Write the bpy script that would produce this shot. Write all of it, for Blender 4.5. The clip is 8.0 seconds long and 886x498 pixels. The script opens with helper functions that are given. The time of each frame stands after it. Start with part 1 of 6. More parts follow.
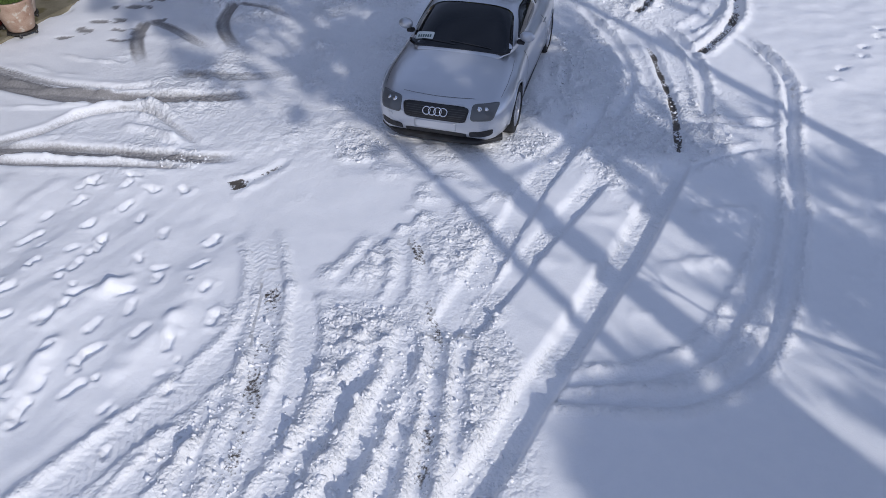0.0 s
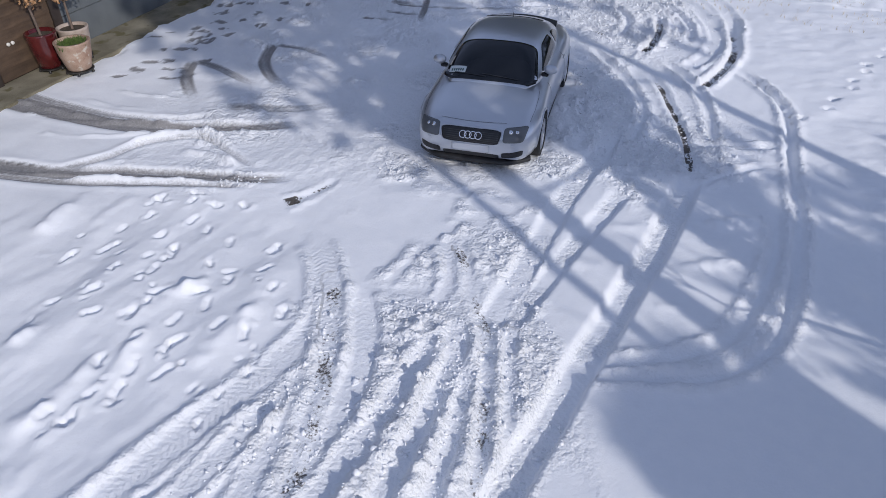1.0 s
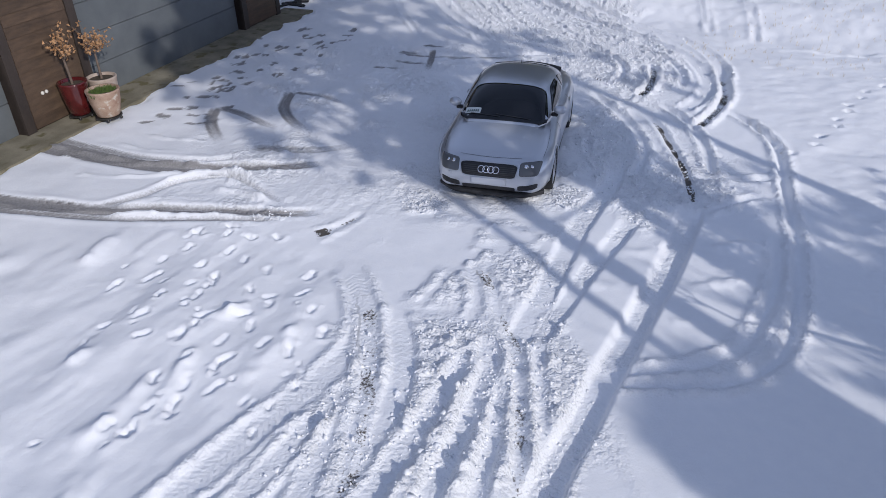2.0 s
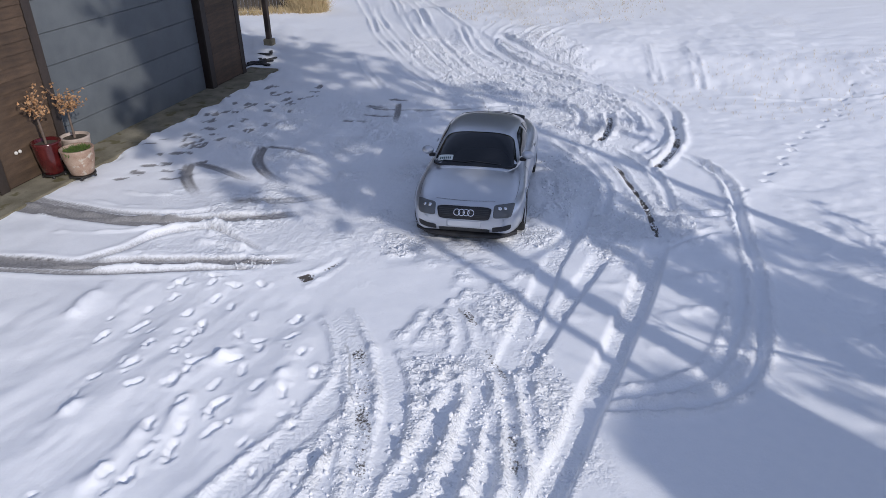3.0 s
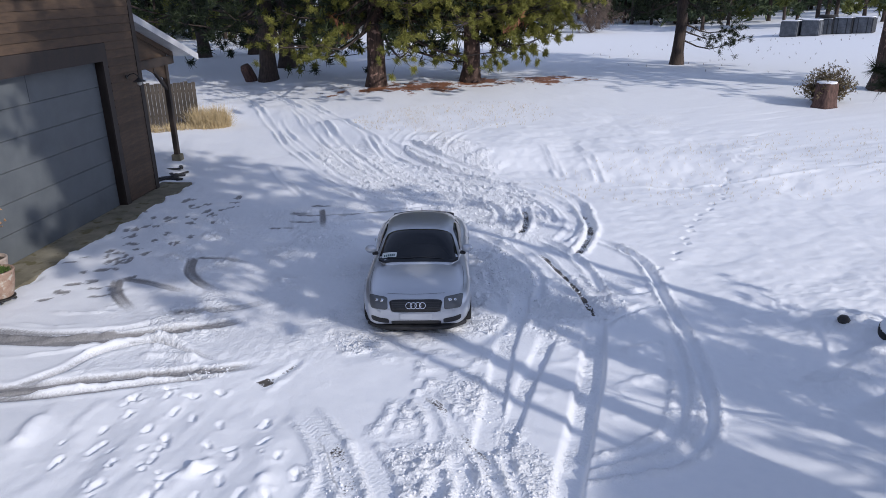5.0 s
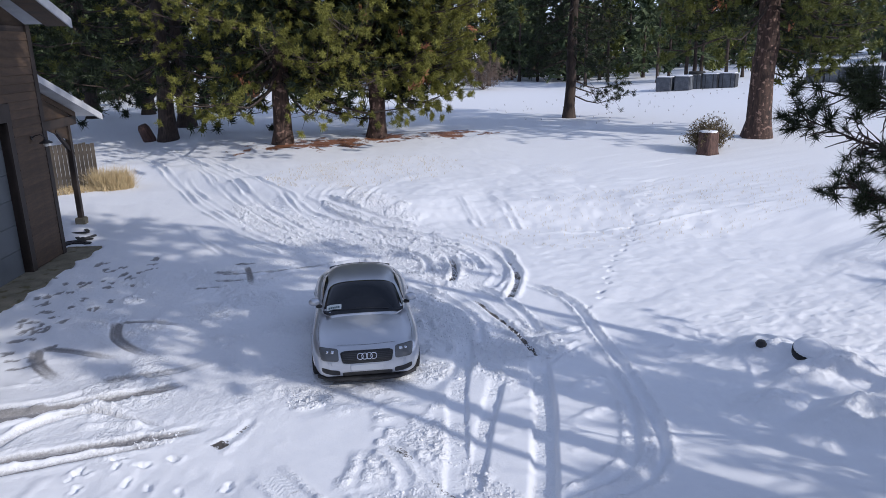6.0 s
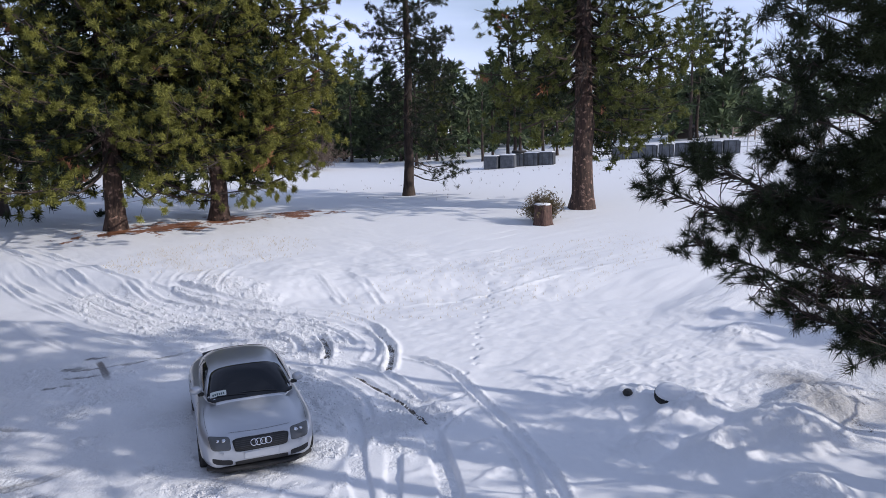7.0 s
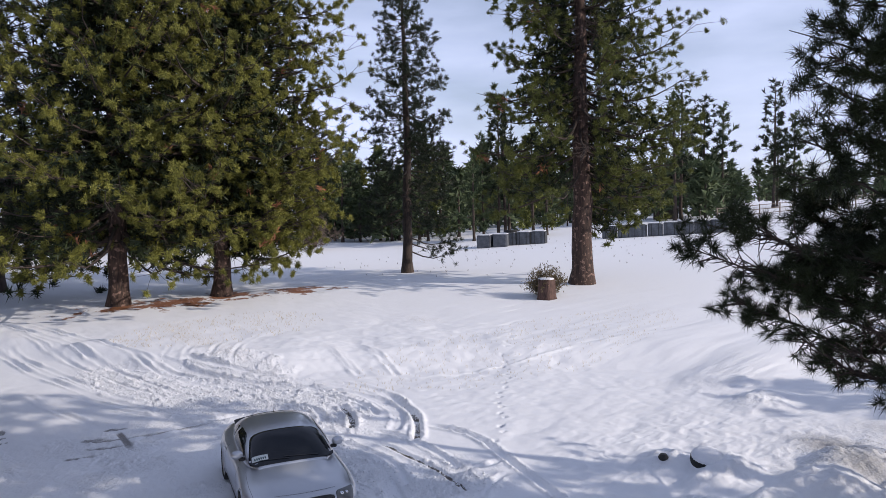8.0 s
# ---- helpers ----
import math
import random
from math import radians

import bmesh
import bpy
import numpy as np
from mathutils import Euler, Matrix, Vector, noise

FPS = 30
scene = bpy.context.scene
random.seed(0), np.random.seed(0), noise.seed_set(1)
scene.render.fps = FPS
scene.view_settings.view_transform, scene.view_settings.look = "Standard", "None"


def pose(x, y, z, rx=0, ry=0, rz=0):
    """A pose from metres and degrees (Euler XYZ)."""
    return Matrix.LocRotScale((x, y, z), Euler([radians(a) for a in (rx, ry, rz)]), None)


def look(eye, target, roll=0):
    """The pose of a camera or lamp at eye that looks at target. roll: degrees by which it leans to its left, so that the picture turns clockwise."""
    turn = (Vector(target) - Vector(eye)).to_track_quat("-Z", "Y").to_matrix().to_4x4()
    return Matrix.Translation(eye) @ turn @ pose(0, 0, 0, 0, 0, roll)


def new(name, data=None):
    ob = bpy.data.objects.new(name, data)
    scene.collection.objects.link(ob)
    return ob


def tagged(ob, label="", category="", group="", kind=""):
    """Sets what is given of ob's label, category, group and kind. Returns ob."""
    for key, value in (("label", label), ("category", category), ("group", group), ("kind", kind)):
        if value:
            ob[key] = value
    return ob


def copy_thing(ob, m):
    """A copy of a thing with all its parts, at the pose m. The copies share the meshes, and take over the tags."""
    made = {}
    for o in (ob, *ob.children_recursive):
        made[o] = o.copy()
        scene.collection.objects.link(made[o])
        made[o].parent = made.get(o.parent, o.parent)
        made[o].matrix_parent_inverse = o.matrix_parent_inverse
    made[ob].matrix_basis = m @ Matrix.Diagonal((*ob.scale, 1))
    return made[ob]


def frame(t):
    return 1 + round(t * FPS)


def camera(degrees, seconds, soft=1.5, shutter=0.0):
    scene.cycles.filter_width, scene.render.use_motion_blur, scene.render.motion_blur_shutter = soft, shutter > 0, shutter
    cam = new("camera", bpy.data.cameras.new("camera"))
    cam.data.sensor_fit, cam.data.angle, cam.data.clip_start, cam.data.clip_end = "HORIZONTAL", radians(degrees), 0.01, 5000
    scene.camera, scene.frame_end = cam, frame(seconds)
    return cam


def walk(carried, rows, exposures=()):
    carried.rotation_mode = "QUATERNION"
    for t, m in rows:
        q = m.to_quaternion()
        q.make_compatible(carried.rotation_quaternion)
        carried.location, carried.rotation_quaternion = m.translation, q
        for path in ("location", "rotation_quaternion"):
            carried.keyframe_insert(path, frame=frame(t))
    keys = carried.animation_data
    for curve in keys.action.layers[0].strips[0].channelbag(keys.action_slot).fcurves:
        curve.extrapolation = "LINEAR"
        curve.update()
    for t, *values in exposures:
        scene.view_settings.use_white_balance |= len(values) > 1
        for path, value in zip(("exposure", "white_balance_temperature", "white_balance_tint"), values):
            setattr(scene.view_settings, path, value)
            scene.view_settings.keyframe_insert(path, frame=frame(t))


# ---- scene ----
cam = camera(63.9, 8.0, soft=0.6)
METRES, EYE, TILT, LEAN, TURN = 6.26, 4.885, 0.0, 0.0, 0.0
ROWS = [
    (0.0, 0.0, 0.0, 0.0, -0.48, -40.8, 0.55),
    (0.5, -0.0376, -0.0805, 0.0119, -0.85, -38.84, 0.58),
    (1.0, -0.0852, -0.1484, 0.0212, -0.94, -36.85, 0.61),
    (2.5, -0.193, -0.2837, 0.0349, -3.84, -30.57, 0.67),
    (3.0, -0.2169, -0.3093, 0.0384, -6.18, -28.45, 0.74),
    (3.5, -0.243, -0.3273, 0.0405, -8.76, -26.38, 0.75),
    (4.0, -0.2752, -0.341, 0.042, -11.37, -24.24, 0.78),
    (4.5, -0.3175, -0.3504, 0.0422, -13.97, -22.11, 0.81),
    (6.0, -0.5028, -0.3465, 0.0412, -24.57, -15.94, 0.96),
    (6.5, -0.5718, -0.334, 0.0401, -33.63, -13.08, 1.06),
    (7.0, -0.6482, -0.3132, 0.0383, -38.39, -9.86, 1.09),
    (7.5, -0.7247, -0.2845, 0.0266, -39.71, -6.51, 1.07),
    (8.0, -0.8008, -0.2489, -0.0068, -39.82, -3.26, 1.07),
]
walk(cam, [(t, pose(0, 0, EYE, TILT, LEAN, TURN) @ pose(METRES * x, METRES * y, METRES * z, 90 + pitch, roll, yaw)) for t, x, y, z, yaw, pitch, roll in ROWS],
     exposures=[(0.0, -0.51, 5950, 15), (4.5, -0.39, 6000, 15), (6.3, -0.33, 5950, 15), (8.0, -0.33, 6450, 17)])

# ---- daylight: low winter sun from the right and behind, thin high cloud ----
SUN_AZ, SUN_EL = math.atan2(0.54, -0.84), radians(27)
SUN_DIR = Vector((math.sin(SUN_AZ) * math.cos(SUN_EL), math.cos(SUN_AZ) * math.cos(SUN_EL), math.sin(SUN_EL)))
world = bpy.data.worlds.new("sky")
scene.world = world
world.use_nodes = True
wn, wl = world.node_tree.nodes, world.node_tree.links
wn.clear()
sky = wn.new("ShaderNodeTexSky")
sky.sky_type, sky.sun_disc = "NISHITA", False
sky.sun_elevation, sky.sun_rotation = SUN_EL, SUN_AZ
sky.air_density, sky.dust_density, sky.ozone_density = 1.0, 1.0, 1.0
sky_tint = wn.new("ShaderNodeMix")
sky_tint.data_type = "RGBA"
wtex = wn.new("ShaderNodeTexCoord")
wmap = wn.new("ShaderNodeMapping")
wmap.inputs["Scale"].default_value = (1.2, 1.2, 4.5)
cloud = wn.new("ShaderNodeTexNoise")
cloud.inputs["Scale"].default_value, cloud.inputs["Detail"].default_value = 1.6, 6
cloud_ramp = wn.new("ShaderNodeMapRange")
cloud_ramp.inputs[1].default_value, cloud_ramp.inputs[2].default_value = 0.36, 0.62
cloud_ramp.inputs[3].default_value, cloud_ramp.inputs[4].default_value = 0.3, 0.75
sky_tint.inputs[7].default_value = (7.9, 9.05, 12.1, 1)
wbg = wn.new("ShaderNodeBackground")
wbg.inputs["Strength"].default_value = 0.128
wout = wn.new("ShaderNodeOutputWorld")
wl.new(wtex.outputs["Generated"], wmap.inputs["Vector"])
wl.new(wmap.outputs["Vector"], cloud.inputs["Vector"])
wl.new(cloud.outputs["Fac"], cloud_ramp.inputs[0])
haze_xyz = wn.new("ShaderNodeSeparateXYZ")
haze = wn.new("ShaderNodeMapRange")
haze.inputs[1].default_value, haze.inputs[2].default_value = 0.10, 0.75
haze.inputs[3].default_value, haze.inputs[4].default_value = 1.3, 0.45
haze_mul = wn.new("ShaderNodeMath")
haze_mul.operation, haze_mul.use_clamp = "MULTIPLY", True
wl.new(wtex.outputs["Generated"], haze_xyz.inputs[0])
wl.new(haze_xyz.outputs["Z"], haze.inputs[0])
wl.new(haze.outputs[0], haze_mul.inputs[0])
wl.new(cloud_ramp.outputs[0], haze_mul.inputs[1])
wl.new(haze_mul.outputs[0], sky_tint.inputs[0])
wl.new(sky.outputs["Color"], sky_tint.inputs[6])
wl.new(sky_tint.outputs[2], wbg.inputs["Color"])
wl.new(wbg.outputs["Background"], wout.inputs["Surface"])
sun_data = bpy.data.lights.new("sun", "SUN")
sun_data.energy, sun_data.angle, sun_data.color = 3.9, radians(0.53), (1.0, 0.93, 0.80)
sun = new("sun", sun_data)
sun.matrix_world = look(SUN_DIR * 200, (0, 0, 0))


# ---- materials ----
def surface(name, col_a, col_b, scale=6.0, rough=0.7, bump=0.2, bump_scale=60.0, metallic=0.0, stretch=(1, 1, 1), rough_var=0.1, coat=0.0, by_object=0.0, by_island=0.0, spots=None):
    """A procedural surface: two colours mixed by broad and fine noise, gloss variation and fine relief."""
    m = bpy.data.materials.new(name)
    m.use_nodes = True
    n, l = m.node_tree.nodes, m.node_tree.links
    b = n["Principled BSDF"]
    tc, mp = n.new("ShaderNodeTexCoord"), n.new("ShaderNodeMapping")
    mp.inputs["Scale"].default_value = stretch
    l.new(tc.outputs["Object"], mp.inputs["Vector"])
    na, nb = n.new("ShaderNodeTexNoise"), n.new("ShaderNodeTexNoise")
    na.inputs["Scale"].default_value, na.inputs["Detail"].default_value = scale, 5
    nb.inputs["Scale"].default_value, nb.inputs["Detail"].default_value = bump_scale, 6
    l.new(mp.outputs["Vector"], na.inputs["Vector"])
    l.new(mp.outputs["Vector"], nb.inputs["Vector"])
    mixf = n.new("ShaderNodeMath")
    mixf.operation = "MULTIPLY_ADD"
    l.new(nb.outputs["Fac"], mixf.inputs[0])
    mixf.inputs[1].default_value = 0.45
    l.new(na.outputs["Fac"], mixf.inputs[2])
    rng = n.new("ShaderNodeMapRange")
    rng.inputs[1].default_value, rng.inputs[2].default_value = 0.5, 0.95
    l.new(mixf.outputs[0], rng.inputs[0])
    mix = n.new("ShaderNodeMix")
    mix.data_type = "RGBA"
    mix.inputs[6].default_value, mix.inputs[7].default_value = (*col_a, 1), (*col_b, 1)
    l.new(rng.outputs[0], mix.inputs[0])
    colour = mix.outputs[2]
    if spots:
        sp = n.new("ShaderNodeTexNoise")
        sp.inputs["Scale"].default_value, sp.inputs["Detail"].default_value = spots[1], 4
        l.new(tc.outputs["Object"], sp.inputs["Vector"])
        sr = n.new("ShaderNodeMapRange")
        sr.inputs[1].default_value, sr.inputs[2].default_value = spots[2], spots[2] + 0.08
        l.new(sp.outputs["Fac"], sr.inputs[0])
        sm = n.new("ShaderNodeMix")
        sm.data_type = "RGBA"
        l.new(sr.outputs[0], sm.inputs[0])
        l.new(colour, sm.inputs[6])
        sm.inputs[7].default_value = (*spots[0], 1)
        colour = sm.outputs[2]
    for amount, source in ((by_object, "ShaderNodeObjectInfo"), (by_island, "ShaderNodeNewGeometry")):
        if amount:
            src = n.new(source)
            out = src.outputs["Random"] if source.endswith("Info") else src.outputs["Random Per Island"]
            mr = n.new("ShaderNodeMapRange")
            mr.inputs[3].default_value, mr.inputs[4].default_value = 1 - amount, 1 + amount
            l.new(out, mr.inputs[0])
            hv = n.new("ShaderNodeHueSaturation")
            l.new(mr.outputs[0], hv.inputs["Value"])
            l.new(colour, hv.inputs["Color"])
            colour = hv.outputs["Color"]
    l.new(colour, b.inputs["Base Color"])
    rr = n.new("ShaderNodeMapRange")
    rr.inputs[3].default_value, rr.inputs[4].default_value = max(rough - rough_var, 0.02), min(rough + rough_var, 1)
    l.new(na.outputs["Fac"], rr.inputs[0])
    l.new(rr.outputs[0], b.inputs["Roughness"])
    b.inputs["Metallic"].default_value = metallic
    b.inputs["Coat Weight"].default_value = coat
    b.inputs["Coat Roughness"].default_value = 0.06
    if bump:
        bp = n.new("ShaderNodeBump")
        bp.inputs["Strength"].default_value, bp.inputs["Distance"].default_value = bump, 0.01
        l.new(nb.outputs["Fac"], bp.inputs["Height"])
        l.new(bp.outputs["Normal"], b.inputs["Normal"])
    return m


def ground_material():
    """Snow, with bare gravel, needle litter and dry grass where the sheet's masks call for them."""
    m = bpy.data.materials.new("snow_ground")
    m.use_nodes = True
    n, l = m.node_tree.nodes, m.node_tree.links
    b = n["Principled BSDF"]
    tc = n.new("ShaderNodeTexCoord")

    def noise_tex(scale, detail=6, rough=0.6):
        t = n.new("ShaderNodeTexNoise")
        t.inputs["Scale"].default_value, t.inputs["Detail"].default_value, t.inputs["Roughness"].default_value = scale, detail, rough
        l.new(tc.outputs["Object"], t.inputs["Vector"])
        return t.outputs["Fac"]

    def math_node(op, a, c, clamp=False):
        t = n.new("ShaderNodeMath")
        t.operation, t.use_clamp = op, clamp
        for i, v in enumerate((a, c)):
            if isinstance(v, (int, float)):
                t.inputs[i].default_value = v
            else:
                l.new(v, t.inputs[i])
        return t.outputs[0]

    def mask(name, grain, low, high):
        at = n.new("ShaderNodeAttribute")
        at.attribute_name = name
        s = math_node("MULTIPLY_ADD", grain, 0.9)
        s.node.inputs[2].default_value = -0.45
        s2 = math_node("ADD", at.outputs["Fac"], s)
        gate = math_node("MULTIPLY", at.outputs["Fac"], 8.0, True)
        r = n.new("ShaderNodeMapRange")
        r.inputs[1].default_value, r.inputs[2].default_value = low, high
        l.new(s2, r.inputs[0])
        return math_node("MULTIPLY", r.outputs[0], gate)

    def mixc(f, a, c):
        t = n.new("ShaderNodeMix")
        t.data_type = "RGBA"
        l.new(f, t.inputs[0])
        for i, v in ((6, a), (7, c)):
            if isinstance(v, tuple):
                t.inputs[i].default_value = (*v, 1)
            else:
                l.new(v, t.inputs[i])
        return t.outputs[2]

    fine, mid, broad, vfine = noise_tex(28), noise_tex(7), noise_tex(0.8), noise_tex(110, 4)
    snow = mixc(mid, (0.80, 0.82, 0.86), (0.88, 0.89, 0.91))
    gravel = mixc(vfine, (0.035, 0.03, 0.028), (0.16, 0.145, 0.13))
    litter = mixc(fine, (0.15, 0.05, 0.022), (0.34, 0.16, 0.08))
    grass = mixc(fine, (0.42, 0.34, 0.22), (0.62, 0.53, 0.38))
    slush = mixc(fine, (0.13, 0.122, 0.118), (0.42, 0.415, 0.42))
    bare_f, litter_f = mask("bare", fine, 0.45, 0.6), mask("litter", mid, 0.30, 0.5)
    slush_f, grass_f = mask("slush", fine, 0.12, 0.78), mask("grass", fine, 0.42, 0.62)
    col = mixc(grass_f, snow, grass)
    col = mixc(slush_f, col, slush)
    col = mixc(litter_f, col, litter)
    col = mixc(bare_f, col, gravel)
    l.new(col, b.inputs["Base Color"])
    r = n.new("ShaderNodeMapRange")
    r.inputs[3].default_value, r.inputs[4].default_value = 0.55, 0.9
    l.new(mid, r.inputs[0])
    l.new(r.outputs[0], b.inputs["Roughness"])
    b.inputs["Specular IOR Level"].default_value = 0.3
    rough_at = n.new("ShaderNodeAttribute")
    rough_at.attribute_name = "churn"
    amp = math_node("MULTIPLY_ADD", rough_at.outputs["Fac"], 0.5)
    amp.node.inputs[2].default_value = 0.09
    grains = []
    for scale in (13.0, 30.0):
        vo = n.new("ShaderNodeTexVoronoi")
        vo.inputs["Scale"].default_value, vo.inputs["Randomness"].default_value = scale, 1.0
        l.new(tc.outputs["Object"], vo.inputs["Vector"])
        grains.append(math_node("SUBTRACT", 0.8, vo.outputs["Distance"]))
    grain = math_node("MULTIPLY", math_node("ADD", grains[0], math_node("MULTIPLY", grains[1], 0.6)), math_node("MULTIPLY", rough_at.outputs["Fac"], 0.75))
    soft = math_node("MULTIPLY", math_node("ADD", fine, math_node("MULTIPLY", vfine, 0.4)), amp)
    # chevrons that the tyres pressed into the packed snow
    trail = {}
    for key in ("tread", "run", "side"):
        trail[key] = n.new("ShaderNodeAttribute")
        trail[key].attribute_name = key
    slant = math_node("MULTIPLY", math_node("ABSOLUTE", trail["side"].outputs["Fac"], 0), 55.0)
    wave = math_node("SINE", math_node("ADD", math_node("MULTIPLY", trail["run"].outputs["Fac"], 86.0), math_node("ADD", slant, math_node("MULTIPLY", fine, 5.0))), 0)
    lugs = math_node("MULTIPLY", math_node("MULTIPLY", wave, 0.09), math_node("MULTIPLY", trail["tread"].outputs["Fac"], mid))
    lump = math_node("ADD", math_node("ADD", soft, grain), lugs)
    bp = n.new("ShaderNodeBump")
    bp.inputs["Strength"].default_value, bp.inputs["Distance"].default_value = 0.9, 0.045
    l.new(lump, bp.inputs["Height"])
    l.new(bp.outputs["Normal"], b.inputs["Normal"])
    return m


def glass_material(name, tint, rough=0.03):
    m = surface(name, tint, tint, 3, rough, 0, 40, rough_var=0.015)
    m.node_tree.nodes["Principled BSDF"].inputs["Specular IOR Level"].default_value = 0.4
    return m


SNOW = ground_material()
CLOD = surface("snow_clod", (0.78, 0.8, 0.85), (0.88, 0.89, 0.91), 9, 0.7, 0.4, 60)
PAINT = surface("silver_paint", (0.54, 0.56, 0.60), (0.59, 0.61, 0.65), 1.2, 0.30, 0.015, 900, metallic=0.65, rough_var=0.05, coat=0.55)
TINTED = glass_material("tinted_glass", (0.012, 0.014, 0.018))
LAMP_GLASS = glass_material("lamp_glass", (0.13, 0.135, 0.14), 0.08)
CHROME = surface("chrome", (0.75, 0.76, 0.78), (0.82, 0.83, 0.85), 8, 0.12, 0.0, 50, metallic=1.0, rough_var=0.04)
RIM = surface("rim_alloy", (0.5, 0.5, 0.52), (0.6, 0.6, 0.62), 8, 0.3, 0.03, 120, metallic=0.9)
RUBBER = surface("rubber", (0.012, 0.012, 0.013), (0.03, 0.03, 0.03), 14, 0.85, 0.3, 90)
BLACK = surface("black_plastic", (0.012, 0.012, 0.014), (0.028, 0.028, 0.03), 10, 0.55, 0.15, 120)
SEAM = surface("panel_gap", (0.05, 0.052, 0.056), (0.07, 0.072, 0.075), 10, 0.6, 0, 120)
CARD = surface("white_card", (0.62, 0.66, 0.64), (0.7, 0.74, 0.72), 5, 0.6, 0.05, 80)
INK = surface("dark_ink", (0.05, 0.1, 0.1), (0.08, 0.14, 0.13), 5, 0.6, 0, 80)
SIDING = surface("cedar_siding", (0.05, 0.032, 0.021), (0.10, 0.064, 0.039), 3, 0.7, 0.35, 40, stretch=(1, 0.25, 4), by_object=0.16)
TRIM = surface("brown_trim", (0.028, 0.021, 0.018), (0.05, 0.037, 0.03), 4, 0.65, 0.2, 60, stretch=(1, 1, 0.3), by_object=0.1)
DOOR_PAINT = surface("grey_door_paint", (0.095, 0.106, 0.114), (0.13, 0.143, 0.15), 2.5, 0.58, 0.08, 130, by_object=0.03)
CONCRETE = surface("stained_concrete", (0.13, 0.115, 0.075), (0.27, 0.245, 0.18), 2.2, 0.85, 0.3, 90, spots=((0.12, 0.105, 0.05), 3.0, 0.56))
WEATHERED = surface("weathered_wood", (0.035, 0.03, 0.025), (0.09, 0.075, 0.06), 6, 0.85, 0.5, 30, stretch=(3, 3, 0.3), by_object=0.2)
ROOFING = surface("metal_roof", (0.40, 0.41, 0.43), (0.55, 0.56, 0.58), 3, 0.45, 0.05, 60)
BARK = surface("pine_bark", (0.02, 0.014, 0.012), (0.105, 0.064, 0.05), 3.5, 0.95, 1.0, 9, stretch=(2.6, 2.6, 0.5), spots=((0.26, 0.165, 0.13), 6.0, 0.57))
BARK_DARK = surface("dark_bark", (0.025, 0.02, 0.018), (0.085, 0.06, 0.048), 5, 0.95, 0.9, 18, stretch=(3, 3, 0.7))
NEEDLE = surface("pine_needles", (0.068, 0.074, 0.015), (0.285, 0.28, 0.062), 0.7, 0.6, 0, 6, by_island=0.35)
NEEDLE_BLUE = surface("fir_needles", (0.045, 0.068, 0.036), (0.105, 0.135, 0.06), 0.7, 0.6, 0, 6, by_island=0.35)
NEEDLE_MID = surface("olive_needles", (0.07, 0.085, 0.022), (0.17, 0.18, 0.042), 0.7, 0.6, 0, 6, by_island=0.35)
# dark needles also stand in for shade inside crowns and beyond the drive
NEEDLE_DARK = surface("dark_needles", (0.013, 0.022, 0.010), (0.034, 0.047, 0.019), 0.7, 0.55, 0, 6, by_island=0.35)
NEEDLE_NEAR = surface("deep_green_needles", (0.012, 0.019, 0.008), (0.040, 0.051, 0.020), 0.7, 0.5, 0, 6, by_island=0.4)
NEEDLE_RUST = surface("rust_needles", (0.25, 0.09, 0.04), (0.36, 0.16, 0.08), 0.7, 0.7, 0, 6, by_island=0.3)
for mat in (NEEDLE, NEEDLE_NEAR, NEEDLE_MID, NEEDLE_BLUE, NEEDLE_DARK):
    mat.node_tree.nodes["Principled BSDF"].inputs["Specular IOR Level"].default_value = 0.25
STUMP_BARK = surface("stump_bark", (0.035, 0.02, 0.017), (0.17, 0.10, 0.08), 7, 0.95, 0.9, 22, stretch=(2.5, 2.5, 0.5))
GRASS = surface("dry_grass", (0.42, 0.32, 0.17), (0.62, 0.5, 0.3), 5, 0.8, 0, 30, by_island=0.25)
SHRUB = surface("shrub_leaf", (0.09, 0.07, 0.035), (0.2, 0.15, 0.07), 4, 0.7, 0, 30, by_island=0.3)
TWIG = surface("twig_wood", (0.10, 0.075, 0.06), (0.2, 0.15, 0.12), 8, 0.9, 0.3, 40)
RED_GLAZE = surface("oxblood_glaze", (0.05, 0.006, 0.008), (0.1, 0.014, 0.014), 6, 0.16, 0.04, 60, coat=0.5)
CLAY = surface("worn_clay", (0.27, 0.165, 0.115), (0.44, 0.33, 0.255), 7, 0.9, 0.4, 70, spots=((0.5, 0.45, 0.38), 9, 0.6))
STONE_POT = surface("stone_pot", (0.34, 0.27, 0.22), (0.48, 0.4, 0.34), 7, 0.9, 0.4, 70)
SOIL = surface("soil", (0.04, 0.03, 0.02), (0.09, 0.07, 0.05), 20, 0.95, 0.8, 60)
MOSS = surface("moss", (0.05, 0.09, 0.02), (0.12, 0.18, 0.04), 20, 0.9, 0.8, 80)
DEAD_LEAF = surface("dead_leaf", (0.30, 0.15, 0.06), (0.52, 0.32, 0.17), 12, 0.8, 0, 50, by_island=0.3)
BALE = surface("wrapped_bale", (0.05, 0.055, 0.068), (0.15, 0.165, 0.19), 2.2, 0.6, 0.5, 14, by_object=0.15)
STRAP_GAP = surface("strap_and_gap_shade", (0.02, 0.022, 0.026), (0.045, 0.048, 0.052), 6, 0.7, 0.2, 40)
RAIL = surface("pale_rail", (0.5, 0.5, 0.5), (0.66, 0.66, 0.66), 6, 0.7, 0.2, 40)
RAIL_WOOD = surface("rail_wood", (0.14, 0.11, 0.085), (0.24, 0.19, 0.15), 6, 0.8, 0.3, 40)
IRON = surface("black_iron", (0.015, 0.014, 0.013), (0.035, 0.032, 0.03), 9, 0.5, 0.15, 80)
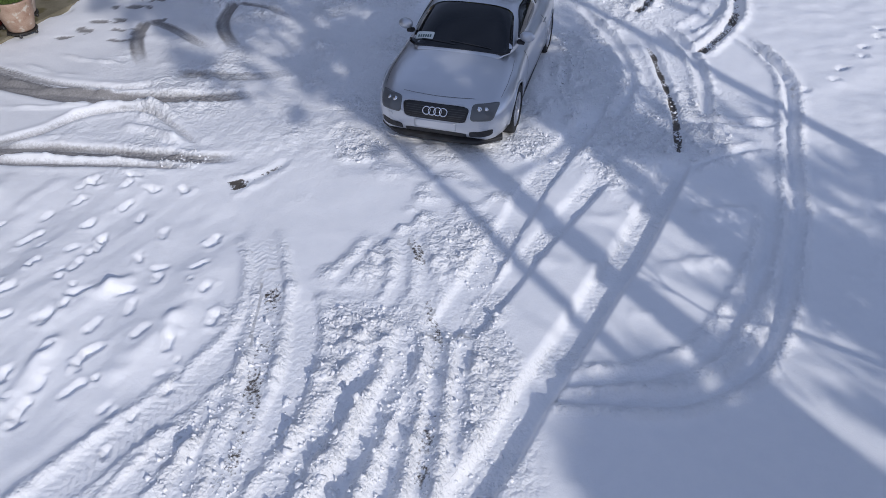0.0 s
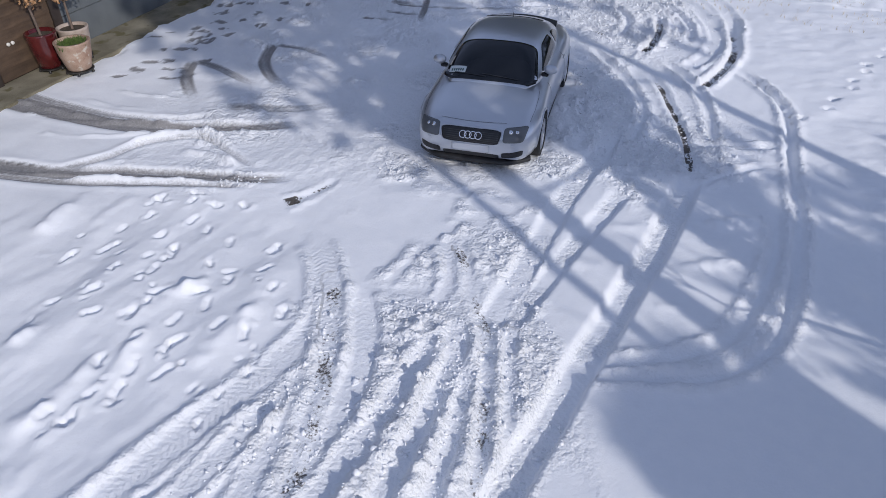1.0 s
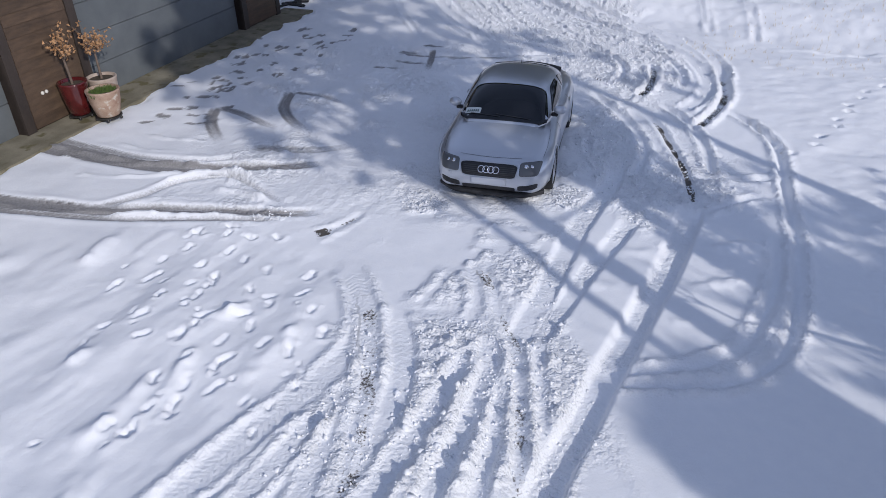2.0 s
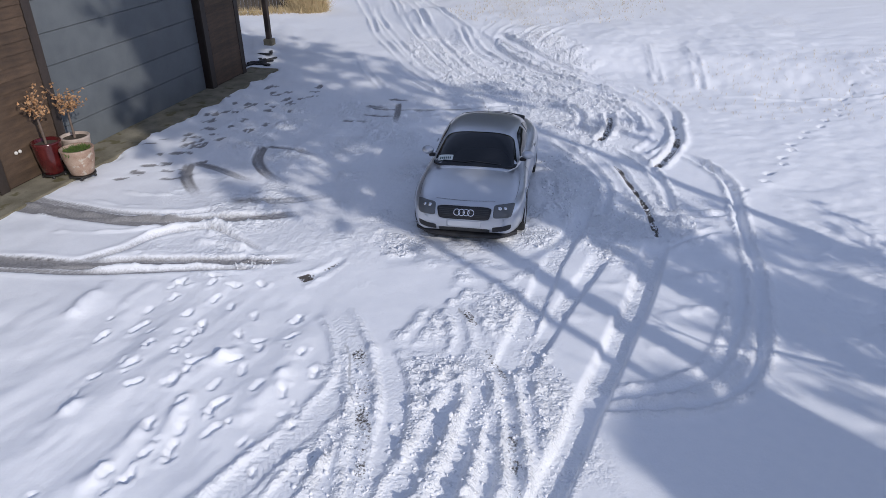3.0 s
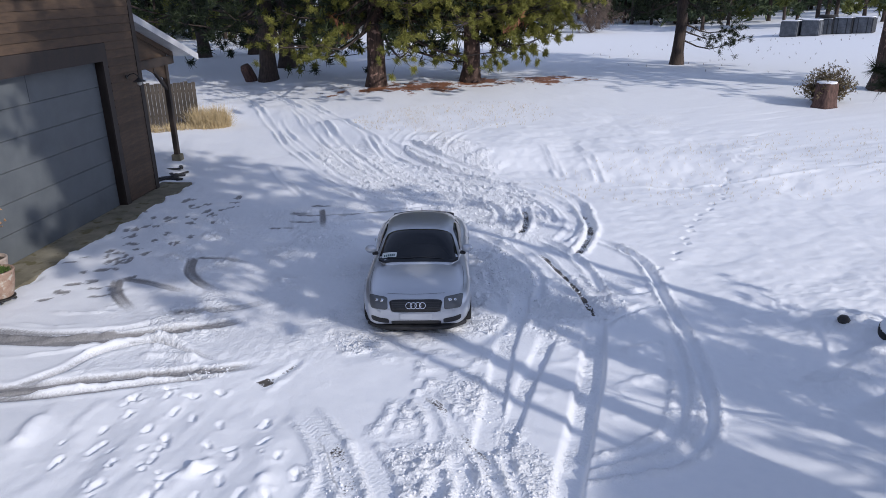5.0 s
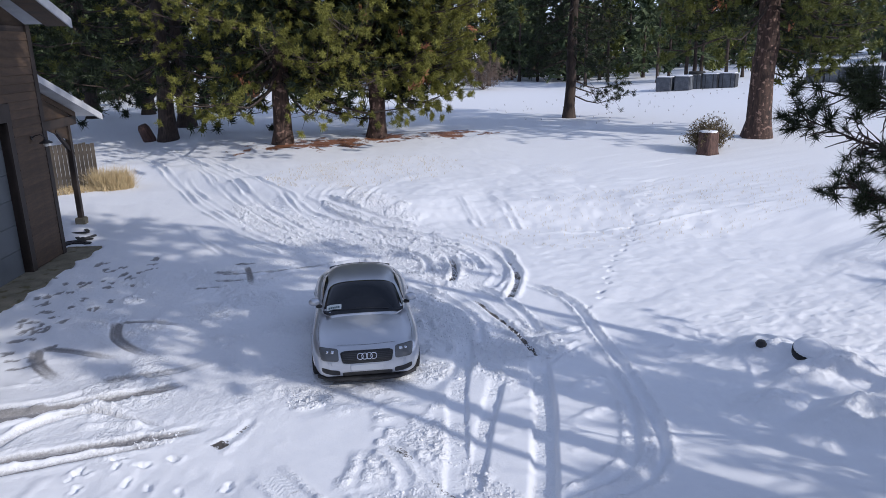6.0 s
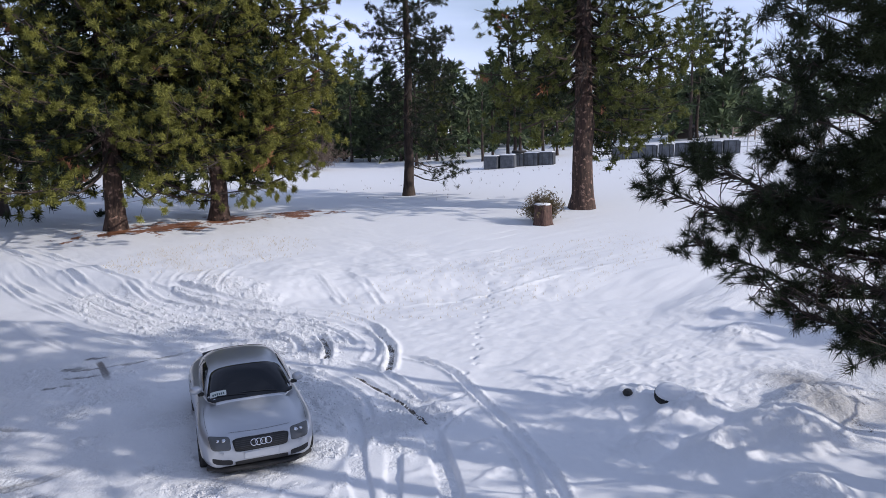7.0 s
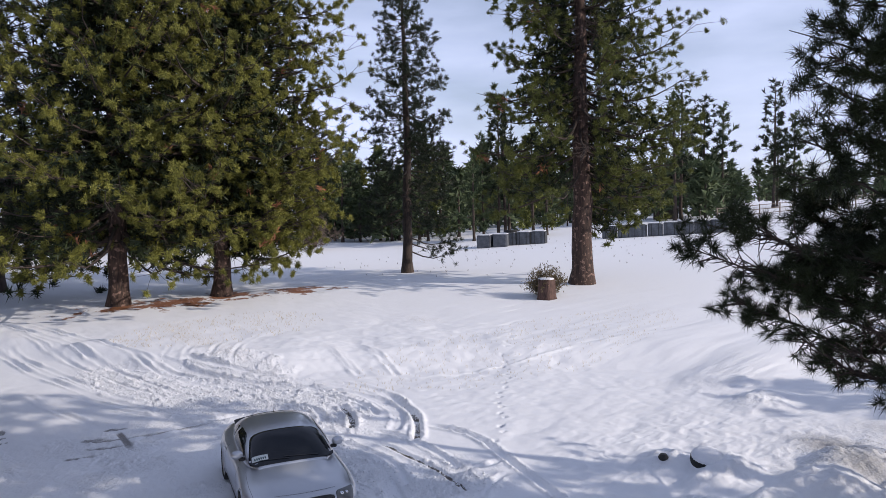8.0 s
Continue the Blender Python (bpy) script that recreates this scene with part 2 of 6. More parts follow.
LAMP_PALE = surface("frosted_glass", (0.6, 0.58, 0.52), (0.7, 0.68, 0.62), 9, 0.4, 0.05, 80)


# ---- the ground: one snow sheet with its tracks, ridges, prints and mounds ----
def smooth(a, b, v):
    k = np.clip((v - a) / (b - a), 0, 1)
    return k * k * (3 - 2 * k)


def lattice(ix, iy, seed):
    h = (ix * 374761393 + iy * 668265263 + seed * 974711) & 0xFFFFFFFF
    h = ((h ^ (h >> 13)) * 1274126177) & 0xFFFFFFFF
    return ((h ^ (h >> 16)) & 0xFFFFFF) / float(0xFFFFFF)


def value_noise(x, y, seed):
    fx, fy = np.floor(x), np.floor(y)
    ix, iy = fx.astype(np.int64), fy.astype(np.int64)
    u, v = x - fx, y - fy
    u, v = u * u * (3 - 2 * u), v * v * (3 - 2 * v)
    a, b = lattice(ix, iy, seed), lattice(ix + 1, iy, seed)
    c, d = lattice(ix, iy + 1, seed), lattice(ix + 1, iy + 1, seed)
    return (a + (b - a) * u) * (1 - v) + (c + (d - c) * u) * v


def fbm(x, y, size, octaves, seed):
    total, amp = np.zeros_like(x), 0.5
    for k in range(octaves):
        total += amp * (value_noise(x / size, y / size, seed + 17 * k) - 0.5)
        size, amp = size / 2.03, amp * 0.55
    return total


def spline(points, step=0.12):
    """A smooth line through a few plan points."""
    p = np.array(points, float)
    p = np.vstack((2 * p[0] - p[1], p, 2 * p[-1] - p[-2]))
    out = []
    for i in range(1, len(p) - 2):
        n = max(2, int(np.hypot(*(p[i + 1] - p[i])) / step))
        t = np.linspace(0, 1, n, endpoint=False)[:, None]
        a, b, c, d = p[i - 1], p[i], p[i + 1], p[i + 2]
        out.append(0.5 * (2 * b + (c - a) * t + (2 * a - 5 * b + 4 * c - d) * t ** 2 + (3 * b - a - 3 * c + d) * t ** 3))
    return np.vstack((*out, p[-2:-1]))


def along(line, X, Y, reach):
    """For the points within reach of a line: their index, signed side distance and distance along it (0 to 1)."""
    lo, hi = line.min(0) - reach, line.max(0) + reach
    idx = np.nonzero((X > lo[0]) & (X < hi[0]) & (Y > lo[1]) & (Y < hi[1]))[0]
    x, y = X[idx], Y[idx]
    best, side, far = np.full(len(idx), 1e9), np.zeros(len(idx)), np.zeros(len(idx))
    seg = np.hypot(*np.diff(line, axis=0).T)
    run = np.concatenate(([0], np.cumsum(seg))) / max(seg.sum(), 1e-6)
    for i in range(len(line) - 1):
        (ax, ay), (bx, by) = line[i], line[i + 1]
        dx, dy = bx - ax, by - ay
        q = dx * dx + dy * dy + 1e-12
        k = np.clip(((x - ax) * dx + (y - ay) * dy) / q, 0, 1)
        ex, ey = x - ax - k * dx, y - ay - k * dy
        d = ex * ex + ey * ey
        m = d < best
        best[m] = d[m]
        side[m] = np.sign(dx * ey[m] - dy * ex[m])
        far[m] = run[i] + k[m] * (run[i + 1] - run[i])
    keep = best < reach * reach
    return idx[keep], (np.sqrt(best) * side)[keep], far[keep]


def broad_height(x, y):
    """The lie of the land without its snow detail."""
    foot = (x * 0.50 + y * 0.866) - 15.6 - 1.5 * np.sin(x * 0.22) - 9.0 * smooth(4, -3, x)
    h = 0.42 * smooth(-0.3, 2.3, foot) + 0.5 * smooth(3, 17, foot)
    dist = np.hypot(x, y)
    rise = 0.87 * x - 0.5 * y - 3.0
    h = h + 0.055 * np.clip(rise, 0, 75) * smooth(26, 58, dist)
    h = h - 0.12 * smooth(0.5, 7, x) * smooth(16, 6, y)
    h = h + 4.0 * smooth(140, 900, dist)
    return h


RUT, SLAB, WET, RIDGE = range(4)
TRACKS = []


def track(kind, half, depth, lip, bare, *line):
    """One wheel mark: half width, depth under the snow, height of its lumpy lip, how far gravel shows, plan line."""
    TRACKS.append((kind, half, depth, lip, bare, line))


# marks fanning out over the near drive
track(RUT, 0.12, 0.035, 0.023, 0.0, (-3.6, 2.1), (-3.02, 2.87), (-2.71, 3.27), (-2.38, 3.68), (-2.03, 4.13), (-1.83, 4.54), (-1.76, 4.98), (-1.85, 5.57), (-2.04, 6.1))
track(RUT, 0.06, 0.023, 0.032, 0.0, (-2.95, 2.1), (-2.46, 2.86), (-2.21, 3.26), (-1.94, 3.64), (-1.73, 4.03))
track(RUT, 0.07, 0.023, 0.029, 0.0, (-2.25, 2.2), (-2.05, 2.86), (-1.9, 3.3), (-1.78, 3.7))
track(RUT, 0.10, 0.028, 0.029, 0.52, (-1.8, 2.1), (-1.73, 2.85), (-1.72, 3.2), (-1.66, 3.58), (-1.64, 3.94), (-1.65, 4.39), (-1.67, 4.98), (-1.78, 5.48))
track(SLAB, 0.15, 0.049, 0.013, 0.0, (-1.62, 2.1), (-1.54, 2.85), (-1.47, 3.25), (-1.39, 3.63), (-1.31, 4.05), (-1.31, 4.46), (-1.37, 4.82), (-1.5, 5.18))
track(RUT, 0.10, 0.039, 0.041, 0.0, (-1.75, 2.1), (-1.34, 2.85), (-1.12, 3.25), (-0.81, 3.8), (-0.62, 4.17), (-0.5, 4.44))
track(RUT, 0.10, 0.039, 0.043, 0.0, (-1.2, 2.1), (-0.87, 2.84), (-0.67, 3.29), (-0.47, 3.79), (-0.36, 4.24), (-0.39, 4.66))
track(RUT, 0.07, 0.032, 0.034, 0.0, (-0.75, 2.2), (-0.51, 2.84), (-0.4, 3.24), (-0.3, 3.67), (-0.23, 4.1))
track(RUT, 0.07, 0.032, 0.023, 0.5, (-0.35, 2.1), (-0.21, 2.83), (-0.16, 3.23), (-0.1, 3.73), (-0.07, 4.3), (-0.14, 4.88), (-0.26, 5.63), (-0.43, 6.11))
track(RUT, 0.06, 0.028, 0.023, 0.36, (-0.1, 2.1), (0.02, 2.83), (0.06, 3.23), (0.12, 3.79), (0.19, 4.36), (0.16, 4.87))
track(RUT, 0.05, 0.023, 0.02, 0.0, (-0.47, 6.0), (-0.40, 5.5), (-0.42, 5.15), (-0.52, 4.88), (-0.73, 4.66))
track(RUT, 0.05, 0.019, 0.017, 0.0, (-1.15, 5.1), (-0.9, 5.5), (-0.64, 6.01))
# the turning loop
track(RUT, 0.06, 0.075, 0.025, 0.0, (0.6, 3.79), (0.83, 3.77), (1.26, 3.73), (1.73, 3.69), (2.13, 3.75), (2.47, 3.9), (2.8, 4.15), (3.08, 4.49), (3.35, 4.97), (3.68, 5.64), (3.99, 6.32), (4.26, 7.1), (4.57, 8.0), (4.93, 8.97), (5.07, 9.66), (4.96, 10.43), (4.77, 10.95))
track(RUT, 0.055, 0.055, 0.02, 0.0, (0.7, 3.9), (0.97, 3.9), (1.34, 3.92), (1.8, 3.99), (2.24, 4.15), (2.62, 4.48), (2.96, 4.92), (3.28, 5.4), (3.55, 5.93), (3.84, 6.64))
track(RUT, 0.05, 0.04, 0.03, 0.0, (3.17, 8.29), (3.81, 8.19), (4.57, 8.21))
track(RUT, 0.04, 0.03, 0.02, 0.0, (2.9, 7.1), (3.3, 7.35), (3.9, 7.6), (4.3, 7.65))
track(RIDGE, 0.10, 0.0, 0.04, 0.0, (2.0, 5.2), (2.6, 5.45), (3.1, 5.5))
track(RIDGE, 0.10, 0.0, 0.04, 0.0, (0.9, 5.55), (1.5, 5.4), (1.75, 5.2))
track(RIDGE, 0.09, 0.0, 0.045, 0.0, (1.45, 6.25), (1.75, 6.15), (2.1, 6.2))
track(RIDGE, 0.10, 0.0, 0.05, 0.0, (2.7, 6.15), (3.2, 6.3), (3.6, 6.25))
track(RIDGE, 0.07, 0.0, 0.05, 0.0, (1.75, 4.75), (1.95, 4.72), (2.05, 4.8))
# the long pair that crosses the turning loop
track(SLAB, 0.17, 0.135, 0.0, 0.0, (-0.27, 2.1), (0.15, 2.83), (0.40, 3.2), (0.71, 3.72), (1.09, 4.3), (1.58, 5.08), (2.03, 5.77), (2.58, 6.75), (2.97, 7.5))
track(SLAB, 0.13, 0.085, 0.0, 0.0, (0.15, 4.45), (0.53, 5.02), (1.0, 5.74), (1.53, 6.48), (2.01, 7.15))
track(SLAB, 0.16, 0.08, 0.0, 0.0, (-0.1, 4.4), (0.36, 5.27), (0.70, 5.98), (1.22, 7.04), (1.82, 8.06), (2.2, 8.9))
# beside and behind the car
track(RUT, 0.055, 0.04, 0.02, 0.8, (2.95, 7.4), (3.12, 8.2), (3.21, 8.9), (3.24, 9.6), (3.28, 10.2), (3.2, 10.9))
track(RUT, 0.05, 0.03, 0.02, 0.6, (2.55, 13.1), (2.75, 12.8), (2.95, 12.5))
track(RUT, 0.06, 0.03, 0.02, 0.5, (-0.6, 14.2), (0.6, 14.5), (1.9, 14.5), (2.83, 14.3), (3.2, 13.6))
track(RUT, 0.045, 0.02, 0.01, 0.6, (-2.48, 6.88), (-2.25, 7.0), (-2.0, 7.25), (-1.86, 7.5))
track(RUT, 0.09, 0.02, 0.01, 0.8, (-2.55, 6.84), (-2.42, 6.9), (-2.3, 6.95))
track(RUT, 0.05, 0.04, 0.01, 0.7, (1.86, 9.85), (1.80, 9.5), (1.74, 9.15))
track(RUT, 0.06, 0.04, 0.03, 0.0, (2.3, 8.3), (2.75, 9.4), (2.75, 10.6), (2.4, 12.0))
track(RUT, 0.06, 0.04, 0.03, 0.0, (3.55, 8.3), (3.8, 9.4), (3.85, 10.4), (3.6, 11.4))
# the bend of the drive
track(RUT, 0.075, 0.068, 0.036, 0.68, (3.95, 10.2), (4.55, 10.95), (4.98, 11.6), (5.24, 12.3), (5.40, 13.0))
track(RUT, 0.12, 0.068, 0.04, 0.0, (5.3, 12.5), (5.55, 13.4), (5.6, 14.6), (5.2, 15.8), (4.5, 16.8), (3.6, 18.4), (2.7, 20.6))
track(RUT, 0.12, 0.064, 0.04, 0.05, (3.95, 11.0), (4.6, 11.76), (4.98, 12.63), (5.08, 13.89), (4.8, 14.84), (4.3, 15.81), (3.5, 17.2), (2.7, 19.0), (2.1, 21.4))
track(RUT, 0.08, 0.053, 0.04, 0.66, (3.3, 11.7), (3.74, 12.43), (4.04, 13.24), (4.08, 13.8))
track(RUT, 0.072, 0.045, 0.036, 0.0, (3.1, 12.6), (3.4, 13.3), (3.42, 13.9), (3.1, 14.8), (2.7, 15.8))
track(RUT, 0.048, 0.038, 0.032, 0.0, (4.35, 12.2), (4.6, 13.2), (4.4, 14.3), (3.7, 15.6), (2.9, 17.2))
# the drive towards the woods
track(RUT, 0.067, 0.036, 0.028, 0.2, (1.3, 14.4), (0.79, 15.65), (0.41, 16.63), (-0.09, 18.4), (-0.56, 20.83), (-0.96, 23.24), (-1.2, 26.67), (-1.98, 32.04), (-3.04, 36.2), (-5.0, 46))
track(RUT, 0.055, 0.029, 0.022, 0.0, (1.5, 14.2), (1.03, 15.31), (0.57, 17.2), (0.19, 18.66), (-0.23, 21.42), (-0.6, 24.16), (-0.94, 27.49))
track(RUT, 0.073, 0.038, 0.028, 0.12, (2.7, 14.3), (2.05, 15.84), (1.5, 17.91), (1.2, 20.28), (0.83, 23.17), (0.53, 26.1), (-0.09, 29.77), (-0.9, 33.44), (-1.91, 36.81), (-4.0, 46))
track(RUT, 0.061, 0.029, 0.028, 0.0, (2.38, 17.3), (2.1, 19.19), (1.95, 21.36), (1.56, 24.0), (0.92, 27.68), (0.28, 31.26))
track(RUT, 0.043, 0.024, 0.022, 0.0, (3.3, 14.4), (2.92, 15.57), (2.46, 17.61), (1.9, 20.06), (1.73, 22.38))
track(RUT, 0.043, 0.024, 0.022, 0.0, (1.7, 15.6), (1.0, 18.0), (0.55, 20.8), (0.15, 24.5), (-0.3, 29.0))
track(RUT, 0.037, 0.019, 0.017, 0.0, (0.3, 15.7), (-0.4, 17.6), (-0.9, 19.6))
track(RUT, 0.037, 0.019, 0.017, 0.0, (-1.0, 16.4), (-1.4, 18.4), (-1.6, 20.4))
# strokes up the bank
track(RUT, 0.061, 0.018, 0.012, 0.0, (6.2, 15.8), (6.45, 16.8), (6.75, 18.0), (6.95, 18.8))
track(RUT, 0.061, 0.02, 0.012, 0.0, (7.0, 15.0), (7.4, 16.1), (7.7, 17.3), (8.0, 18.6))
track(RUT, 0.066, 0.015, 0.015, 0.0, (2.5, 19.9), (3.1, 21.2), (3.87, 22.4), (4.5, 22.8))
track(RUT, 0.066, 0.015, 0.015, 0.0, (3.0, 19.2), (3.6, 20.4), (4.3, 21.5), (5.54, 22.7))
track(RUT, 0.061, 0.015, 0.015, 0.0, (3.4, 18.5), (4.2, 20.0), (5.11, 21.3), (6.42, 22.4))
track(RUT, 0.047, 0.013, 0.012, 0.0, (2.2, 20.8), (2.8, 22.0), (3.3, 22.9))
track(RIDGE, 0.06, 0.0, 0.035, 0.0, (7.2, 14.6), (9.5, 13.9), (12.5, 13.3), (16.5, 12.6))
# wet wheel marks before the garage
track(WET, 0.2, 0.03, 0.012, 0.7, (-8.9, 10.85), (-7.7, 10.15), (-6.49, 9.56), (-5.87, 9.29), (-5.3, 9.08), (-4.61, 8.95), (-3.81, 8.93), (-3.04, 9.02), (-2.5, 9.1))
track(WET, 0.087, 0.02, 0.012, 0.37, (-8.9, 11.1), (-7.6, 10.45), (-6.66, 9.93), (-5.82, 9.54), (-5.15, 9.32), (-4.46, 9.22), (-3.92, 9.29))
track(WET, 0.16, 0.03, 0.012, 0.62, (-8.8, 8.55), (-7.3, 8.05), (-6.3, 7.8), (-5.61, 7.67), (-5.05, 7.66), (-4.51, 7.6), (-3.76, 7.5), (-3.04, 7.43), (-2.4, 7.45))
track(WET, 0.072, 0.025, 0.012, 0.44, (-8.7, 8.2), (-7.0, 7.72), (-5.49, 7.42), (-4.92, 7.36), (-4.34, 7.33), (-3.63, 7.28), (-2.9, 7.22))
track(WET, 0.072, 0.02, 0.012, 0.17, (-5.9, 7.75), (-5.29, 8.06), (-4.98, 8.4), (-4.52, 8.6), (-3.97, 8.58), (-3.46, 8.13), (-2.98, 7.6))
track(RIDGE, 0.04, 0.0, 0.04, 0.0, (-5.7, 7.95), (-5.29, 8.2), (-4.98, 8.55), (-4.52, 8.76), (-3.97, 8.75), (-3.4, 8.3))
track(RIDGE, 0.07, 0.0, 0.07, 0.0, (-4.25, 8.2), (-3.9, 8.1), (-3.62, 7.99), (-3.15, 7.6))
track(RIDGE, 0.03, 0.0, 0.04, 0.0, (-7.2, 9.65), (-6.2, 9.32), (-5.3, 9.2), (-4.4, 9.1))
track(RIDGE, 0.03, 0.0, 0.04, 0.0, (-5.6, 7.52), (-4.9, 7.5), (-4.3, 7.45), (-3.6, 7.38), (-3.0, 7.33))
track(RIDGE, 0.03, 0.0, 0.035, 0.0, (-6.4, 10.15), (-5.6, 9.75), (-4.9, 9.55))
track(RIDGE, 0.03, 0.0, 0.035, 0.0, (-5.2, 7.95), (-4.6, 7.95), (-4.2, 7.85))
track(RIDGE, 0.025, 0.0, 0.035, 0.0, (-8.3, 10.55), (-7.2, 9.95), (-6.2, 9.5), (-5.2, 9.15), (-4.2, 9.02))
track(RIDGE, 0.025, 0.0, 0.03, 0.0, (-7.6, 10.2), (-6.6, 9.72), (-5.6, 9.3), (-4.6, 9.05), (-3.6, 9.0))
track(RIDGE, 0.025, 0.0, 0.035, 0.0, (-8.2, 8.25), (-7.0, 7.9), (-5.9, 7.66), (-4.8, 7.57), (-3.8, 7.45))
track(RIDGE, 0.03, 0.0, 0.04, 0.0, (-6.6, 8.9), (-5.9, 8.75), (-5.2, 8.75), (-4.6, 8.85))
track(RIDGE, 0.03, 0.0, 0.035, 0.0, (-6.0, 10.5), (-5.4, 10.2), (-4.8, 10.05))
# melted arcs
track(WET, 0.11, 0.012, 0.001, 0.51, (-4.98, 11.75), (-4.92, 11.0), (-4.66, 10.3), (-4.4, 9.8))
track(WET, 0.085, 0.012, 0.001, 0.44, (-5.0, 11.7), (-4.5, 11.4), (-3.85, 10.75), (-3.4, 10.35))
track(WET, 0.11, 0.012, 0.001, 0.51, (-3.62, 12.45), (-3.66, 11.6), (-3.36, 10.8), (-2.9, 10.2))
track(WET, 0.068, 0.012, 0.001, 0.32, (-3.66, 12.4), (-3.0, 12.15), (-2.3, 11.5))
track(WET, 0.12, 0.012, 0.0, 0.22, (-4.0, 9.75), (-3.2, 9.62), (-2.5, 9.65), (-1.9, 9.9))
track(WET, 0.05, 0.012, 0.0, 0.75, (-0.95, 15.38), (-0.65, 15.3), (-0.3, 15.2))
track(WET, 0.05, 0.012, 0.0, 0.5, (-1.52, 14.77), (-0.52, 14.47), (0.85, 14.35), (1.9, 14.3))
track(WET, 0.05, 0.012, 0.0, 0.6, (-1.61, 14.24), (-1.2, 14.1), (-0.6, 13.95))
track(WET, 0.07, 0.012, 0.0, 0.7, (-0.67, 15.1), (-0.75, 14.2), (-0.88, 13.3))
track(WET, 0.10, 0.012, 0.0, 0.35, (-1.5, 15.0), (-1.2, 14.8), (-0.8, 14.7))
track(WET, 0.05, 0.012, 0.0, 0.45, (-2.1, 13.85), (-1.7, 13.75), (-1.3, 13.6))
# drift edges on the smooth snow
track(RIDGE, 0.10, 0.0, 0.055, 0.0, (-4.36, 3.04), (-4.1, 3.6), (-3.79, 4.35))
track(RIDGE, 0.10, 0.0, 0.07, 0.0, (-3.75, 4.5), (-3.55, 4.85), (-3.3, 5.15), (-3.0, 5.25))
track(RIDGE, 0.10, 0.0, 0.055, 0.0, (-4.3, 2.2), (-4.12, 2.63), (-3.95, 3.46))
track(RIDGE, 0.10, 0.0, 0.055, 0.0, (-5.45, 6.16), (-5.3, 6.7), (-5.13, 7.2))
track(RIDGE, 0.10, 0.0, 0.055, 0.0, (-4.85, 6.38), (-4.5, 7.1))
track(RIDGE, 0.10, 0.0, 0.07, 0.0, (-3.0, 3.9), (-2.74, 4.3), (-2.4, 4.95))
track(RIDGE, 0.10, 0.0, 0.055, 0.0, (-4.82, 4.21), (-4.67, 4.8))
track(RIDGE, 0.07, 0.0, 0.05, 0.0, (-3.9, 3.3), (-3.65, 4.0), (-3.5, 4.6))

MOUNDS = [(6.75, 6.0, 0.8, 0.5, 0.22), (7.3, 5.1, 0.9, 0.6, 0.22), (7.6, 3.4, 1.0, 0.8, 0.36), (6.0, 3.7, 1.0, 0.5, 0.26),
          (5.3, 4.6, 0.7, 0.35, 0.14), (9.2, 3.6, 1.1, 0.7, 0.26), (6.4, 5.0, 0.6, 0.3, 0.14), (5.6, 2.2, 0.8, 0.5, 0.2), (14.5, 8.6, 2.6, 1.2, 0.22), (12.2, 6.9, 1.2, 0.8, 0.18)]
# places of loose, trodden and scraped-up snow: x, y, reach in x, reach in y
CHURN = [(-0.75, 4.55, 0.5, 0.35), (-1.7, 3.9, 0.22, 1.1), (-1.9, 3.1, 0.4, 0.7), (-0.9, 3.5, 0.5, 0.8), (-0.1, 3.5, 0.35, 1.2), (0.35, 3.9, 0.3, 1.1), (0.35, 5.7, 0.35, 0.6), (1.2, 7.7, 0.4, 0.4),
         (2.6, 7.9, 0.5, 0.5), (2.2, 8.9, 0.6, 2.2), (3.2, 8.1, 0.6, 0.9), (3.0, 14.4, 1.1, 2.2), (1.3, 18.2, 1.0, 3.2), (3.3, 16.2, 1.2, 1.4), (0.6, 20.5, 0.8, 2.2), (4.3, 14.2, 0.7, 1.2), (3.6, 12.6, 0.9, 0.9), (-3.2, 7.4, 0.35, 0.2),
         (3.6, 18.4, 1.3, 2.4), (1.9, 16.6, 0.9, 1.6), (-1.0, 7.6, 0.4, 0.3)]
rnd = random.Random(7)
STEPS = []  # footprints: x, y, heading, half length, half width, depth


def tread(*line):
    """A trail of shoe prints along a plan line."""
    sp = spline(line, 0.05)
    for k in range(4, len(sp) - 1, 7):
        hd = math.atan2(sp[k + 1][1] - sp[k][1], sp[k + 1][0] - sp[k][0])
        off = (0.10 if (k // 7) % 2 else -0.10) + rnd.uniform(-0.04, 0.04)
        STEPS.append((sp[k][0] - math.sin(hd) * off, sp[k][1] + math.cos(hd) * off, hd + rnd.uniform(-0.3, 0.3), rnd.uniform(0.075, 0.115), rnd.uniform(0.04, 0.055), rnd.uniform(0.022, 0.045)))


tread((-3.55, 7.05), (-3.75, 6.2), (-3.7, 5.2))
tread((-3.3, 6.5), (-3.0, 5.4), (-2.95, 4.55), (-3.3, 4.0), (-3.6, 3.4))
tread((-2.25, 5.95), (-2.7, 5.4), (-3.6, 4.95), (-4.3, 4.5))
tread((-2.2, 5.3), (-2.35, 4.6), (-2.45, 4.0))
tread((-3.7, 6.25), (-4.15, 5.5), (-4.7, 4.8))
tread((-4.0, 7.15), (-4.4, 6.3), (-4.9, 5.6))
tread((-3.15, 4.8), (-3.45, 3.9), (-3.9, 3.2))
tread((-4.3, 7.1), (-3.5, 6.9), (-3.0, 6.7))
tread((-3.6, 4.9), (-3.8, 3.9), (-4.1, 3.1))
for k in range(34):
    STEPS.append((rnd.uniform(-5.2, -2.3), rnd.uniform(3.0, 6.9), rnd.uniform(-2.6, -1.5), rnd.uniform(0.03, 0.08), rnd.uniform(0.025, 0.04), rnd.uniform(0.02, 0.04)))
PRINTS = []  # thin melted shoe prints by the garage
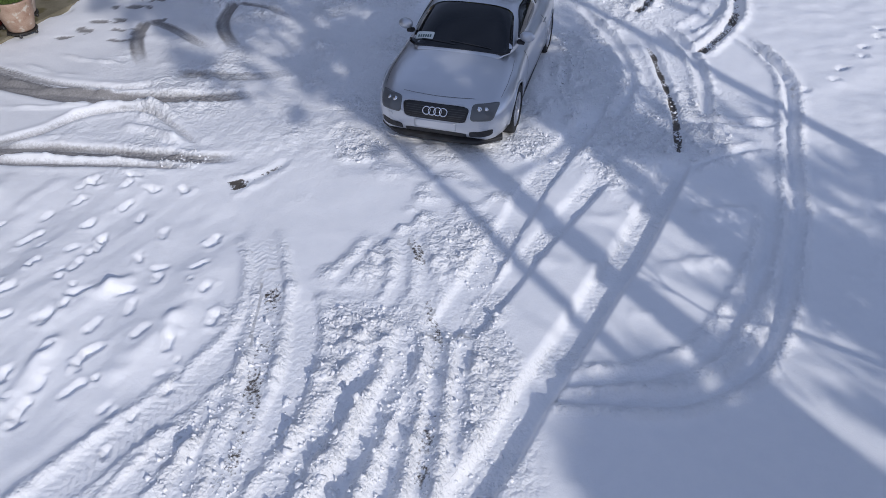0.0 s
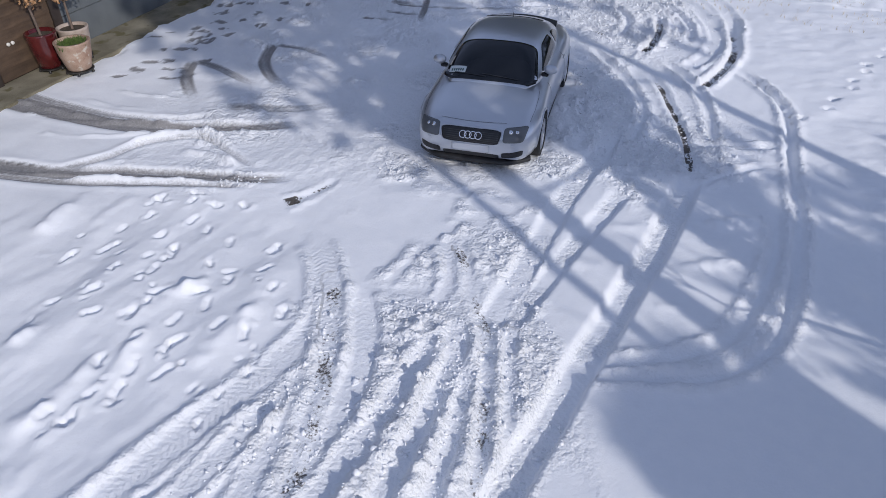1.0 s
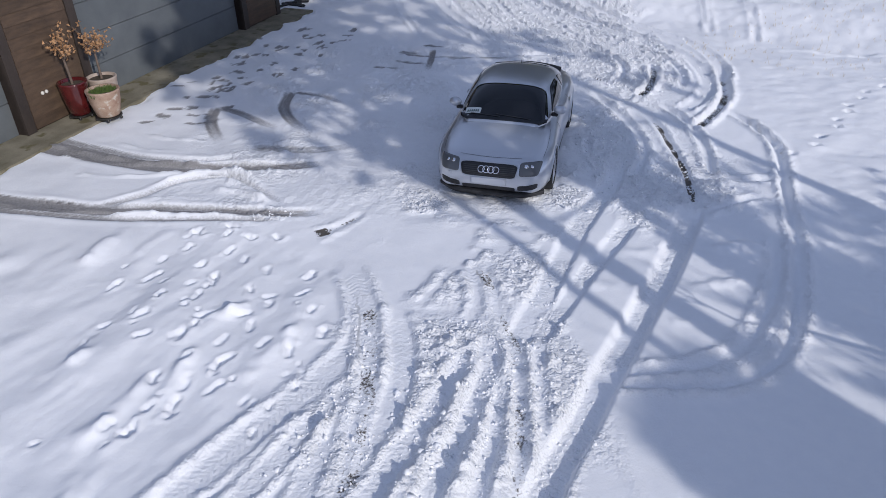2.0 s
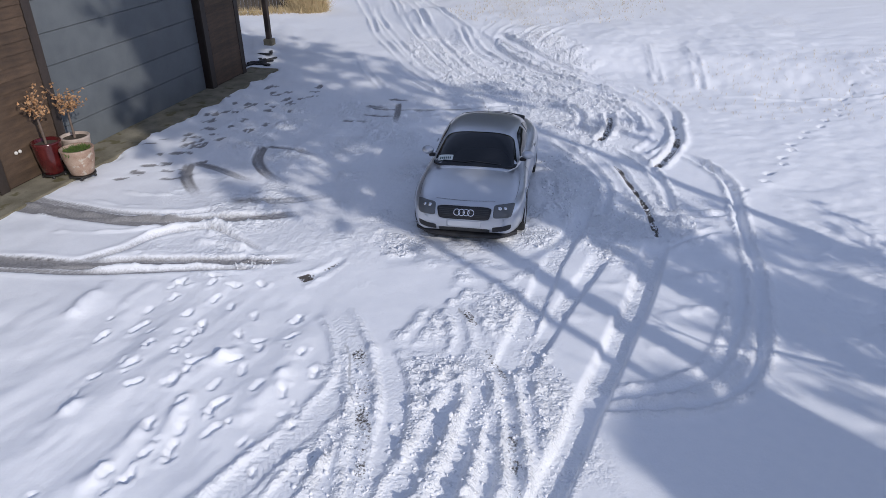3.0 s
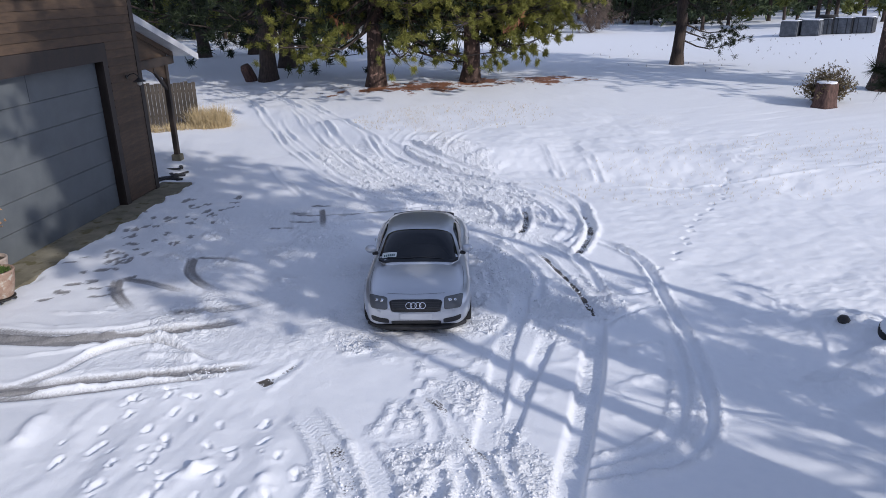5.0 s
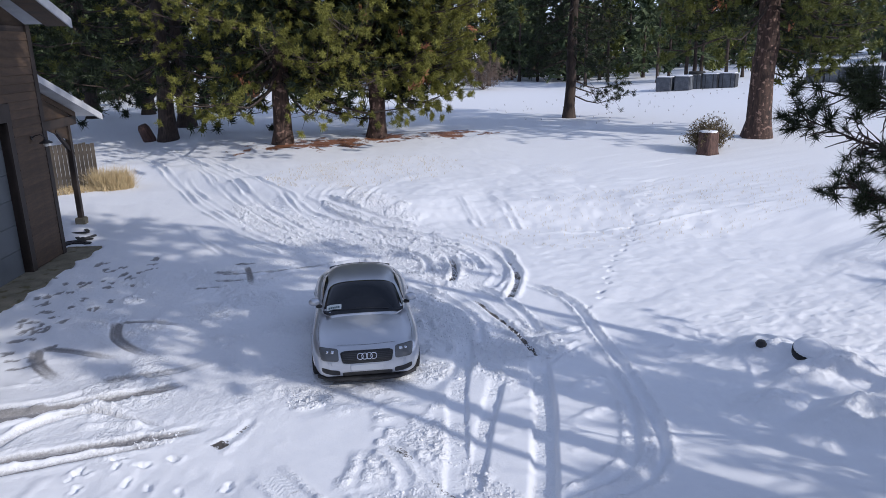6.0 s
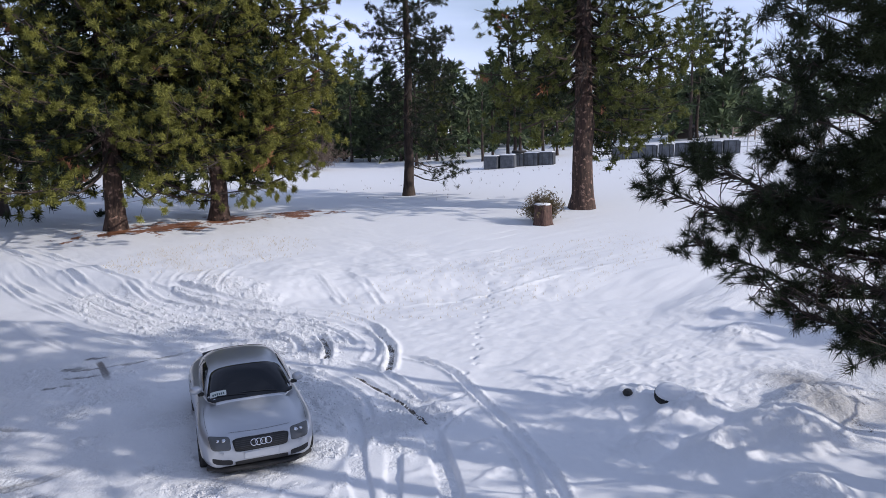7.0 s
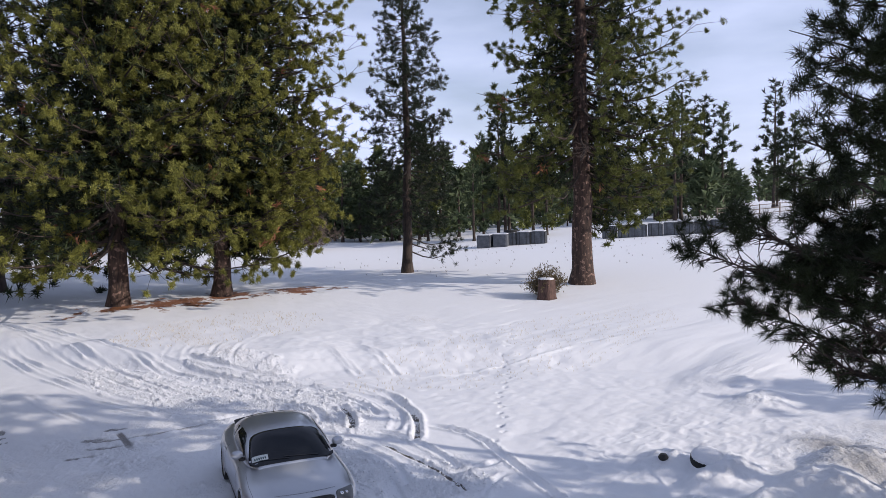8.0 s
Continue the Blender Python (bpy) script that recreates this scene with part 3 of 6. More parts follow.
for k in range(70):
    s = rnd.uniform(0, 1)
    PRINTS.append((-6.4 + 2.4 * s + rnd.gauss(0.5, 0.55), 11.2 + 5.8 * s + rnd.gauss(-0.2, 0.5), rnd.choice((1.3, 1.5, -0.3, 0.2)) + rnd.uniform(-0.3, 0.3), rnd.uniform(0.10, 0.17), rnd.uniform(0.05, 0.09)))
PAWS = [(5.2 + 0.345 * k + 0.12 * (k % 2) + 0.12 * math.sin(k * 0.7), 9.1 + 0.33 * k, 0.9, 0.085, 0.06, 0.06) for k in range(36)]


def snow_sheet(X, Y):
    """Height and masks (bare, slush, litter, grass, churn, tread, run, side) at plan points."""
    z = broad_height(X, Y)
    near = smooth(60, 18, np.hypot(X, Y))
    bare, slush, litter, grass, churn, lugs, runs, sides = (np.zeros_like(X) for _ in range(8))
    for cx, cy, rx, ry in CHURN:
        r = np.hypot((X - cx) / rx, (Y - cy) / ry) + 0.9 * fbm(X, Y, 0.35, 3, 65)
        churn = np.maximum(churn, smooth(1.25, 0.6, r))
    fan = smooth(-2.4, -1.9, X) * smooth(0.9, 0.4, X) * smooth(5.2, 4.6, Y)
    churn = np.maximum(churn, fan * 0.7 * smooth(0.25, 0.6, value_noise(X * 2.1, Y * 2.1, 69)))
    before = smooth(-1.9, -1.0, X) * smooth(0.35, -0.05, X - 0.2 - 0.5 * (Y - 5.27)) * smooth(4.8, 5.6, Y) * smooth(9.6, 8.6, Y)
    churn = np.maximum(churn, before * 0.75 * smooth(0.48, 0.72, value_noise(X * 1.5 + 3, Y * 1.5, 77) * 0.7 + value_noise(X * 5, Y * 5, 78) * 0.3))
    yard = smooth(-5.5, -4.0, X) * smooth(4.6, 3.4, X) * smooth(6.6, 8.0, Y) * smooth(17.0, 14.0, Y)
    churn = np.maximum(churn, yard * (0.22 + 0.5 * smooth(0.4, 0.75, value_noise(X * 1.6, Y * 1.6, 68))))
    bank = X * 0.5 + Y * 0.866 - 15.6 - 9.0 * smooth(4, -3, X)
    z = z + 0.19 * smooth(-1.0, 1.5, bank) * smooth(12, 4, bank) * fbm(X, Y, 1.3, 6, 67)
    drift = fbm(X * 0.8 + Y * 0.5, (Y - 0.6 * X) * 0.55, 1.3, 4, 3)
    trodden = smooth(-2.0, -1.5, X) * smooth(2.6, 1.6, X - 0.35 * Y) * smooth(14, 12, Y)
    z = z + near * 0.10 * drift * smooth(-9, -1, -np.abs(X + 3) * 0.3 + 0) * (1 - 0.55 * trodden) + 0.10 * fbm(X, Y, 6.0, 3, 9) * near
    # wind drifts across the smooth field beside the drive
    left = smooth(-1.7, -2.6, X) * smooth(7.4, 6.2, Y)
    z = z + left * (0.10 * fbm(X * 0.89 - Y * 0.45, (Y * 0.89 + X * 0.45) * 0.3, 0.55, 2, 21) + 0.13 * np.maximum(fbm(X * 0.95 - Y * 0.3, (Y * 0.95 + X * 0.3) * 0.25, 0.8, 2, 23) - 0.05, 0))
    z = z + near * ((0.012 + 0.03 * smooth(4.0, 6.0, X)) * fbm(X * 0.9 + Y * 0.4, Y * 0.9 - X * 0.4, 0.28, 3, 24) + left * 0.03 * fbm(X * 0.8 - Y * 0.6, (Y * 0.8 + X * 0.6) * 0.3, 0.3, 3, 27) + left * 0.022 * fbm(X * 0.86 - Y * 0.5, (Y * 0.86 + X * 0.5) * 0.4, 0.17, 2, 25))
    # long ripples across the open snow by the drive
    open_snow = smooth(4.6, 6.0, X) * smooth(16.5, 14.0, X * 0.5 + Y * 0.866)
    z = z + open_snow * 0.055 * fbm(X * 0.30 + Y * 0.1, Y * 0.95 - X * 0.25, 0.5, 3, 26)
    packed = np.zeros_like(X)
    wobble = 0.04 * fbm(X, Y, 0.4, 4, 31)
    Xr, Yr = X * 0.83 - Y * 0.56, X * 0.56 + Y * 0.83
    clod = np.maximum(value_noise(Xr / 0.09, Yr / 0.09, 41) - 0.42, 0) + 0.8 * np.maximum(value_noise(Yr / 0.047, Xr / 0.047, 42) - 0.5, 0)
    heap = 0.55 + 0.7 * value_noise(Xr / 0.37, Yr / 0.37, 44)
    for kind, half, depth, ridge, wet, pts in TRACKS:
        line = spline(pts)
        i, d, s = along(line, X, Y, half + 0.3)
        if not len(i):
            continue
        length = np.hypot(*np.diff(line, axis=0).T).sum()
        run = s * length
        if kind == WET and ridge > 0.01:
            half = half * (1.15 - 0.6 * s)
        a = np.abs(d) + wobble[i] * (0.15 if kind == SLAB else 0.5 if kind == WET else 1.0)
        ends = smooth(0.0, min(0.2, 0.25 / length), s) * smooth(1.0, 0.55 if kind == WET and ridge < 0.01 else 1.0 - min(0.3, 0.5 / length), s)
        if kind == RIDGE:
            lump = np.exp(-((d + 2 * wobble[i]) / half) ** 2) * ends * (0.5 + value_noise(X[i] * 7, Y[i] * 7, 43)) * (0.35 + 0.9 * smooth(0.3, 0.6, value_noise(X[i] * 2.3, Y[i] * 2.3, 45)))
            z[i] += ridge * lump
            continue
        ends = ends * smooth(37, 31, Y[i])
        floor = smooth(half + 0.035, half - 0.03, a) * ends if kind != SLAB else smooth(half + 0.028, half - np.where(d > 0, 0.065, 0.026), a) * ends
        flat = broad_height(X[i], Y[i])
        ripple = 0.018 * fbm(X[i], Y[i], 0.3, 3, 32)
        lip = np.exp(-((a - half - 0.075) / 0.06) ** 2) * ends
        if kind == RUT and line[:, 1].mean() > 15:
            # scuffed stretches, where a mark nearly fades out
            worn = 0.3 + 0.85 * smooth(0.25, 0.65, value_noise(run * 0.55 + 17 * half, X[i] * 0.3, 47))
            floor, lip = floor * worn, lip * worn
        z[i] = z[i] * (1 - floor) + (flat - depth + ripple) * floor + ridge * lip * heap[i] * (0.9 + 0.7 * clod[i])
        packed[i] = np.maximum(packed[i], floor)
        lugs[i] = np.where(floor > 0.5, floor * smooth(0.3, 0.55, value_noise(X[i] * 1.7, Y[i] * 1.7, 57)) * (0.0 if kind == WET and ridge < 0.01 else 0.45 if kind == SLAB else 1.0), lugs[i])
        runs[i], sides[i] = np.where(floor > 0.05, run, runs[i]), np.where(floor > 0.05, d, sides[i])
        churn[i] = np.where(kind == WET, churn[i], np.maximum(churn[i] * (1 - 0.75 * floor), np.where(kind == SLAB, 0.55 * floor * smooth(0.3, 0.6, value_noise(X[i] * 1.9, Y[i] * 1.9, 46)), (0.8 * lip + 0.3 * floor * (kind == RUT)) * min(1, ridge / 0.04))))
        patch = value_noise(X[i] * 2.2, Y[i] * 2.2, 51)
        streak = 0.6 * value_noise(d * 26 + 40, run * 0.9, 52) + 0.4 * value_noise(d * 60 + 90, run * 2.0, 53)
        if kind == WET:
            fade = 1.2 - 0.6 * s
            bare[i] = np.maximum(bare[i], floor * 0.6 * wet * (0.3 + 0.9 * streak) * fade)
            z[i] += (0.014 * (streak - 0.5) + 0.010 * smooth(0.62, 0.75, streak)) * floor
            slush[i] = np.maximum(slush[i], floor * (0.35 + 1.2 * wet) * (0.55 + 0.7 * streak) * fade)
        else:
            bare[i] = np.maximum(bare[i], floor * wet * (0.45 + 0.8 * (0.35 * patch + 0.65 * value_noise(X[i] * 6, Y[i] * 6, 54))))
    clump = smooth(0.36, 0.62, value_noise(X / 0.34, Y / 0.34, 58)) * 0.8 + 0.2
    chunk = np.maximum(value_noise(X / 0.15, Y / 0.15, 59) - 0.52, 0) * clump
    z = z + churn * (1 - 0.75 * packed) * (0.085 * clod * clump + 0.10 * chunk + 0.06 * fbm(X, Y, 0.42, 4, 63)) * near
    for cx, cy, rx, ry, h in MOUNDS:
        r = np.hypot((X - cx) / rx + 0.35 * fbm(X, Y, 1.0, 2, 70), (Y - cy) / ry + 0.35 * fbm(X, Y, 1.0, 2, 71))
        f = smooth(1.35, 0.15, r)
        z = z + f * (h + 0.26 * fbm(X, Y, 0.5, 5, 72) + 0.06 * np.maximum(value_noise(X / 0.1, Y / 0.1, 73) - 0.5, 0))
        churn = np.maximum(churn, 0.35 * f)
    rough = smooth(1.25, 0.5, np.hypot((X - 7.8) / 4.2, (Y - 5.4) / 3.2))
    z = z + rough * (0.10 * fbm(X, Y, 0.8, 5, 74) + 0.05 * np.maximum(value_noise(X / 0.16, Y / 0.16, 75) - 0.55, 0) + 0.05 * np.maximum(value_noise(X / 0.09, Y / 0.09, 76) - 0.6, 0))
    for prints, rim in ((STEPS, 0.3), (PAWS, 0.2)):
        for px, py, hd, ln, wd, dp in prints:
            i = np.nonzero((np.abs(X - px) < 0.4) & (np.abs(Y - py) < 0.4))[0]
            if len(i):
                c, s = math.cos(hd), math.sin(hd)
                u, v = (X[i] - px) * c + (Y[i] - py) * s, -(X[i] - px) * s + (Y[i] - py) * c
                r = np.hypot(u / ln, v / (wd * (1 - 0.18 * np.cos(2.5 * u / ln)))) + 0.5 * (value_noise(X[i] * 13, Y[i] * 13, 84) - 0.5) + 0.6 * (value_noise(X[i] * 24, Y[i] * 24, 85) - 0.5)
                z[i] += -dp * smooth(1.12, 0.72, r) + rim * dp * np.exp(-((r - 1.45) / 0.3) ** 2) * (0.4 + 2.2 * clod[i])
    for px, py, hd, ln, wd in PRINTS:
        i = np.nonzero((np.abs(X - px) < 0.3) & (np.abs(Y - py) < 0.3))[0]
        if len(i):
            c, s = math.cos(hd), math.sin(hd)
            u, v = (X[i] - px) * c + (Y[i] - py) * s, -(X[i] - px) * s + (Y[i] - py) * c
            f = smooth(1.15, 0.75, np.hypot(u / ln, v / wd) + 1.2 * (value_noise(X[i] * 16, Y[i] * 16, 86) - 0.5))
            z[i] -= 0.012 * f
            slush[i] = np.maximum(slush[i], f * 0.8)
            bare[i] = np.maximum(bare[i], f * 0.45 * value_noise(X[i] * 9, Y[i] * 9, 83))
    # needle litter round the two big pines, dry grass on the bank, grit by the turning place
    for cx, cy in ((4.0, 31.4), (8.4, 30.9), (11.2, 30.0), (6.2, 30.8)):
        r = np.hypot((X - cx) / 2.7, (Y - cy) / 1.5) + 2.6 * fbm(X, Y, 0.55, 4, 89)
        litter = np.maximum(litter, smooth(1.35, 0.1, r) * 0.60)
    grass = 0.45 * smooth(0.5, 3.0, X - 1.0) * smooth(0.6, 2.0, X * 0.5 + Y * 0.866 - 16.4) * smooth(26, 12, X * 0.5 + Y * 0.866 - 10) * smooth(0.35, 0.65, value_noise(X * 0.25, Y * 0.25, 91)) * smooth(40, 25, np.hypot(X, Y))
    grit = smooth(1.2, 0.4, np.hypot((X - 10.0) / 3.0, (Y - 3.4) / 2.0)) * 0.8
    bare = np.maximum(bare, grit * 0.8 * (0.4 * value_noise(X * 1.6, Y * 1.6, 93) + 0.6 * value_noise(X * 6, Y * 6, 96)))
    slush = np.maximum(slush, grit * 0.95 * value_noise(X * 0.9, Y * 0.9, 94))
    churn = np.maximum(churn, grit * 0.6)
    # the bare apron before the garage keeps snow off its slab
    n_off = (X + 4.82) * 0.93 + (Y - 18.62) * -0.367
    s_off = (X + 4.82) * 0.367 + (Y - 18.62) * 0.93
    on_slab = smooth(0.78, 0.60, n_off + 0.5 * fbm(X, Y, 0.45, 4, 95)) * smooth(0.75, 0.55, s_off) * smooth(-25, -24, s_off) * smooth(-14.5, -14, n_off)
    z = z * (1 - on_slab) - 0.06 * on_slab
    return z, bare, slush, litter, grass, churn, lugs, runs, sides


def stations(parts, limit, growth):
    """Grid lines: dense stretches, then ever wider steps out to the horizon."""
    vals = [parts[0][0]]
    for lo, hi, step in parts:
        vals += list(np.arange(lo + step, hi + step * 0.5, step))
    vals = [v for v in vals]
    for sign in (1, -1):
        v, st = (vals[-1], parts[-1][2]) if sign > 0 else (vals[0], parts[0][2])
        ext = []
        while abs(v) < limit:
            st *= growth
            v += sign * st
            ext.append(v)
        vals = vals + ext if sign > 0 else ext[::-1] + vals
    return np.array(vals)


def grid_mesh(name, gx, gy, fn):
    X, Y = np.meshgrid(gx, gy)
    shape = X.shape
    X, Y = X.ravel(), Y.ravel()
    z, *masks = fn(X, Y)
    me = bpy.data.meshes.new(name)
    n, (ny, nx) = len(X), shape
    me.vertices.add(n)
    me.vertices.foreach_set("co", np.stack((X, Y, z), 1).ravel())
    base = (np.arange(ny - 1)[:, None] * nx + np.arange(nx - 1)[None, :]).ravel()
    quads = np.stack((base, base + 1, base + nx + 1, base + nx), 1).ravel()
    me.loops.add(len(quads))
    me.loops.foreach_set("vertex_index", quads)
    me.polygons.add(len(base))
    me.polygons.foreach_set("loop_start", np.arange(len(base)) * 4)
    me.polygons.foreach_set("use_smooth", np.ones(len(base), bool))
    me.update(calc_edges=True)
    for key, values in zip(("bare", "slush", "litter", "grass", "churn", "tread", "run", "side"), masks):
        me.attributes.new(key, "FLOAT", "POINT").data.foreach_set("value", values.astype(np.float32))
    return me


GX = stations([(-9.5, -5.0, 0.06), (-5.0, 5.0, 0.028), (5.0, 12.0, 0.06)], 2500, 1.16)
GY = stations([(2.4, 7.8, 0.027), (7.8, 14.0, 0.042), (14.0, 22.0, 0.08), (22.0, 36.0, 0.19)], 2500, 1.16)
ground_me = grid_mesh("ground", GX, GY, snow_sheet)
ground_me.materials.append(SNOW)
ground = tagged(new("ground", ground_me), "snow-covered yard and drive with tyre tracks and footprints", "ground", kind="structure")


def lie(x, y):
    """Snow height at one place."""
    if math.hypot(x, y) > 45:
        return float(broad_height(np.array([float(x)]), np.array([float(y)]))[0])
    return float(snow_sheet(np.array([float(x)]), np.array([float(y)]))[0][0])


# ---- helpers for things ----
def part(name, bm, material, parent=None, label="", smooth_shade=False):
    """Link a bmesh as one mesh object under a thing or a part."""
    me = bpy.data.meshes.new(name)
    bm.normal_update()
    bm.to_mesh(me)
    bm.free()
    if smooth_shade:
        me.polygons.foreach_set("use_smooth", np.ones(len(me.polygons), bool))
    me.materials.append(material)
    ob = new(name, me)
    if parent:
        ob.parent = parent
    if label:
        tagged(ob, label)
    return ob


def mesh_part(name, me, material, parent=None, label=""):
    me.materials.append(material)
    ob = new(name, me)
    if parent:
        ob.parent = parent
    if label:
        tagged(ob, label)
    return ob


def base(name, m, label, category, group="", kind=""):
    """An Empty at a thing's base."""
    ob = new(name)
    ob.empty_display_size = 0.2
    ob.matrix_world = m
    return tagged(ob, label, category, group, kind)


def box(bm, x0, x1, y0, y1, z0, z1, bevel=0.0):
    made = bmesh.ops.create_cube(bm, size=1.0)["verts"]
    bmesh.ops.transform(bm, matrix=Matrix.Translation(((x0 + x1) / 2, (y0 + y1) / 2, (z0 + z1) / 2)) @ Matrix.Diagonal((x1 - x0, y1 - y0, z1 - z0, 1)), verts=made)
    if bevel:
        bmesh.ops.bevel(bm, geom=list({e for v in made for e in v.link_edges}), offset=bevel, segments=2, affect="EDGES")
    return bm


def boxes(*args, bevel=0.0):
    bm = bmesh.new()
    return box(bm, *args, bevel=bevel)


def lathe(profile, sides=28):
    """A turned form from (radius, height) pairs."""
    bm = bmesh.new()
    rings = [[bm.verts.new((r * math.cos(2 * math.pi * k / sides), r * math.sin(2 * math.pi * k / sides), z)) for k in range(sides)] for r, z in profile]
    for a, b in zip(rings, rings[1:]):
        for k in range(sides):
            bm.faces.new((a[k], a[(k + 1) % sides], b[(k + 1) % sides], b[k]))
    for ring, flip in ((rings[0], True), (rings[-1], False)):
        if profile[0 if flip else -1][0] > 1e-4:
            bm.faces.new(ring[::-1] if flip else ring)
    return bm


def tube_arrays(path, radii, sides, start=0):
    """Vertices and faces of a tapered tube along a path."""
    path = np.asarray(path, float)
    tan = np.gradient(path, axis=0)
    tan /= np.linalg.norm(tan, axis=1)[:, None] + 1e-9
    ref = np.array([0.0, 0.0, 1.0]) if abs(tan[0][2]) < 0.9 else np.array([1.0, 0.0, 0.0])
    u = np.cross(tan, ref)
    u /= np.linalg.norm(u, axis=1)[:, None] + 1e-9
    v = np.cross(tan, u)
    ang = np.linspace(0, 2 * math.pi, sides, endpoint=False)
    ring = u[:, None, :] * np.cos(ang)[None, :, None] + v[:, None, :] * np.sin(ang)[None, :, None]
    verts = (path[:, None, :] + ring * np.asarray(radii, float)[:, None, None]).reshape(-1, 3)
    faces = []
    for i in range(len(path) - 1):
        for k in range(sides):
            a, b = start + i * sides + k, start + i * sides + (k + 1) % sides
            faces.append((a, b, b + sides, a + sides))
    return verts, faces


def mesh_from(name, verts, faces, smooth_shade=True):
    me = bpy.data.meshes.new(name)
    me.from_pydata([tuple(v) for v in verts], [], faces)
    if smooth_shade:
        me.polygons.foreach_set("use_smooth", np.ones(len(me.polygons), bool))
    me.update()
    return me


def tubes(name, jobs, sides=6):
    verts, faces, n = [], [], 0
    for path, radii in jobs:
        v, f = tube_arrays(path, radii, sides, n)
        verts.append(v)
        faces += f
        n += len(v)
    return mesh_from(name, np.vstack(verts), faces)


# ---- the silver coupe ----
from mathutils.bvhtree import BVHTree


def table(xs, ys, d):
    """Smooth interpolation of a small table."""
    xs, ys = np.array(xs, float), np.array(ys, float)
    m = np.gradient(ys, xs)
    i = np.clip(np.searchsorted(xs, d) - 1, 0, len(xs) - 2)
    h = xs[i + 1] - xs[i]
    t = (d - xs[i]) / h
    return (2 * t ** 3 - 3 * t ** 2 + 1) * ys[i] + (t ** 3 - 2 * t ** 2 + t) * h * m[i] + (-2 * t ** 3 + 3 * t ** 2) * ys[i + 1] + (t ** 3 - t ** 2) * h * m[i + 1]


def loft(sections):
    bm = bmesh.new()
    rings = [[bm.verts.new(p) for p in s] for s in sections]
    for a, b in zip(rings, rings[1:]):
        for k in range(len(a) - 1):
            bm.faces.new((a[k], a[k + 1], b[k + 1], b[k]))
    bm.faces.new(rings[0][::-1])
    bm.faces.new(rings[-1])
    bmesh.ops.recalc_face_normals(bm, faces=bm.faces)
    return bm


NOSE, WHEEL_F, WHEEL_R, WHEEL_RAD = 2.02, 1.205, -1.215, 0.315


def body_sections():
    # distance back from the nose: crown height, half width, sill height
    d_key = [0, 0.05, 0.12, 0.25, 0.45, 0.75, 1.1, 1.4, 2.0, 2.7, 3.2, 3.6, 3.85, 3.98, 4.04]
    top = [0.56, 0.645, 0.70, 0.752, 0.80, 0.85, 0.895, 0.93, 0.93, 0.945, 0.95, 0.93, 0.88, 0.76, 0.6]
    wide = [0.56, 0.66, 0.73, 0.795, 0.845, 0.878, 0.872, 0.862, 0.862, 0.878, 0.882, 0.845, 0.76, 0.66, 0.58]
    sill = [0.36, 0.27, 0.235, 0.225, 0.22, 0.22, 0.2, 0.19, 0.19, 0.2, 0.22, 0.25, 0.29, 0.36, 0.45]
    mid = [0.45, 0.46, 0.47, 0.48, 0.50, 0.52, 0.54, 0.55, 0.55, 0.57, 0.57, 0.56, 0.55, 0.54, 0.52]
    rows = []
    for d in np.concatenate((np.linspace(0, 0.3, 14), np.linspace(0.33, 3.7, 90), np.linspace(3.73, 4.04, 12))):
        t, w, s, m = (float(table(d_key, k, d)) for k in (top, wide, sill, mid))
        pts = [(0.0, s), (w * 0.6, s), (w * 0.9, s + 0.005), (w * 0.965, s + 0.04), (w * 0.99, (s + m) / 2)]
        for a in np.linspace(0, math.pi / 2, 22):
            e = 0.62
            pts.append((w * math.cos(a) ** e, m + (t - m) * math.sin(a) ** e))
        half = [(NOSE - d, y, z) for y, z in pts]
        rows.append([(x, -y, z) for x, y, z in half[::-1]][0:] + half[1:])
    # walk each ring from the crown on one side, under the sill, to the crown on the other
    return rows


def cabin_sections():
    d_key = [1.02, 1.22, 1.47, 1.72, 1.98, 2.3, 2.7, 3.08, 3.4, 3.62]
    top = [0.89, 0.995, 1.115, 1.21, 1.265, 1.288, 1.268, 1.185, 1.065, 0.95]
    wide = [0.54, 0.66, 0.715, 0.725, 0.735, 0.735, 0.725, 0.69, 0.62, 0.52]
    rows = []
    for d in np.linspace(1.02, 3.62, 60):
        t, w = float(table(d_key, top, d)), float(table(d_key, wide, d))
        low = 0.86
        pts = []
        for a in np.linspace(0, math.pi / 2, 20):
            pts.append((w * math.cos(a) ** 0.72, low + (t - low) * math.sin(a) ** 0.8))
        half = [(NOSE - d, y, z) for y, z in pts]
        rows.append([(x, -y, z) for x, y, z in half] + half[::-1][1:])
    return rows


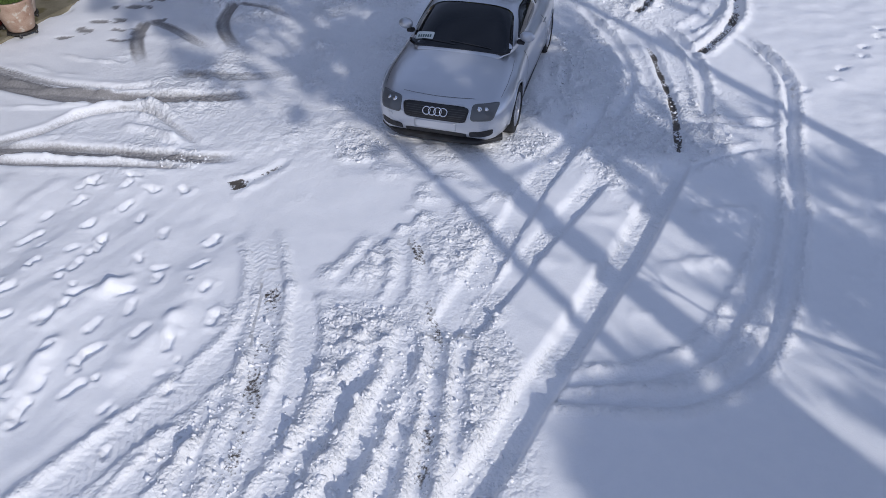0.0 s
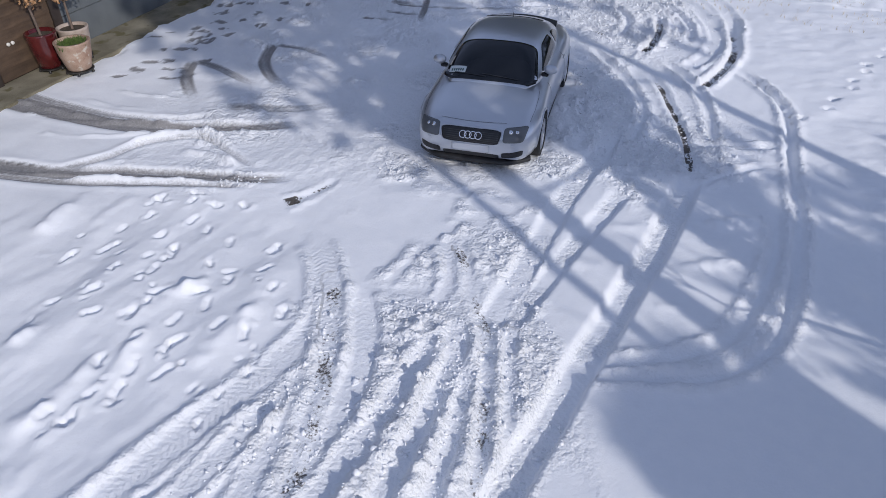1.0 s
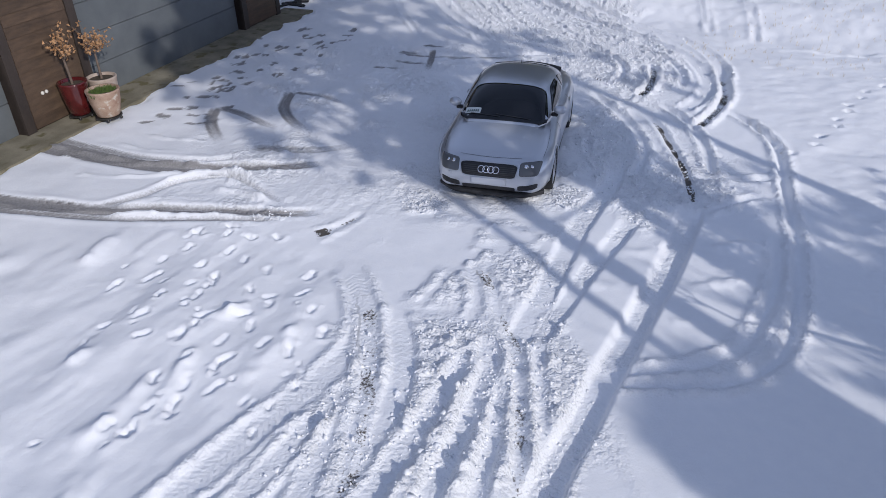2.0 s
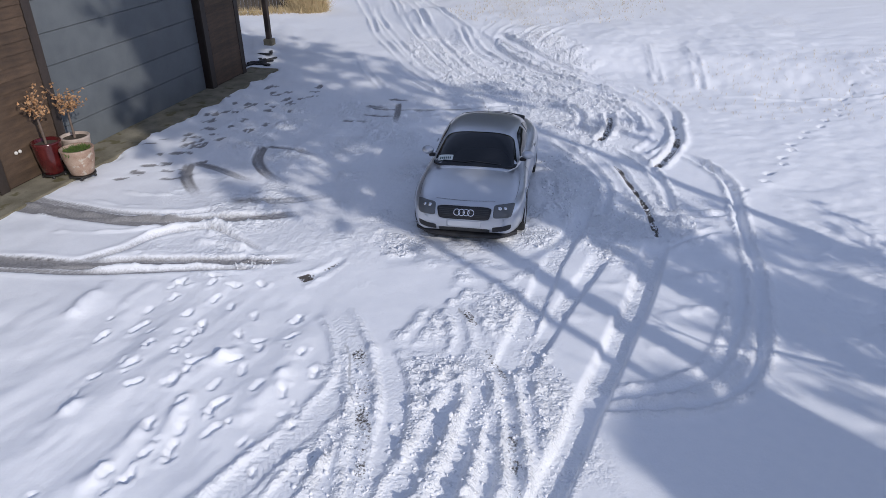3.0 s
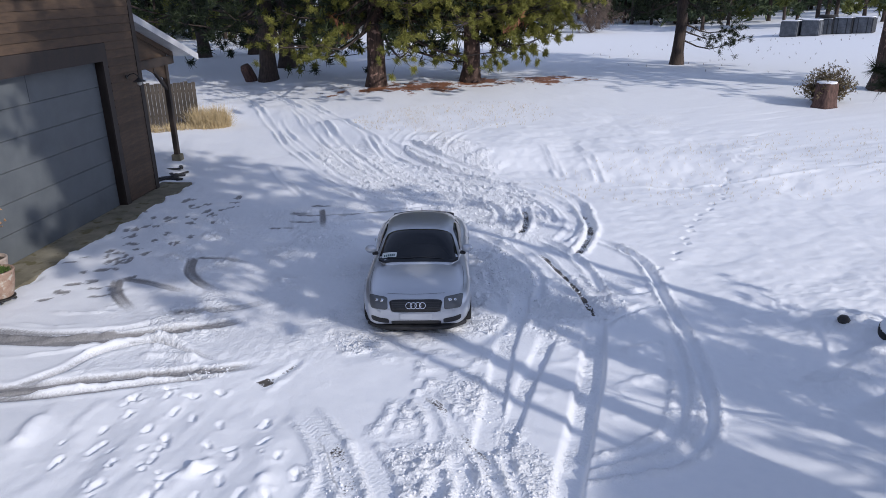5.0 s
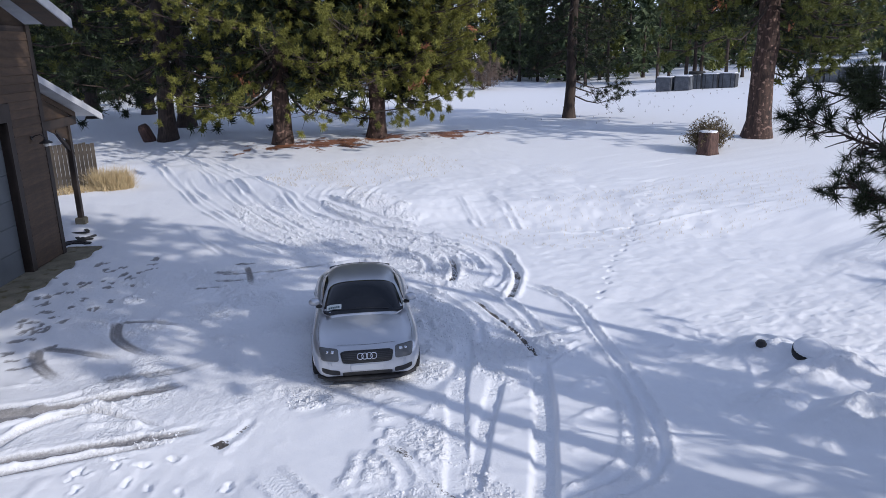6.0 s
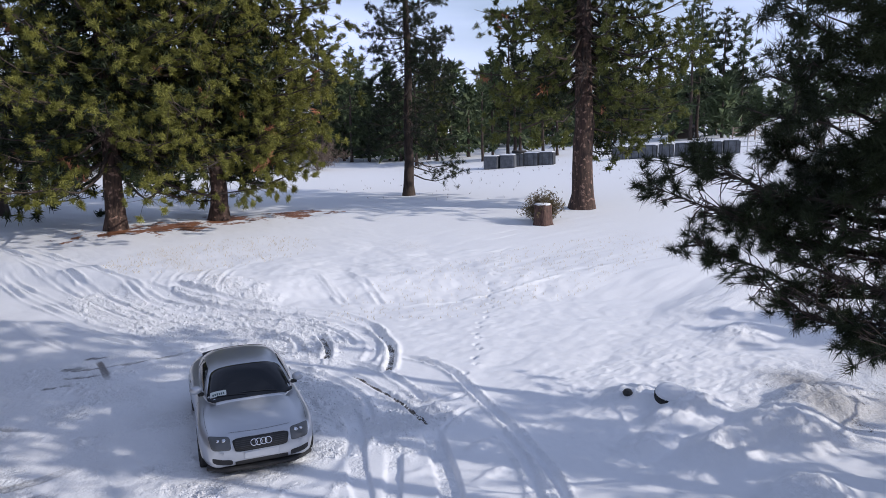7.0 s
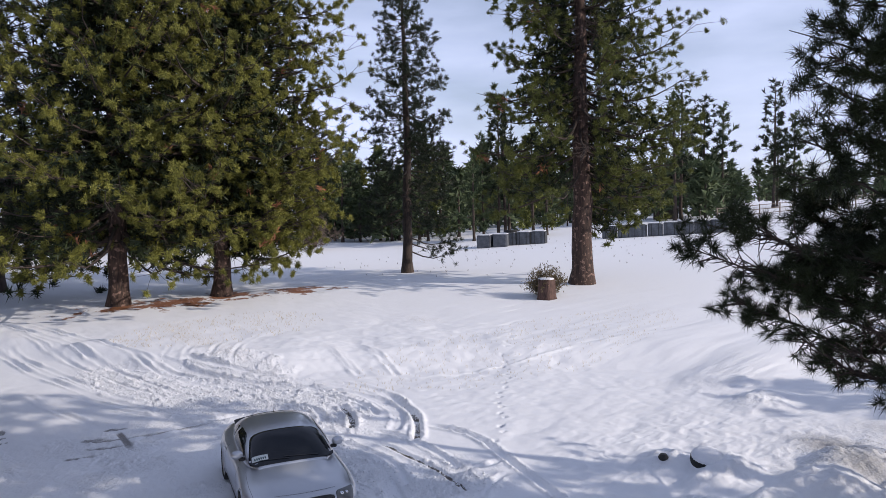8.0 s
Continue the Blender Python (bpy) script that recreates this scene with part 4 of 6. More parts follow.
def cast_patch(tree, corners, ray_dir, back, lift, squareness=5.0, rings=7, around=44, depth=0.015):
    """A panel with rounded corners that lies on the body: the outline is set in plan and cast on to the surface."""
    bm = bmesh.new()
    c = [Vector(p) for p in corners]
    dirv = Vector(ray_dir).normalized()

    def spot(u, v):
        a, b = c[0].lerp(c[1], u), c[3].lerp(c[2], u)
        p = a.lerp(b, v)
        hit, nor, _, _ = tree.ray_cast(p - dirv * back, dirv)
        return (hit, nor) if hit is not None else (p, -dirv)

    grid = []
    for k in range(rings + 2):
        r = min(k, rings) / rings
        row = []
        for j in range(around):
            a = 2 * math.pi * j / around
            ca, sa = math.cos(a), math.sin(a)
            q = (abs(ca) ** squareness + abs(sa) ** squareness) ** (-1 / squareness)
            hit, nor = spot(0.5 + 0.5 * r * q * ca, 0.5 + 0.5 * r * q * sa)
            row.append(hit + nor * (lift if k <= rings else -depth))
        grid.append(row)
    centre = bm.verts.new(grid[0][0])
    vs = [[bm.verts.new(p) for p in row] for row in grid[1:]]
    for j in range(around):
        bm.faces.new((centre, vs[0][j], vs[0][(j + 1) % around]))
        for a, b in zip(vs, vs[1:]):
            bm.faces.new((a[j], b[j], b[(j + 1) % around], a[(j + 1) % around]))
    bmesh.ops.recalc_face_normals(bm, faces=bm.faces)
    return bm


def strip_on(tree, pts, ray_dir, width, lift=0.0025, back=1.0):
    """A thin seam laid on the body along a line."""
    bm = bmesh.new()
    dirv = Vector(ray_dir).normalized()
    prev = None
    P = [Vector(p) for p in pts]
    fine = [P[i].lerp(P[i + 1], k / 8) for i in range(len(P) - 1) for k in range(8)] + [P[-1]]
    for i, p in enumerate(fine):
        tan = (fine[min(i + 1, len(fine) - 1)] - fine[max(i - 1, 0)]).normalized()
        side = tan.cross(dirv).normalized() * width / 2
        row = []
        for q in (p - side, p + side):
            hit, nor, _, _ = tree.ray_cast(q - dirv * back, dirv)
            row.append(bm.verts.new((hit + nor * lift) if hit is not None else q))
        if prev:
            bm.faces.new((prev[0], prev[1], row[1], row[0]))
        prev = row
    bmesh.ops.recalc_face_normals(bm, faces=bm.faces)
    return bm


def wheel(parent, x, y):
    side = 1 if y > 0 else -1
    hub = new("wheel")
    hub.parent = parent
    hub.matrix_local = pose(x, y, WHEEL_RAD - 0.01, -90 * side, 0, 0)
    r = WHEEL_RAD
    part("tyre", lathe([(0.20, -0.09), (r - 0.03, -0.108), (r - 0.008, -0.095), (r, -0.06), (r, 0.06), (r - 0.008, 0.095), (r - 0.03, 0.108), (0.225, 0.10), (0.215, 0.085), (0.20, 0.05)], 40), RUBBER, hub, "black winter tyre", True)
    bm = lathe([(0.216, 0.06), (0.222, 0.095), (0.208, 0.098), (0.198, 0.075), (0.195, 0.0), (0.05, -0.01)], 40)
    for k in range(6):
        m = Matrix.Rotation(k * math.pi / 3, 4, "Z")
        made = bmesh.ops.create_cube(bm, size=1.0)["verts"]
        bmesh.ops.transform(bm, matrix=m @ Matrix.Translation((0.12, 0, 0.07)) @ Matrix.Diagonal((0.17, 0.062, 0.022, 1)), verts=made)
        bmesh.ops.bevel(bm, geom=list({e for v in made for e in v.link_edges}), offset=0.006, segments=1, affect="EDGES")
    cap = lathe([(0.058, 0.05), (0.058, 0.088), (0.03, 0.094), (0.0001, 0.094)], 20)
    me = bpy.data.meshes.new("cap")
    cap.to_mesh(me)
    bm.from_mesh(me)
    bpy.data.meshes.remove(me)
    cap.free()
    part("rim", bm, RIM, hub, "six-spoke alloy rim", True)


def coupe(m):
    ob = base("sports_coupe", m, "silver two-door sports coupe parked on the snow", "car")
    rows = body_sections()
    rings = []
    for row in rows:
        half = (len(row) + 1) // 2
        rings.append(row)
    bm = bmesh.new()
    vrings = [[bm.verts.new(p) for p in row] for row in rings]
    n = len(vrings[0])
    for a, b in zip(vrings, vrings[1:]):
        for k in range(n - 1):
            bm.faces.new((a[k], a[k + 1], b[k + 1], b[k]))
    bm.faces.new(vrings[0])
    bm.faces.new(vrings[-1])
    bmesh.ops.remove_doubles(bm, verts=bm.verts, dist=0.0004)
    bmesh.ops.recalc_face_normals(bm, faces=bm.faces)
    full = BVHTree.FromBMesh(bm)
    # wheel housings open through the flanks
    gone = []
    for f in bm.faces:
        p = f.calc_center_median()
        if abs(p.y) > 0.55 and any((p.x - wx) ** 2 + (p.z - WHEEL_RAD) ** 2 < 0.345 ** 2 for wx in (WHEEL_F, WHEEL_R)):
            gone.append(f)
    bmesh.ops.delete(bm, geom=gone, context="FACES")
    part("body", bm, PAINT, ob, "silver painted body shell", True)
    cab_bm = loft(cabin_sections())
    cab = BVHTree.FromBMesh(cab_bm)
    part("cabin", cab_bm, PAINT, ob, "rounded silver roof", True)
    # arches, liners, wheels
    for wx in (WHEEL_F, WHEEL_R):
        for sy in (1, -1):
            path, liner = [], []
            for a in np.linspace(math.radians(-12), math.radians(192), 26):
                px, pz = wx + 0.352 * math.cos(a), WHEEL_RAD + 0.352 * math.sin(a)
                hit, nor, _, _ = full.ray_cast(Vector((px, sy * 1.5, pz)), Vector((0, -sy, 0)))
                py = hit.y if hit is not None else sy * 0.84
                path.append((px, py - sy * 0.004, pz))
            path = np.array(path)
            arch = tubes("wheel_arch", [(path, np.full(len(path), 0.017))], 8)
            mesh_part("wheel_arch", arch, PAINT, ob, "silver arch lip")
            lbm = bmesh.new()
            prev = None
            for px, py, pz in path:
                row = [lbm.verts.new((px, py - sy * 0.005, pz)), lbm.verts.new((px, sy * 0.5, pz))]
                if prev:
                    lbm.faces.new((prev[0], row[0], row[1], prev[1]))
                prev = row
            part("arch_liner", lbm, BLACK, ob, "black wheel housing")
            wheel(ob, wx, sy * 0.765)
    part("underbody", boxes(-1.85, 1.85, -0.6, 0.6, 0.16, 0.3, bevel=0.04), BLACK, ob, "black underbody")
    # glass
    part("windscreen", cast_patch(cab, [(0.955, 0.70, 0.9), (0.955, -0.70, 0.9), (0.22, -0.56, 1.25), (0.22, 0.56, 1.25)], (-0.5, 0, -0.86), 1.0, 0.004, 9.0, 12, 60), TINTED, ob, "dark tinted windscreen", True)
    part("rear_window", cast_patch(cab, [(-1.50, 0.42, 1.0), (-1.50, -0.42, 1.0), (-0.85, -0.47, 1.25), (-0.85, 0.47, 1.25)], (0.5, 0, -0.86), 1.0, 0.004, 6.0), TINTED, ob, "dark rear window", True)
    for sy in (1, -1):
        window = part("side_window", cast_patch(cab, [(0.62, sy * 0.8, 0.93), (-0.50, sy * 0.8, 0.95), (-0.43, sy * 0.8, 1.17), (0.07, sy * 0.8, 1.165)], (0, -sy, 0), 0.6, 0.004, 5.0), TINTED, ob, "dark side window", True)
        part("quarter_window", cast_patch(cab, [(-0.56, sy * 0.8, 0.965), (-1.02, sy * 0.8, 1.0), (-0.86, sy * 0.8, 1.095), (-0.52, sy * 0.8, 1.16)], (0, -sy, 0), 0.6, 0.004, 4.0), TINTED, ob, "dark quarter window", True)
        # lamps
        lamp = part("headlight", cast_patch(full, [(2.2, sy * 0.435, 0.56), (2.2, sy * 0.70, 0.575), (2.2, sy * 0.745, 0.765), (2.2, sy * 0.44, 0.745)], (-1, 0, -0.18), 0.3, 0.004, 7.0), LAMP_GLASS, ob, "smoked headlight glass", True)
        for yy, rr in ((0.53, 0.032), (0.61, 0.026)):
            hit, nor, _, _ = full.ray_cast(Vector((2.4, sy * yy, 0.735)), Vector((-1, 0, -0.18)).normalized())
            if hit is not None:
                bm = lathe([(rr, 0), (rr * 0.9, 0.006), (rr * 0.5, 0.012), (0.0001, 0.014)], 18)
                bmesh.ops.transform(bm, matrix=Matrix.Translation(hit + nor * 0.003) @ nor.to_track_quat("Z", "Y").to_matrix().to_4x4(), verts=bm.verts)
                part("lens", bm, CHROME, lamp, "bright projector lens", True)
        part("fog_intake", cast_patch(full, [(2.2, sy * 0.425, 0.275), (2.2, sy * 0.70, 0.33), (2.2, sy * 0.705, 0.415), (2.2, sy * 0.425, 0.375)], (-1, 0, 0), 0.3, 0.003, 6.0), BLACK, ob, "black side intake")
        part("washer_cover", cast_patch(full, [(2.2, sy * 0.545, 0.47), (2.2, sy * 0.60, 0.472), (2.2, sy * 0.60, 0.51), (2.2, sy * 0.545, 0.508)], (-1, 0, 0), 0.3, 0.003, 6.0, 3, 20), PAINT, ob, "headlight washer cover", True)
        tail = part("tail_light", cast_patch(full, [(-2.2, sy * 0.46, 0.66), (-2.2, sy * 0.72, 0.66), (-2.2, sy * 0.70, 0.78), (-2.2, sy * 0.46, 0.78)], (1, 0, 0), 0.4, 0.004, 5.0), RED_GLAZE, ob, "red tail light", True)
        # door mirrors
        mirror = part("door_mirror", mirror_shell(sy), PAINT, ob, "silver door mirror", True)
        arm = boxes(0.57, 0.64, sy * 0.70 if sy > 0 else sy * 0.80, sy * 0.80 if sy > 0 else sy * 0.70, 0.915, 0.965, bevel=0.01)
        part("mirror_arm", arm, BLACK, mirror)
        part("door_handle", boxes(-0.62, -0.47, sy * 0.872 - 0.008, sy * 0.872 + 0.008, 0.765, 0.795, bevel=0.006), PAINT, ob)
        part("door_seam", strip_on(full, [(0.62, sy * 0.9, 0.26), (0.60, sy * 0.9, 0.55), (0.55, sy * 0.9, 0.80)], (0, -sy, 0), 0.012), SEAM, ob, "dark door gap")
        part("door_seam", strip_on(full, [(-0.72, sy * 0.9, 0.30), (-0.70, sy * 0.9, 0.55), (-0.62, sy * 0.9, 0.82)], (0, -sy, 0), 0.012), SEAM, ob, "dark door gap")
        part("side_skirt", boxes(-0.83, 0.83, sy * 0.80 - 0.03, sy * 0.80 + 0.03, 0.15, 0.215, bevel=0.015), BLACK, ob, "black side skirt")
    part("bonnet_seam", strip_on(full, [(1.825, 0.45, 1.0), (1.85, 0.3, 1.0), (1.862, 0.15, 1.0), (1.866, 0, 1.0), (1.862, -0.15, 1.0), (1.85, -0.3, 1.0), (1.825, -0.45, 1.0)], (0, 0, -1), 0.005), SEAM, ob, "dark bonnet gap")
    for sy in (1, -1):
        part("bonnet_seam", strip_on(full, [(1.66, sy * 0.735, 1.2), (1.4, sy * 0.755, 1.2), (1.1, sy * 0.75, 1.2), (0.9, sy * 0.73, 1.2)], (0, 0, -1), 0.004), SEAM, ob, "dark bonnet gap")
    # front
    grille = part("grille", cast_patch(full, [(2.2, 0.375, 0.50), (2.2, -0.375, 0.50), (2.2, -0.42, 0.69), (2.2, 0.42, 0.69)], (-1, 0, -0.1), 0.3, 0.006, 7.0), BLACK, ob, "black grille with fine bars", True)
    part("grille_frame", ring_on(full, [(2.2, 0.385, 0.492), (2.2, -0.385, 0.492), (2.2, -0.43, 0.698), (2.2, 0.43, 0.698)], (-1, 0, -0.1), 7.0, 0.008), PAINT, ob, "silver grille surround")
    for z in (0.525, 0.55, 0.575, 0.60, 0.625, 0.65):
        part("grille_bar", strip_on(full, [(2.2, 0.375, z), (2.2, 0, z), (2.2, -0.375, z)], (-1, 0, -0.1), 0.005, 0.009, 0.3), SEAM, grille)
    for k in range(4):
        y = 0.105 - 0.07 * k
        hit, nor, _, _ = full.ray_cast(Vector((2.5, y, 0.635)), Vector((-1, 0, -0.1)).normalized())
        ringp = [(math.cos(a) * 0.047, math.sin(a) * 0.047, 0) for a in np.linspace(0, 2 * math.pi, 30)]
        nor = Vector((0.85, 0, 0.5)).normalized()
        mm = Matrix.Translation(hit + nor * (0.016 + 0.002 * (k % 2))) @ nor.to_track_quat("Z", "Y").to_matrix().to_4x4()
        part_me = tubes("badge_ring", [(np.array([mm @ Vector(p) for p in ringp]), np.full(30, 0.0075))], 6)
        mesh_part("badge_ring", part_me, CHROME, grille, "plain chrome ring")
    part("grille_badge", boxes(1.985, 1.998, -0.285, -0.21, 0.582, 0.597), CHROME, grille, "small bright badge")
    part("lower_intake", cast_patch(full, [(2.2, 0.385, 0.25), (2.2, -0.385, 0.25), (2.2, -0.39, 0.335), (2.2, 0.39, 0.335)], (-1, 0, 0), 0.3, 0.004, 8.0), BLACK, ob, "black lower intake", True)
    part("plate_panel", cast_patch(full, [(2.2, 0.265, 0.36), (2.2, -0.265, 0.36), (2.2, -0.265, 0.46), (2.2, 0.265, 0.46)], (-1, 0, 0), 0.3, 0.010, 16.0), PAINT, ob, "blank silver plate panel", True)
    lip = []
    for a in np.linspace(-1, 1, 29):
        y = 0.82 * a
        x = 1.985 - 0.05 * abs(a) ** 2 - 0.62 * max(0, abs(a) - 0.62) ** 1.3
        lip.append((x, y))
    bm = bmesh.new()
    prev = None
    for x, y in lip:
        row = [bm.verts.new(p) for p in ((x - 0.12, y * 0.93, 0.215), (x - 0.035, y * 0.96, 0.20), (x - 0.02, y * 0.965, 0.18), (x - 0.035, y * 0.955, 0.14), (x - 0.14, y * 0.92, 0.13))]
        if prev:
            for k in range(4):
                bm.faces.new((prev[k], prev[k + 1], row[k + 1], row[k]))
        prev = row
    part("front_lip", bm, BLACK, ob, "black chin spoiler", True)
    # rear spoiler
    sp = []
    for a in np.linspace(-1, 1, 17):
        sp.append((-1.66 + 0.10 * abs(a) ** 2.2, 0.60 * a, 0.955 - 0.035 * abs(a) ** 2))
    bm = bmesh.new()
    prev = None
    for x, y, z in sp:
        row = [bm.verts.new(p) for p in ((x + 0.09, y, z + 0.0), (x - 0.06, y, z + 0.035), (x - 0.065, y, z + 0.02), (x + 0.085, y, z - 0.02))]
        if prev:
            for k in range(4):
                bm.faces.new((prev[k], prev[(k + 1) % 4], row[(k + 1) % 4], row[k]))
        prev = row
    bmesh.ops.recalc_face_normals(bm, faces=bm.faces)
    part("rear_spoiler", bm, BLACK, ob, "dark rear spoiler")
    for sy in (1, -1):
        part("spoiler_foot", boxes(-1.66, -1.57, sy * 0.40 - 0.02, sy * 0.40 + 0.02, 0.86, 0.955), BLACK, ob)
    # wipers
    for y0, y1 in ((0.42, -0.12), (-0.05, -0.52)):
        part("wiper", strip_on(cab, [(0.935, y0, 1.0), (0.91, (y0 + y1) / 2, 1.0), (0.88, y1, 1.0)], (-0.5, 0, -0.86), 0.016, 0.012), BLACK, ob, "black wiper")
    # paper card behind the screen, its writing as bars
    card = part("dash_card", cast_patch(cab, [(0.885, -0.37, 1.0), (0.87, -0.62, 1.0), (0.765, -0.61, 1.06), (0.785, -0.365, 1.06)], (-0.5, 0, -0.86), 0.5, 0.007, 14.0, 5, 40, 0.004), CARD, ob, "pale paper card behind the windscreen")
    for k in range(6):
        y = -0.40 - 0.032 * k
        part("text_bar", cast_patch(cab, [(0.852, y, 1.0), (0.85, y - 0.022, 1.0), (0.812, y - 0.022, 1.03), (0.814, y, 1.03)], (-0.5, 0, -0.86), 0.5, 0.0085, 12.0, 2, 12, 0.002), INK, card)
    part("antenna", lathe([(0.022, 0), (0.006, 0.03), (0.003, 0.10), (0.0001, 0.101)], 10), BLACK, ob).location = (-0.78, 0, 1.225)
    return ob


def mirror_shell(sy):
    bm = bmesh.new()
    bmesh.ops.create_uvsphere(bm, u_segments=20, v_segments=14, radius=1.0)
    bmesh.ops.transform(bm, matrix=Matrix.Translation((0.58, sy * 0.825, 1.01)) @ Matrix.Rotation(radians(8 * sy), 4, "Z") @ Matrix.Diagonal((0.075, 0.10, 0.07, 1)), verts=bm.verts)
    for v in bm.verts:
        if v.co.x < 0.545:
            v.co.x = 0.545
    return bm


def ring_on(tree, corners, ray_dir, squareness, radius):
    """A rounded frame laid on the body."""
    c = [Vector(p) for p in corners]
    dirv = Vector(ray_dir).normalized()
    path = []
    for j in range(61):
        a = 2 * math.pi * j / 60
        ca, sa = math.cos(a), math.sin(a)
        q = (abs(ca) ** squareness + abs(sa) ** squareness) ** (-1 / squareness)
        u, v = 0.5 + 0.5 * q * ca, 0.5 + 0.5 * q * sa
        p = c[0].lerp(c[1], u).lerp(c[3].lerp(c[2], u), v)
        hit, nor, _, _ = tree.ray_cast(p - dirv * 0.3, dirv)
        path.append(hit if hit is not None else p)
    me = tubes("ring", [(np.array(path), np.full(61, radius))], 6)
    bm = bmesh.new()
    bm.from_mesh(me)
    bpy.data.meshes.remove(me)
    return bm


CAR_POSE = pose(0.50, 9.50, -0.045, 0, 0, -106.6)
coupe(CAR_POSE)


# ---- pines ----
def needle_mesh(name, centres, dirs, count, length, width, spread, seed, lift=0.0, jitter=0.0):
    """Tufts of needles: thin three-sided blades that fan out from each twig end."""
    g = np.random.default_rng(seed)
    n = len(centres)
    c = np.repeat(centres, count, 0)
    d = np.repeat(dirs, count, 0) + g.normal(0, spread, (n * count, 3))
    d[:, 2] += lift
    d /= np.linalg.norm(d, axis=1)[:, None] + 1e-9
    side = np.cross(d, g.normal(0, 1, (n * count, 3)))
    side /= np.linalg.norm(side, axis=1)[:, None] + 1e-9
    ln = length * g.uniform(0.7, 1.15, (n * count, 1))
    back = c - np.repeat(dirs, count, 0) * g.uniform(0, length * 0.7, (n * count, 1))
    back = back + g.normal(0, 1, (n * count, 3)) * jitter
    p0, p1 = back - side * width / 2, back + side * width / 2
    p2 = back + d * ln
    verts = np.stack((p0, p1, p2), 1).reshape(-1, 3)
    me = bpy.data.meshes.new(name)
    me.vertices.add(len(verts))
    me.vertices.foreach_set("co", verts.ravel())
    k = len(verts) // 3
    me.loops.add(len(verts))
    me.loops.foreach_set("vertex_index", np.arange(len(verts)))
    me.polygons.add(k)
    me.polygons.foreach_set("loop_start", np.arange(k) * 3)
    me.update(calc_edges=True)
    return me


def pine(name, label, x, y, height, trunk_r, crown_low, crown_r, limbs, tufts, seed, needle=None, bark=None, count=12, length=0.24, width=0.022, profile=0.62, lean=(0.0, 0.0), droop=0.25, tips=(), rust=0, sparse=1.0, group="", at_origin=False, skirt=1.0, twig_len=0.9, gap=None, twig_tubes=True, puff=0.0, tip_weight=6.5, fine_below=0.0, open_side=None, thin=None, fine=None, spread_in=2.2, per_twig=5, core=0, tip_twig=1.0):
    """A pine: tapered trunk, whorled limbs with side twigs, and needle tufts along the twigs."""
    needle, bark = needle or NEEDLE, bark or BARK
    g = np.random.default_rng(seed)
    z0 = 0.0 if at_origin else lie(x, y) - 0.08
    ob = base(name, pose(x, y, z0), label, "tree", group)
    hs = np.linspace(0, 1, 26)
    wob = np.cumsum(g.normal(0, 0.012, (26, 2)), 0) * height * 0.12
    axis = np.stack((wob[:, 0] + lean[0] * hs * height, wob[:, 1] + lean[1] * hs * height, hs * height), 1)
    axis[:, :2] -= axis[0, :2]
    rad = trunk_r * (1 - hs) ** 0.8 + 0.02
    rad[0] *= 1.35
    rad[1] *= 1.05
    trunk_sides = 14
    tv, tf = tube_arrays(axis, rad, trunk_sides)
    swell = 1 + 0.05 * np.sin(np.arange(len(tv)) * 2.4) + g.normal(0, 0.03, len(tv))
    centre = np.repeat(axis, trunk_sides, 0)
    tv = centre + (tv - centre) * swell[:, None]
    mesh_part("trunk", mesh_from("trunk", tv, tf), bark, ob)

    def stem(z):
        return np.array([np.interp(z, axis[:, 2], axis[:, k]) for k in range(3)])

    jobs, centres, dirs = [], [], []
    plan = []
    for k in range(limbs):
        f = ((k + g.uniform(0, 1)) / limbs) ** 0.9
        z = crown_low + (height * 0.985 - crown_low) * f
        az = k * 2.39996 + g.uniform(-0.5, 0.5)
        grow = (1 - f) ** profile * (0.55 + 0.45 * min(1, (f + 0.04) / 0.12) if skirt < 1 else 1)
        ln = max(0.35, crown_r * grow * g.uniform(0.72, 1.12))
        if gap and any(lo < z < hi and g.uniform() > keep for lo, hi, keep in gap):
            continue
        plan.append((z, az, ln, f, None))
    for tip in tips:
        plan.append((None, 0, 0, 0.1, np.array(tip, float) - np.array([x, y, z0])))
    weights = np.array([max(p[2], 1.0) if p[4] is None else tip_weight(p[4] + np.array([x, y, z0])) if callable(tip_weight) else tip_weight for p in plan])
    quota = np.maximum(2, (tufts * weights ** 1.35 / (weights ** 1.35).sum())).astype(int)
    twig_jobs = []
    jobs_of = []
    for (z, az, ln, f, tip), q in zip(plan, quota):
        if tip is None:
            root = stem(z)
            rise = -droop + 0.75 * f + g.uniform(-0.12, 0.12)
            end = root + np.array([math.cos(az) * ln, math.sin(az) * ln, ln * rise])
        else:
            root, end = stem(max(tip[2] + 0.4, 1.2)), tip
            ln = float(np.linalg.norm(end - root))
        jobs_of.append((root, end))
        s = np.linspace(0, 1, 7)[:, None]
        path = root * (1 - s) + end * s
        path[:, 2] += (-0.10 * np.sin(s[:, 0] * math.pi) + 0.10 * s[:, 0] ** 3) * ln
        path[1:] += g.normal(0, 0.03 * ln ** 0.5, (6, 3))
        r0 = min(trunk_r * 0.32, 0.016 * ln + 0.012)
        jobs.append((path, np.linspace(r0, 0.008, 7)))
        twigs = max(3, int(q / per_twig))
        fwd = (end - root) / (ln + 1e-6)
        for t in np.clip(g.beta(spread_in, 1.2, twigs), 0.12, 1):
            p = np.array([np.interp(t, s[:, 0], path[:, k]) for k in range(3)])
            out = fwd * 0.7 + g.normal(0, 0.62, 3)
            out[2] = out[2] * 0.75 + 0.18
            out /= np.linalg.norm(out)
